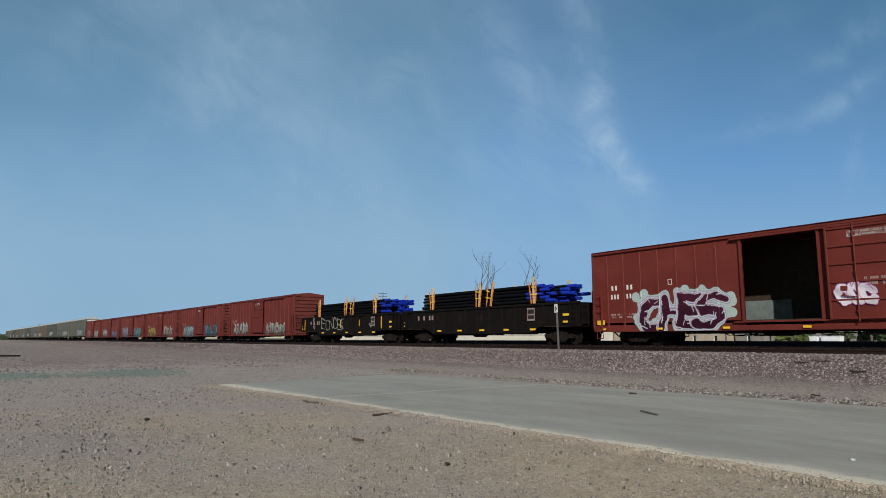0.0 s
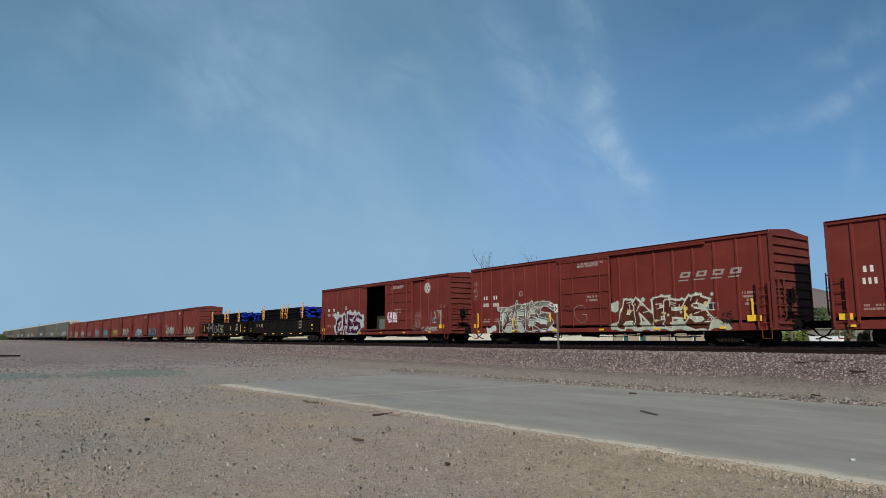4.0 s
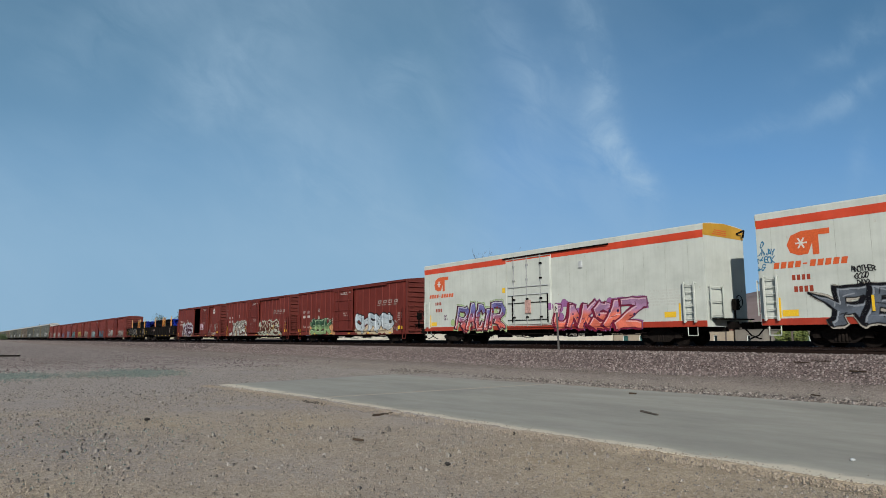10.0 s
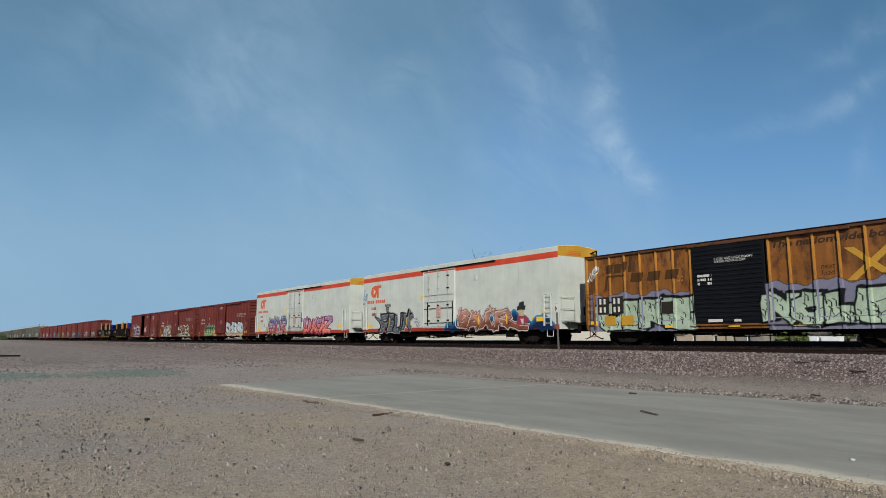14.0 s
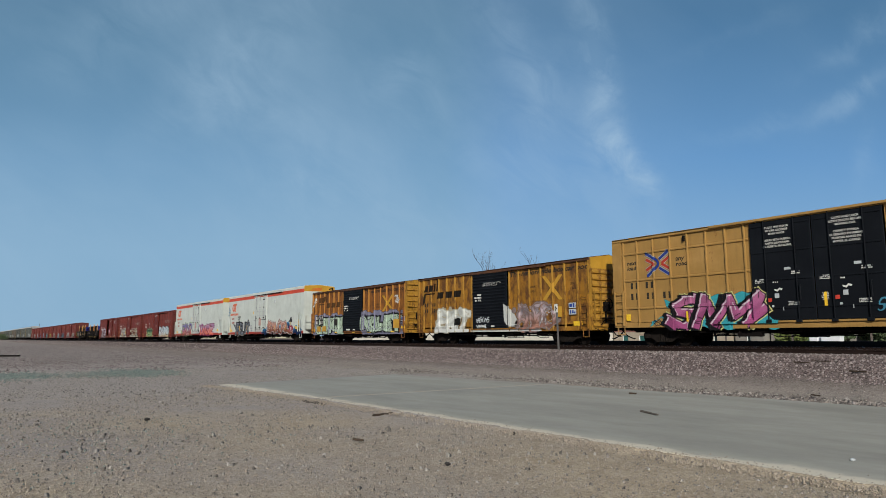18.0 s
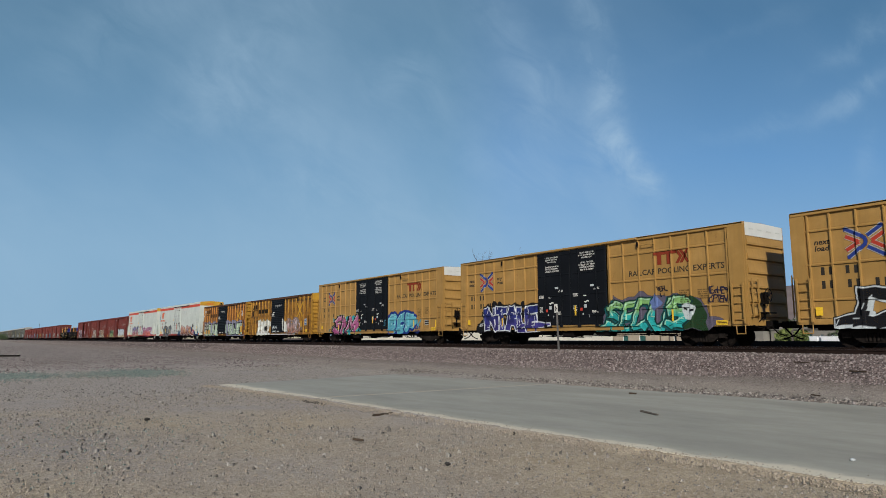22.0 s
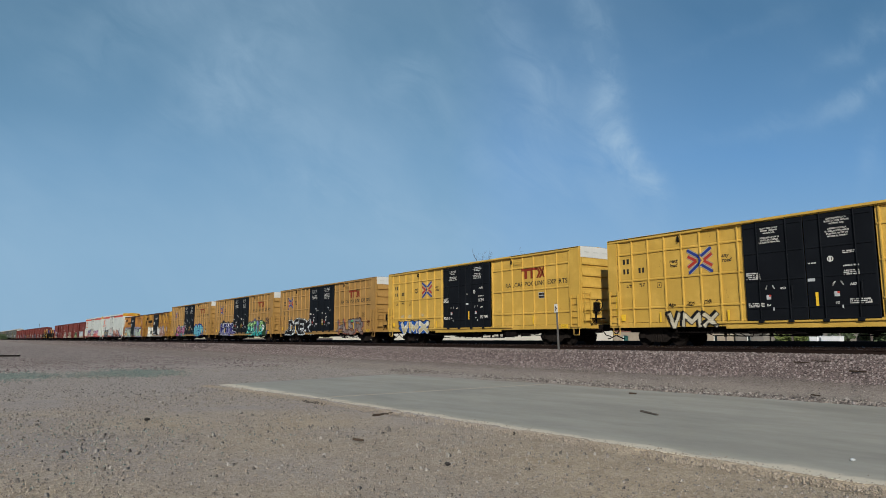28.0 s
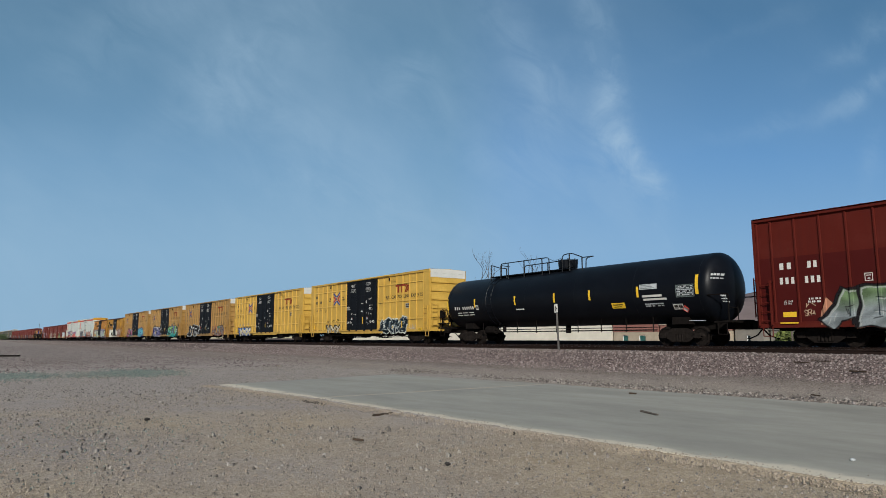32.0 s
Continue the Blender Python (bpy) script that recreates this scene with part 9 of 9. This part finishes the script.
def pipe_load(s, seed):
    """Bundles of black pipe with blue caps, held by stakes and webbing; they ride on the gondola."""
    rng = random.Random(seed)
    load = thing("pipe_stack", "stack of long black pipes with blue end caps, strapped to stakes", "pipes", "pipe loads")
    train.append((load, s))
    rad = 0.096
    pipe = Shape().rod((0, 0, 0), (12.0, 0, 0), rad, n=10)
    pipe.smooth = True
    pm = pipe.mesh("pipe")
    pm.materials.append(M["pipe"])
    cap = Shape().lathe([(0, rad + 0.006), (0.62, rad + 0.006), (0.65, rad - 0.015), (0.65, 0.055), (0.56, 0.05), (0.56, 0.015)], (0, 0, 0), 0, 10)
    cap.smooth = True
    cm = cap.mesh("pipe_cap")
    cm.materials.append(M["cap_blue"])
    for r in range(11):
        for k in range(13):
            y = -1.26 + k * 0.203 + (0.1 if r % 2 else 0)
            if y > 1.3 or rng.random() < 0.03 + (0.25 if r == 10 else 0):
                continue
            x = 2.15 + rng.uniform(-0.12, 0.35) + (0.2 if r > 7 else 0)
            far = x + 10.75 + rng.choice((0.0, 0.3, 0.6, 0.9, 1.1, 1.4, 1.7))
            p = part("pipe", pm, "pipe", load, "", (x, y, 1.15 + 0.205 * r))
            p.matrix_basis = p.matrix_basis @ Matrix.Diagonal(((far - x) / 12.0, 1, 1, 1))
            part("pipe_cap", cm, "cap_blue", load, "", (far - 0.5, y, 1.15 + 0.205 * r))
    for k, x in enumerate((3.55, 8.4, 9.35, 13.3)):
        lean = (-2, 4, 12, -2)[k]
        st = part("stake", Shape().chamfer(-0.06, 0.06, -0.05, 0.05, 0.0, 2.38, 0.01), "stake", load, "weathered pine stake", (x, -1.37, 1.35, 0, lean, 0))
        part("stake", Shape().chamfer(-0.06, 0.06, -0.05, 0.05, 0.0, 2.34, 0.01), "stake", load, "", (x + 0.1, 1.37, 1.35, 0, lean, 0))
        for dx in (-0.14, 0.14):
            part("strap", Shape().box(-0.035, 0.035, -0.012, 0.012, 0.0, 1.5), "strap", load, "orange webbing strap", (x + dx, -1.44, 1.95, 0, lean + dx * 40, 0))
        part("strap", Shape().box(-0.25, 0.25, -0.012, 0.012, -0.03, 0.03), "mark_yellow", load, "", (x + 0.05, -1.45, 2.75, 0, lean, 0))
        part("strap", Shape().box(-0.2, 0.2, -0.012, 0.012, -0.03, 0.03), "mark_yellow", load, "", (x + 0.05, -1.45, 3.15, 0, lean + 5, 0))
    return load


def gondolas():
    car = gondola(-36.35, "sooty black gondola with yellow reflectors, loaded with pipe", 41)
    car = gondola(-53.75, "sooty black gondola with pale scrawls, loaded with pipe", 42)
    side = lambda x, z: -1.562
    handwriting(car, ["ECNCE"], 4.1, 1.12, 0.85, (0.36, 0.36, 0.34), side, "pale hand-sprayed letters", 75, w=0.028, wide=0.85)
    handwriting(car, ["S-", "OA", "-D"], 2.5, 1.9, 0.26, (0.40, 0.40, 0.38), side, "small pale scrawl", 76, w=0.022, wide=0.7)
    handwriting(car, ["8-", "NS"], 12.6, 1.65, 0.3, (0.40, 0.40, 0.38), side, "small pale scrawl", 77, w=0.022, wide=0.7)
    handwriting(car, ["-I", "T-"], 7.9, 1.6, 0.4, (0.36, 0.36, 0.34), side, "small pale scrawl", 78, w=0.022, wide=0.5)
    tape(car, -1.565, [(0.75, 1.1, 0.12, 0.9), (7.8, 1.2, 0.1, 0.7), (11.0, 1.3, 0.1, 0.5), (14.4, 1.1, 0.12, 0.9)])
    pipe_load(-36.35, 43)
    pipe_load(-53.75, 44)


# ---- tank car ----
def tank_car(s):
    car = thing("tank_car", "glossy black tank car with yellow reflector strips and top railings", "freight car")
    train.append((car, s))
    length, r, zc = 19.55, 1.54, 2.54
    prof = [(0.05 + r * 0.42 * (1 - math.cos(a)), r * math.sin(a)) for a in [k * math.pi / 20 for k in range(1, 11)]]
    prof = [(x - 0.0, q) for x, q in prof] + [(length - x, q) for x, q in reversed(prof)]
    g = Shape().lathe(prof, (0, 0, zc), 0, 56)
    g.smooth = True
    part("tank_shell", g, "tank", car, "glossy black welded shell")
    for x in (4.2, 7.9, 11.6, 15.3, 0.85, length - 0.85):
        g = Shape().lathe([(-0.02, r), (-0.012, r + 0.005), (0.012, r + 0.005), (0.02, r)], (x, 0, zc), 0, 56)
        g.smooth = True
        part("weld_seam", g, "tank", car)
    for x in (2.2, length - 2.2):
        part("saddle", Shape().prism([(-1.0, 0.95), (1.0, 0.95), (0.95, 1.28), (0.6, 1.2), (0.0, 1.15), (-0.6, 1.2), (-0.95, 1.28)], 0, x - 0.4, x + 0.4), "under", car)
        truck(car, x)
    for x0, x1 in ((-0.55, 3.4), (length - 3.4, length + 0.55)):
        part("stub_sill", Shape().box(x0, x1, -0.3, 0.3, 0.72, 1.1), "under", car)
    for x, sg in ((-0.1, -1), (length + 0.1, 1)):
        a, b = sorted((x - sg * 0.35, x + sg * 0.4))
        part("end_platform", Shape().box(a, b, -1.45, 1.45, 0.98, 1.06), "under", car)
        xo = x + sg * 0.3
        for sy in (-1, 1):
            part("end_railing", Shape().tube([(xo, sy * 1.4, 1.05), (xo, sy * 1.4, 2.15), (xo - sg * 0.9, sy * 1.45, 2.15)], 0.025, 6), "under", car)
        part("end_hand_hold", Shape().tube([(xo, -1.4, 1.6), (xo, -0.7, 1.6), (xo, -0.7, 1.05)], 0.02, 6), "under", car)
        stirrup(car, x - 0.2, x + 0.2, 1.0, 0.5, "under", -1.42)
    brake_gear(car, -0.2, -1, -0.6, 1.75)
    g = Shape()
    g.box(4.1, 10.6, -0.75, 0.75, zc + r - 0.05, zc + r + 0.0)
    part("top_walkway", g, "tank", car)
    g = Shape()
    lo = zc + r - 0.2
    near_y, far_y = -0.8, 0.8
    g.tube([(4.16, near_y, lo - 0.1), (4.18, near_y, 4.78), (5.0, near_y, 4.55), (5.58, near_y, 4.48), (5.58, near_y, lo)], 0.028, 6)
    g.tube([(5.04, near_y, lo - 0.1), (5.06, near_y, 4.66), (5.14, near_y, 4.77), (5.3, near_y, 4.79), (8.9, near_y, 4.79), (9.06, near_y, 4.76), (9.13, near_y, 4.66), (9.15, near_y, lo)], 0.028, 6)
    for x in (5.73, 7.11, 8.58):
        g.rod((x, near_y, lo - 0.1), (x, near_y, 4.79), 0.034, n=6)
    g.tube([(3.28, far_y, lo), (3.3, far_y, 4.95), (4.1, far_y, 4.8)], 0.028, 6)
    g.tube([(5.44, far_y, lo), (5.46, far_y, 4.64), (5.56, far_y, 4.74), (8.86, far_y, 4.76), (8.86, far_y, lo)], 0.028, 6)
    for x in (6.1, 7.44):
        g.rod((x, far_y, lo), (x, far_y, 4.74), 0.034, n=6)
    part("top_railing", g, "tank", car)
    g = Shape()
    g.tube([(10.12, near_y, lo), (10.15, near_y, 4.68), (10.24, near_y, 4.8), (10.5, near_y, 4.84), (10.9, near_y, 4.82), (11.63, near_y, 4.54)], 0.028, 6)
    for x, top in ((10.66, 4.83), (11.55, 4.57)):
        g.rod((x, near_y, lo), (x, near_y, top), 0.034, n=6)
    g.tube([(10.36, far_y, lo), (10.4, far_y, 4.66), (10.55, far_y, 4.76), (10.93, far_y, 4.79), (11.63, near_y, 4.54)], 0.028, 6)
    part("hatch_railing", g, "tank", car)
    part("safety_chain", Shape().tube([(9.13, near_y, 4.70), (9.4, near_y, 4.60), (9.75, near_y, 4.58), (10.15, near_y, 4.68)], 0.012, 5), "tank", car)
    g = Shape().lathe([(0, 0.40), (0.12, 0.40), (0.14, 0.52), (0.50, 0.54), (0.56, 0.54), (0.60, 0.46), (0.60, 0.05)], (9.8, 0, zc + r - 0.06), 2, 22)
    for k in range(8):
        a = k * math.tau / 8
        g.rod((9.8 + 0.50 * math.cos(a), 0.50 * math.sin(a), zc + r + 0.34), (9.8 + 0.50 * math.cos(a), 0.50 * math.sin(a), zc + r + 0.58), 0.045, n=6)
    part("hatch_dome", g, "tank", car)
    couplers(car, length, 0.5)
    g = Shape()
    g.tube([(3.4, -1.0, 0.72), (length - 3.4, -1.0, 0.72)], 0.03, 6)
    for k in range(9):
        x = 3.6 + k * (length - 7.2) / 8
        g.rod((x, -1.0, 0.64), (x, -1.0, 1.3), 0.024, n=6)
    g.tube([(3.4, -0.7, 0.85), (length - 3.4, -0.7, 0.85)], 0.02, 6)
    part("brake_piping", g, "under", car)
    part("air_reservoir", Shape().rod((3.55, -0.6, 0.85), (4.35, -0.6, 0.85), 0.24, n=14), "under", car)
    part("bottom_valve", Shape().rod((9.7, 0, 0.62), (9.7, 0, 1.1), 0.14, n=10).rod((5.0, -0.5, 0.7), (5.0, -0.5, 1.2), 0.1, n=8), "under", car)

    def on_shell(z):
        return -math.sqrt(max(0.01, r * r - (z - zc) ** 2)) - 0.012

    def curved(name, x0, x1, z0, z1, material, label=""):
        g = Shape()
        n = 8
        for k in range(n):
            a, b = z0 + (z1 - z0) * k / n, z0 + (z1 - z0) * (k + 1) / n
            g.add([(x0, on_shell(a), a), (x1, on_shell(a), a), (x1, on_shell(b), b), (x0, on_shell(b), b)], [(0, 1, 2, 3)])
        return part(name, g, material, car, label)
    for x in (3.35, 7.0, 10.1, 12.55, 15.48):
        curved("reflector", x, x + 0.13, 2.22, 2.72, "mark_yellow", "yellow reflective strip")
    curved("reflector", 18.55, 18.70, 2.2, 3.05, "mark_yellow", "yellow reflective strip")
    curved("reflector", 0.62, 0.72, 2.1, 2.85, "mark_yellow", "yellow reflective strip")
    lad = Shape()
    steps = [1.15 + 0.2 * k for k in range(15)]
    for x in (4.62, 5.1):
        lad.tube([(x, on_shell(z) - 0.10, z) for z in steps], 0.022, 6)
    side = part("shell_ladder", lad, "tank", car, "black ladder bent round the shell")
    for z in steps[::2]:
        part("rung", Shape().rod((4.62, on_shell(z) - 0.10, z), (5.1, on_shell(z) - 0.10, z), 0.016, n=6), "tank", side)
    for k, ch in enumerate("xxx.xxxxxx"):
        if ch == "x":
            curved("car_number", 1.38 + 0.2 * k, 1.48 + 0.2 * k, 2.12, 2.30, "ink_white")
    for k in range(2):
        for q in range(3):
            curved("small_stencil", 1.55 + 0.6 * q, 2.0 + 0.6 * q, 1.9 - 0.14 * k, 1.95 - 0.14 * k, "ink_white")
    curved("boxed_mark", 3.5, 3.74, 2.08, 2.34, "ink_white")
    curved("boxed_mark", 3.53, 3.71, 2.11, 2.31, "tank")
    curved("stencil_bar", 7.07, 7.75, 1.93, 2.0, "ink_white")
    curved("warning_plate", 13.92, 14.72, 1.76, 2.02, "mark_yellow", "yellow warning plate")
    curved("warning_text", 14.02, 14.58, 1.90, 1.95, "ink_black")
    curved("warning_text", 14.05, 14.5, 1.81, 1.85, "ink_black")
    def stencil_block(x0, x1, z0, z1, n, seed, material="ink_white"):
        q = random.Random(seed)
        for a, b, c, d in scribble(q, x0, x1, z0, z1, n, 0.05):
            curved("small_stencil", a, b, c, d, material)
    curved("notice_panel", 15.66, 16.62, 2.56, 2.80, "pale")
    for k in range(3):
        curved("notice_line", 15.72, 16.5 - 0.12 * k, 2.60 + 0.07 * k, 2.625 + 0.07 * k, "dim_panel")
    curved("notice_panel", 15.80, 16.85, 2.20, 2.30, "ink_white")
    curved("notice_panel", 15.82, 17.08, 2.05, 2.14, "ink_white")
    stencil_block(15.86, 16.85, 1.74, 1.92, 2, 51, "pale")
    curved("data_panel", 17.58, 18.48, 2.12, 2.66, "dim_panel", "grey framed data panel")
    curved("data_panel_face", 17.61, 18.45, 2.15, 2.63, "tank")
    stencil_block(17.64, 18.42, 2.17, 2.61, 6, 52, "pale")
    curved("placard", 17.30, 17.80, 1.60, 1.84, "ink_white")
    curved("placard", 17.34, 17.53, 1.64, 1.80, "ink_black")
    curved("placard", 17.57, 17.76, 1.64, 1.80, "ink_black")
    part("end_line", Shape().box(18.15, 18.95, -1.47, -1.455, 1.075, 1.10), "pale", car, "thin white edge of the end platform")
    def on_end(x, z):
        a = math.acos(max(-1.0, min(1.0, 1 - (length - x - 0.05) / (r * 0.42))))
        return -math.sqrt(max(0.01, (r * math.sin(a)) ** 2 - (z - zc) ** 2)) - 0.015
    for x0, x1, zs in ((19.16, 19.42, (2.98, 2.84)), (19.34, 19.42, (2.1, 1.98, 1.86))):
        for k, z in enumerate(zs):
            h = 0.09 if k == 0 else 0.05
            for q in range(4):
                a, b = x0 + (x1 - x0) * q / 4, x0 + (x1 - x0) * (q + 0.8) / 4
                part("end_stencil", Shape().add([(a, on_end(a, z), z), (b, on_end(b, z), z), (b, on_end(b, z + h), z + h), (a, on_end(a, z + h), z + h)], [(0, 1, 2, 3)]), "pale", car)
    g = Shape().add([(17.72, on_shell(1.6) - 0.01, 1.6), (17.87, on_shell(1.46) - 0.01, 1.46), (18.02, on_shell(1.6) - 0.01, 1.6), (17.87, on_shell(1.74) - 0.01, 1.74)], [(0, 1, 2, 3)])
    part("diamond_placard", g, "ink_white", car, "white hazard diamond with a red edge")
    for k, (a, b) in enumerate((((17.72, 1.6), (17.87, 1.46)), ((17.87, 1.46), (18.02, 1.6)), ((18.02, 1.6), (17.87, 1.74)), ((17.87, 1.74), (17.72, 1.6)))):
        part("diamond_edge", Shape().rod((a[0], on_shell(a[1]) - 0.02, a[1]), (b[0], on_shell(b[1]) - 0.02, b[1]), 0.018, n=5), "ink_red", car)


# ---- bilevel and trilevel racks far ahead ----
def autorack(label, tone):
    length = 27.4
    car = thing("autorack", label, "freight car", "covered auto racks")
    part("deck", Shape().box(0, length, -1.5, 1.5, 0.75, 1.05), "under", car)
    panel = Shape()
    panel.box(-0.82, 0.82, -1.52, -1.49, 1.05, 5.15)
    for k in range(8):
        panel.prism([(-0.75 + 0.2 * k, -1.52), (-0.72 + 0.2 * k, -1.545), (-0.66 + 0.2 * k, -1.545), (-0.63 + 0.2 * k, -1.52)], 2, 1.1, 5.1)
    pm = panel.mesh("screen_panel")
    pm.materials.append(M[tone])
    for k in range(16):
        part("screen_panel", pm, tone, car, "", (0.88 + k * 1.71, 0, 0))
    part("side_wall", Shape().box(0, length, 1.48, 1.52, 1.05, 5.15), tone, car)
    post = Shape().box(-0.05, 0.05, -1.58, -1.49, 1.0, 5.2).mesh("rack_post")
    post.materials.append(M[tone])
    for k in range(17):
        part("rack_post", post, tone, car, "", (0.03 + k * 1.709, 0, 0))
    for x in (0.0, length - 0.4):
        part("corner_post", Shape().box(x, x + 0.4, -1.6, -1.48, 1.0, 5.25), "rack_yellow" if tone != "rack_dark" else "rack_dark", car, "faded yellow corner post")
        part("end_door", Shape().box(x + 0.02, x + 0.12, -1.47, 1.47, 1.05, 5.3), "cap", car, "white end door")
    part("roof", Shape().prism([(-1.6, 5.15), (-1.45, 5.45), (-0.8, 5.72), (0, 5.78), (0.8, 5.72), (1.45, 5.45), (1.6, 5.15)], 0, 0, length), "rack_roof", car, "pale rounded roof")
    couplers(car, length, 0.25)
    for x in (3.3, length - 3.3):
        truck(car, x, False)
    return car


def far_racks():
    made = [autorack("grey covered auto rack with yellow corner posts", "rack"), autorack("dusty tan covered auto rack with a pale roof", "rack_tan"), autorack("dark grey covered auto rack with a pale roof", "rack_dark")]
    for c, a in zip(made, (14.0, 3.0, 9.0)):
        graffiti(c, a, a + 9.0, 1.2, 2.6, 91 + int(a), (0.45, 0.45, 0.4), (0.3, 0.3, 0.3), (0.1, 0.1, 0.1), letters=5, stroke=0.3, wall=lambda x, z: -1.585, step=0.08)
    order = (0, 0, 2, 1, 0, 2, 0, 1, 2, 0, 1)
    used = set()
    for k, w in enumerate(order):
        c = made[w] if w not in used else copy_thing(made[w], Matrix())
        used.add(w)
        train.append((c, -208.7 - 28.7 * k))


gondolas()
near_red_cars()
white_cars()
pool_cars()
tall_cars()
tank_car(227.88)
maroon_car()
far_red_cars()
far_racks()


# ---- movement ----
def car_pose(s, t, length=15.0):
    """A car's pose on the track: its western end at s less the way rolled."""
    x = s - rolled(t)
    y0, y1 = track_shift(x), track_shift(x + length)
    return pose(x, TRACK_Y + y0, RAIL_Z, 0, 0, math.degrees(math.atan2(y1 - y0, length)))


def motions():
    """The train rolls west; its near wheels turn; the high cloud drifts."""
    for car, s in train:
        walk(car, [(t, car_pose(s, t)) for t in [2.0 * k for k in range(17)]])
    steps = int(SECONDS * 15)
    for w, x, near in spinning:
        if near:
            walk(w, [(k / 15, pose(x, 0, WHEEL_R, 0, -math.degrees(rolled(k / 15) / WHEEL_R), 0)) for k in range(steps + 1)])
    walk(cloud_sheet, [(0.0, pose(0, 0, 0, 0, 0, 0.55)), (16.0, pose(0, 0, 0)), (SECONDS, pose(0, 0, 0, 0, 0, -0.55))])


motions()
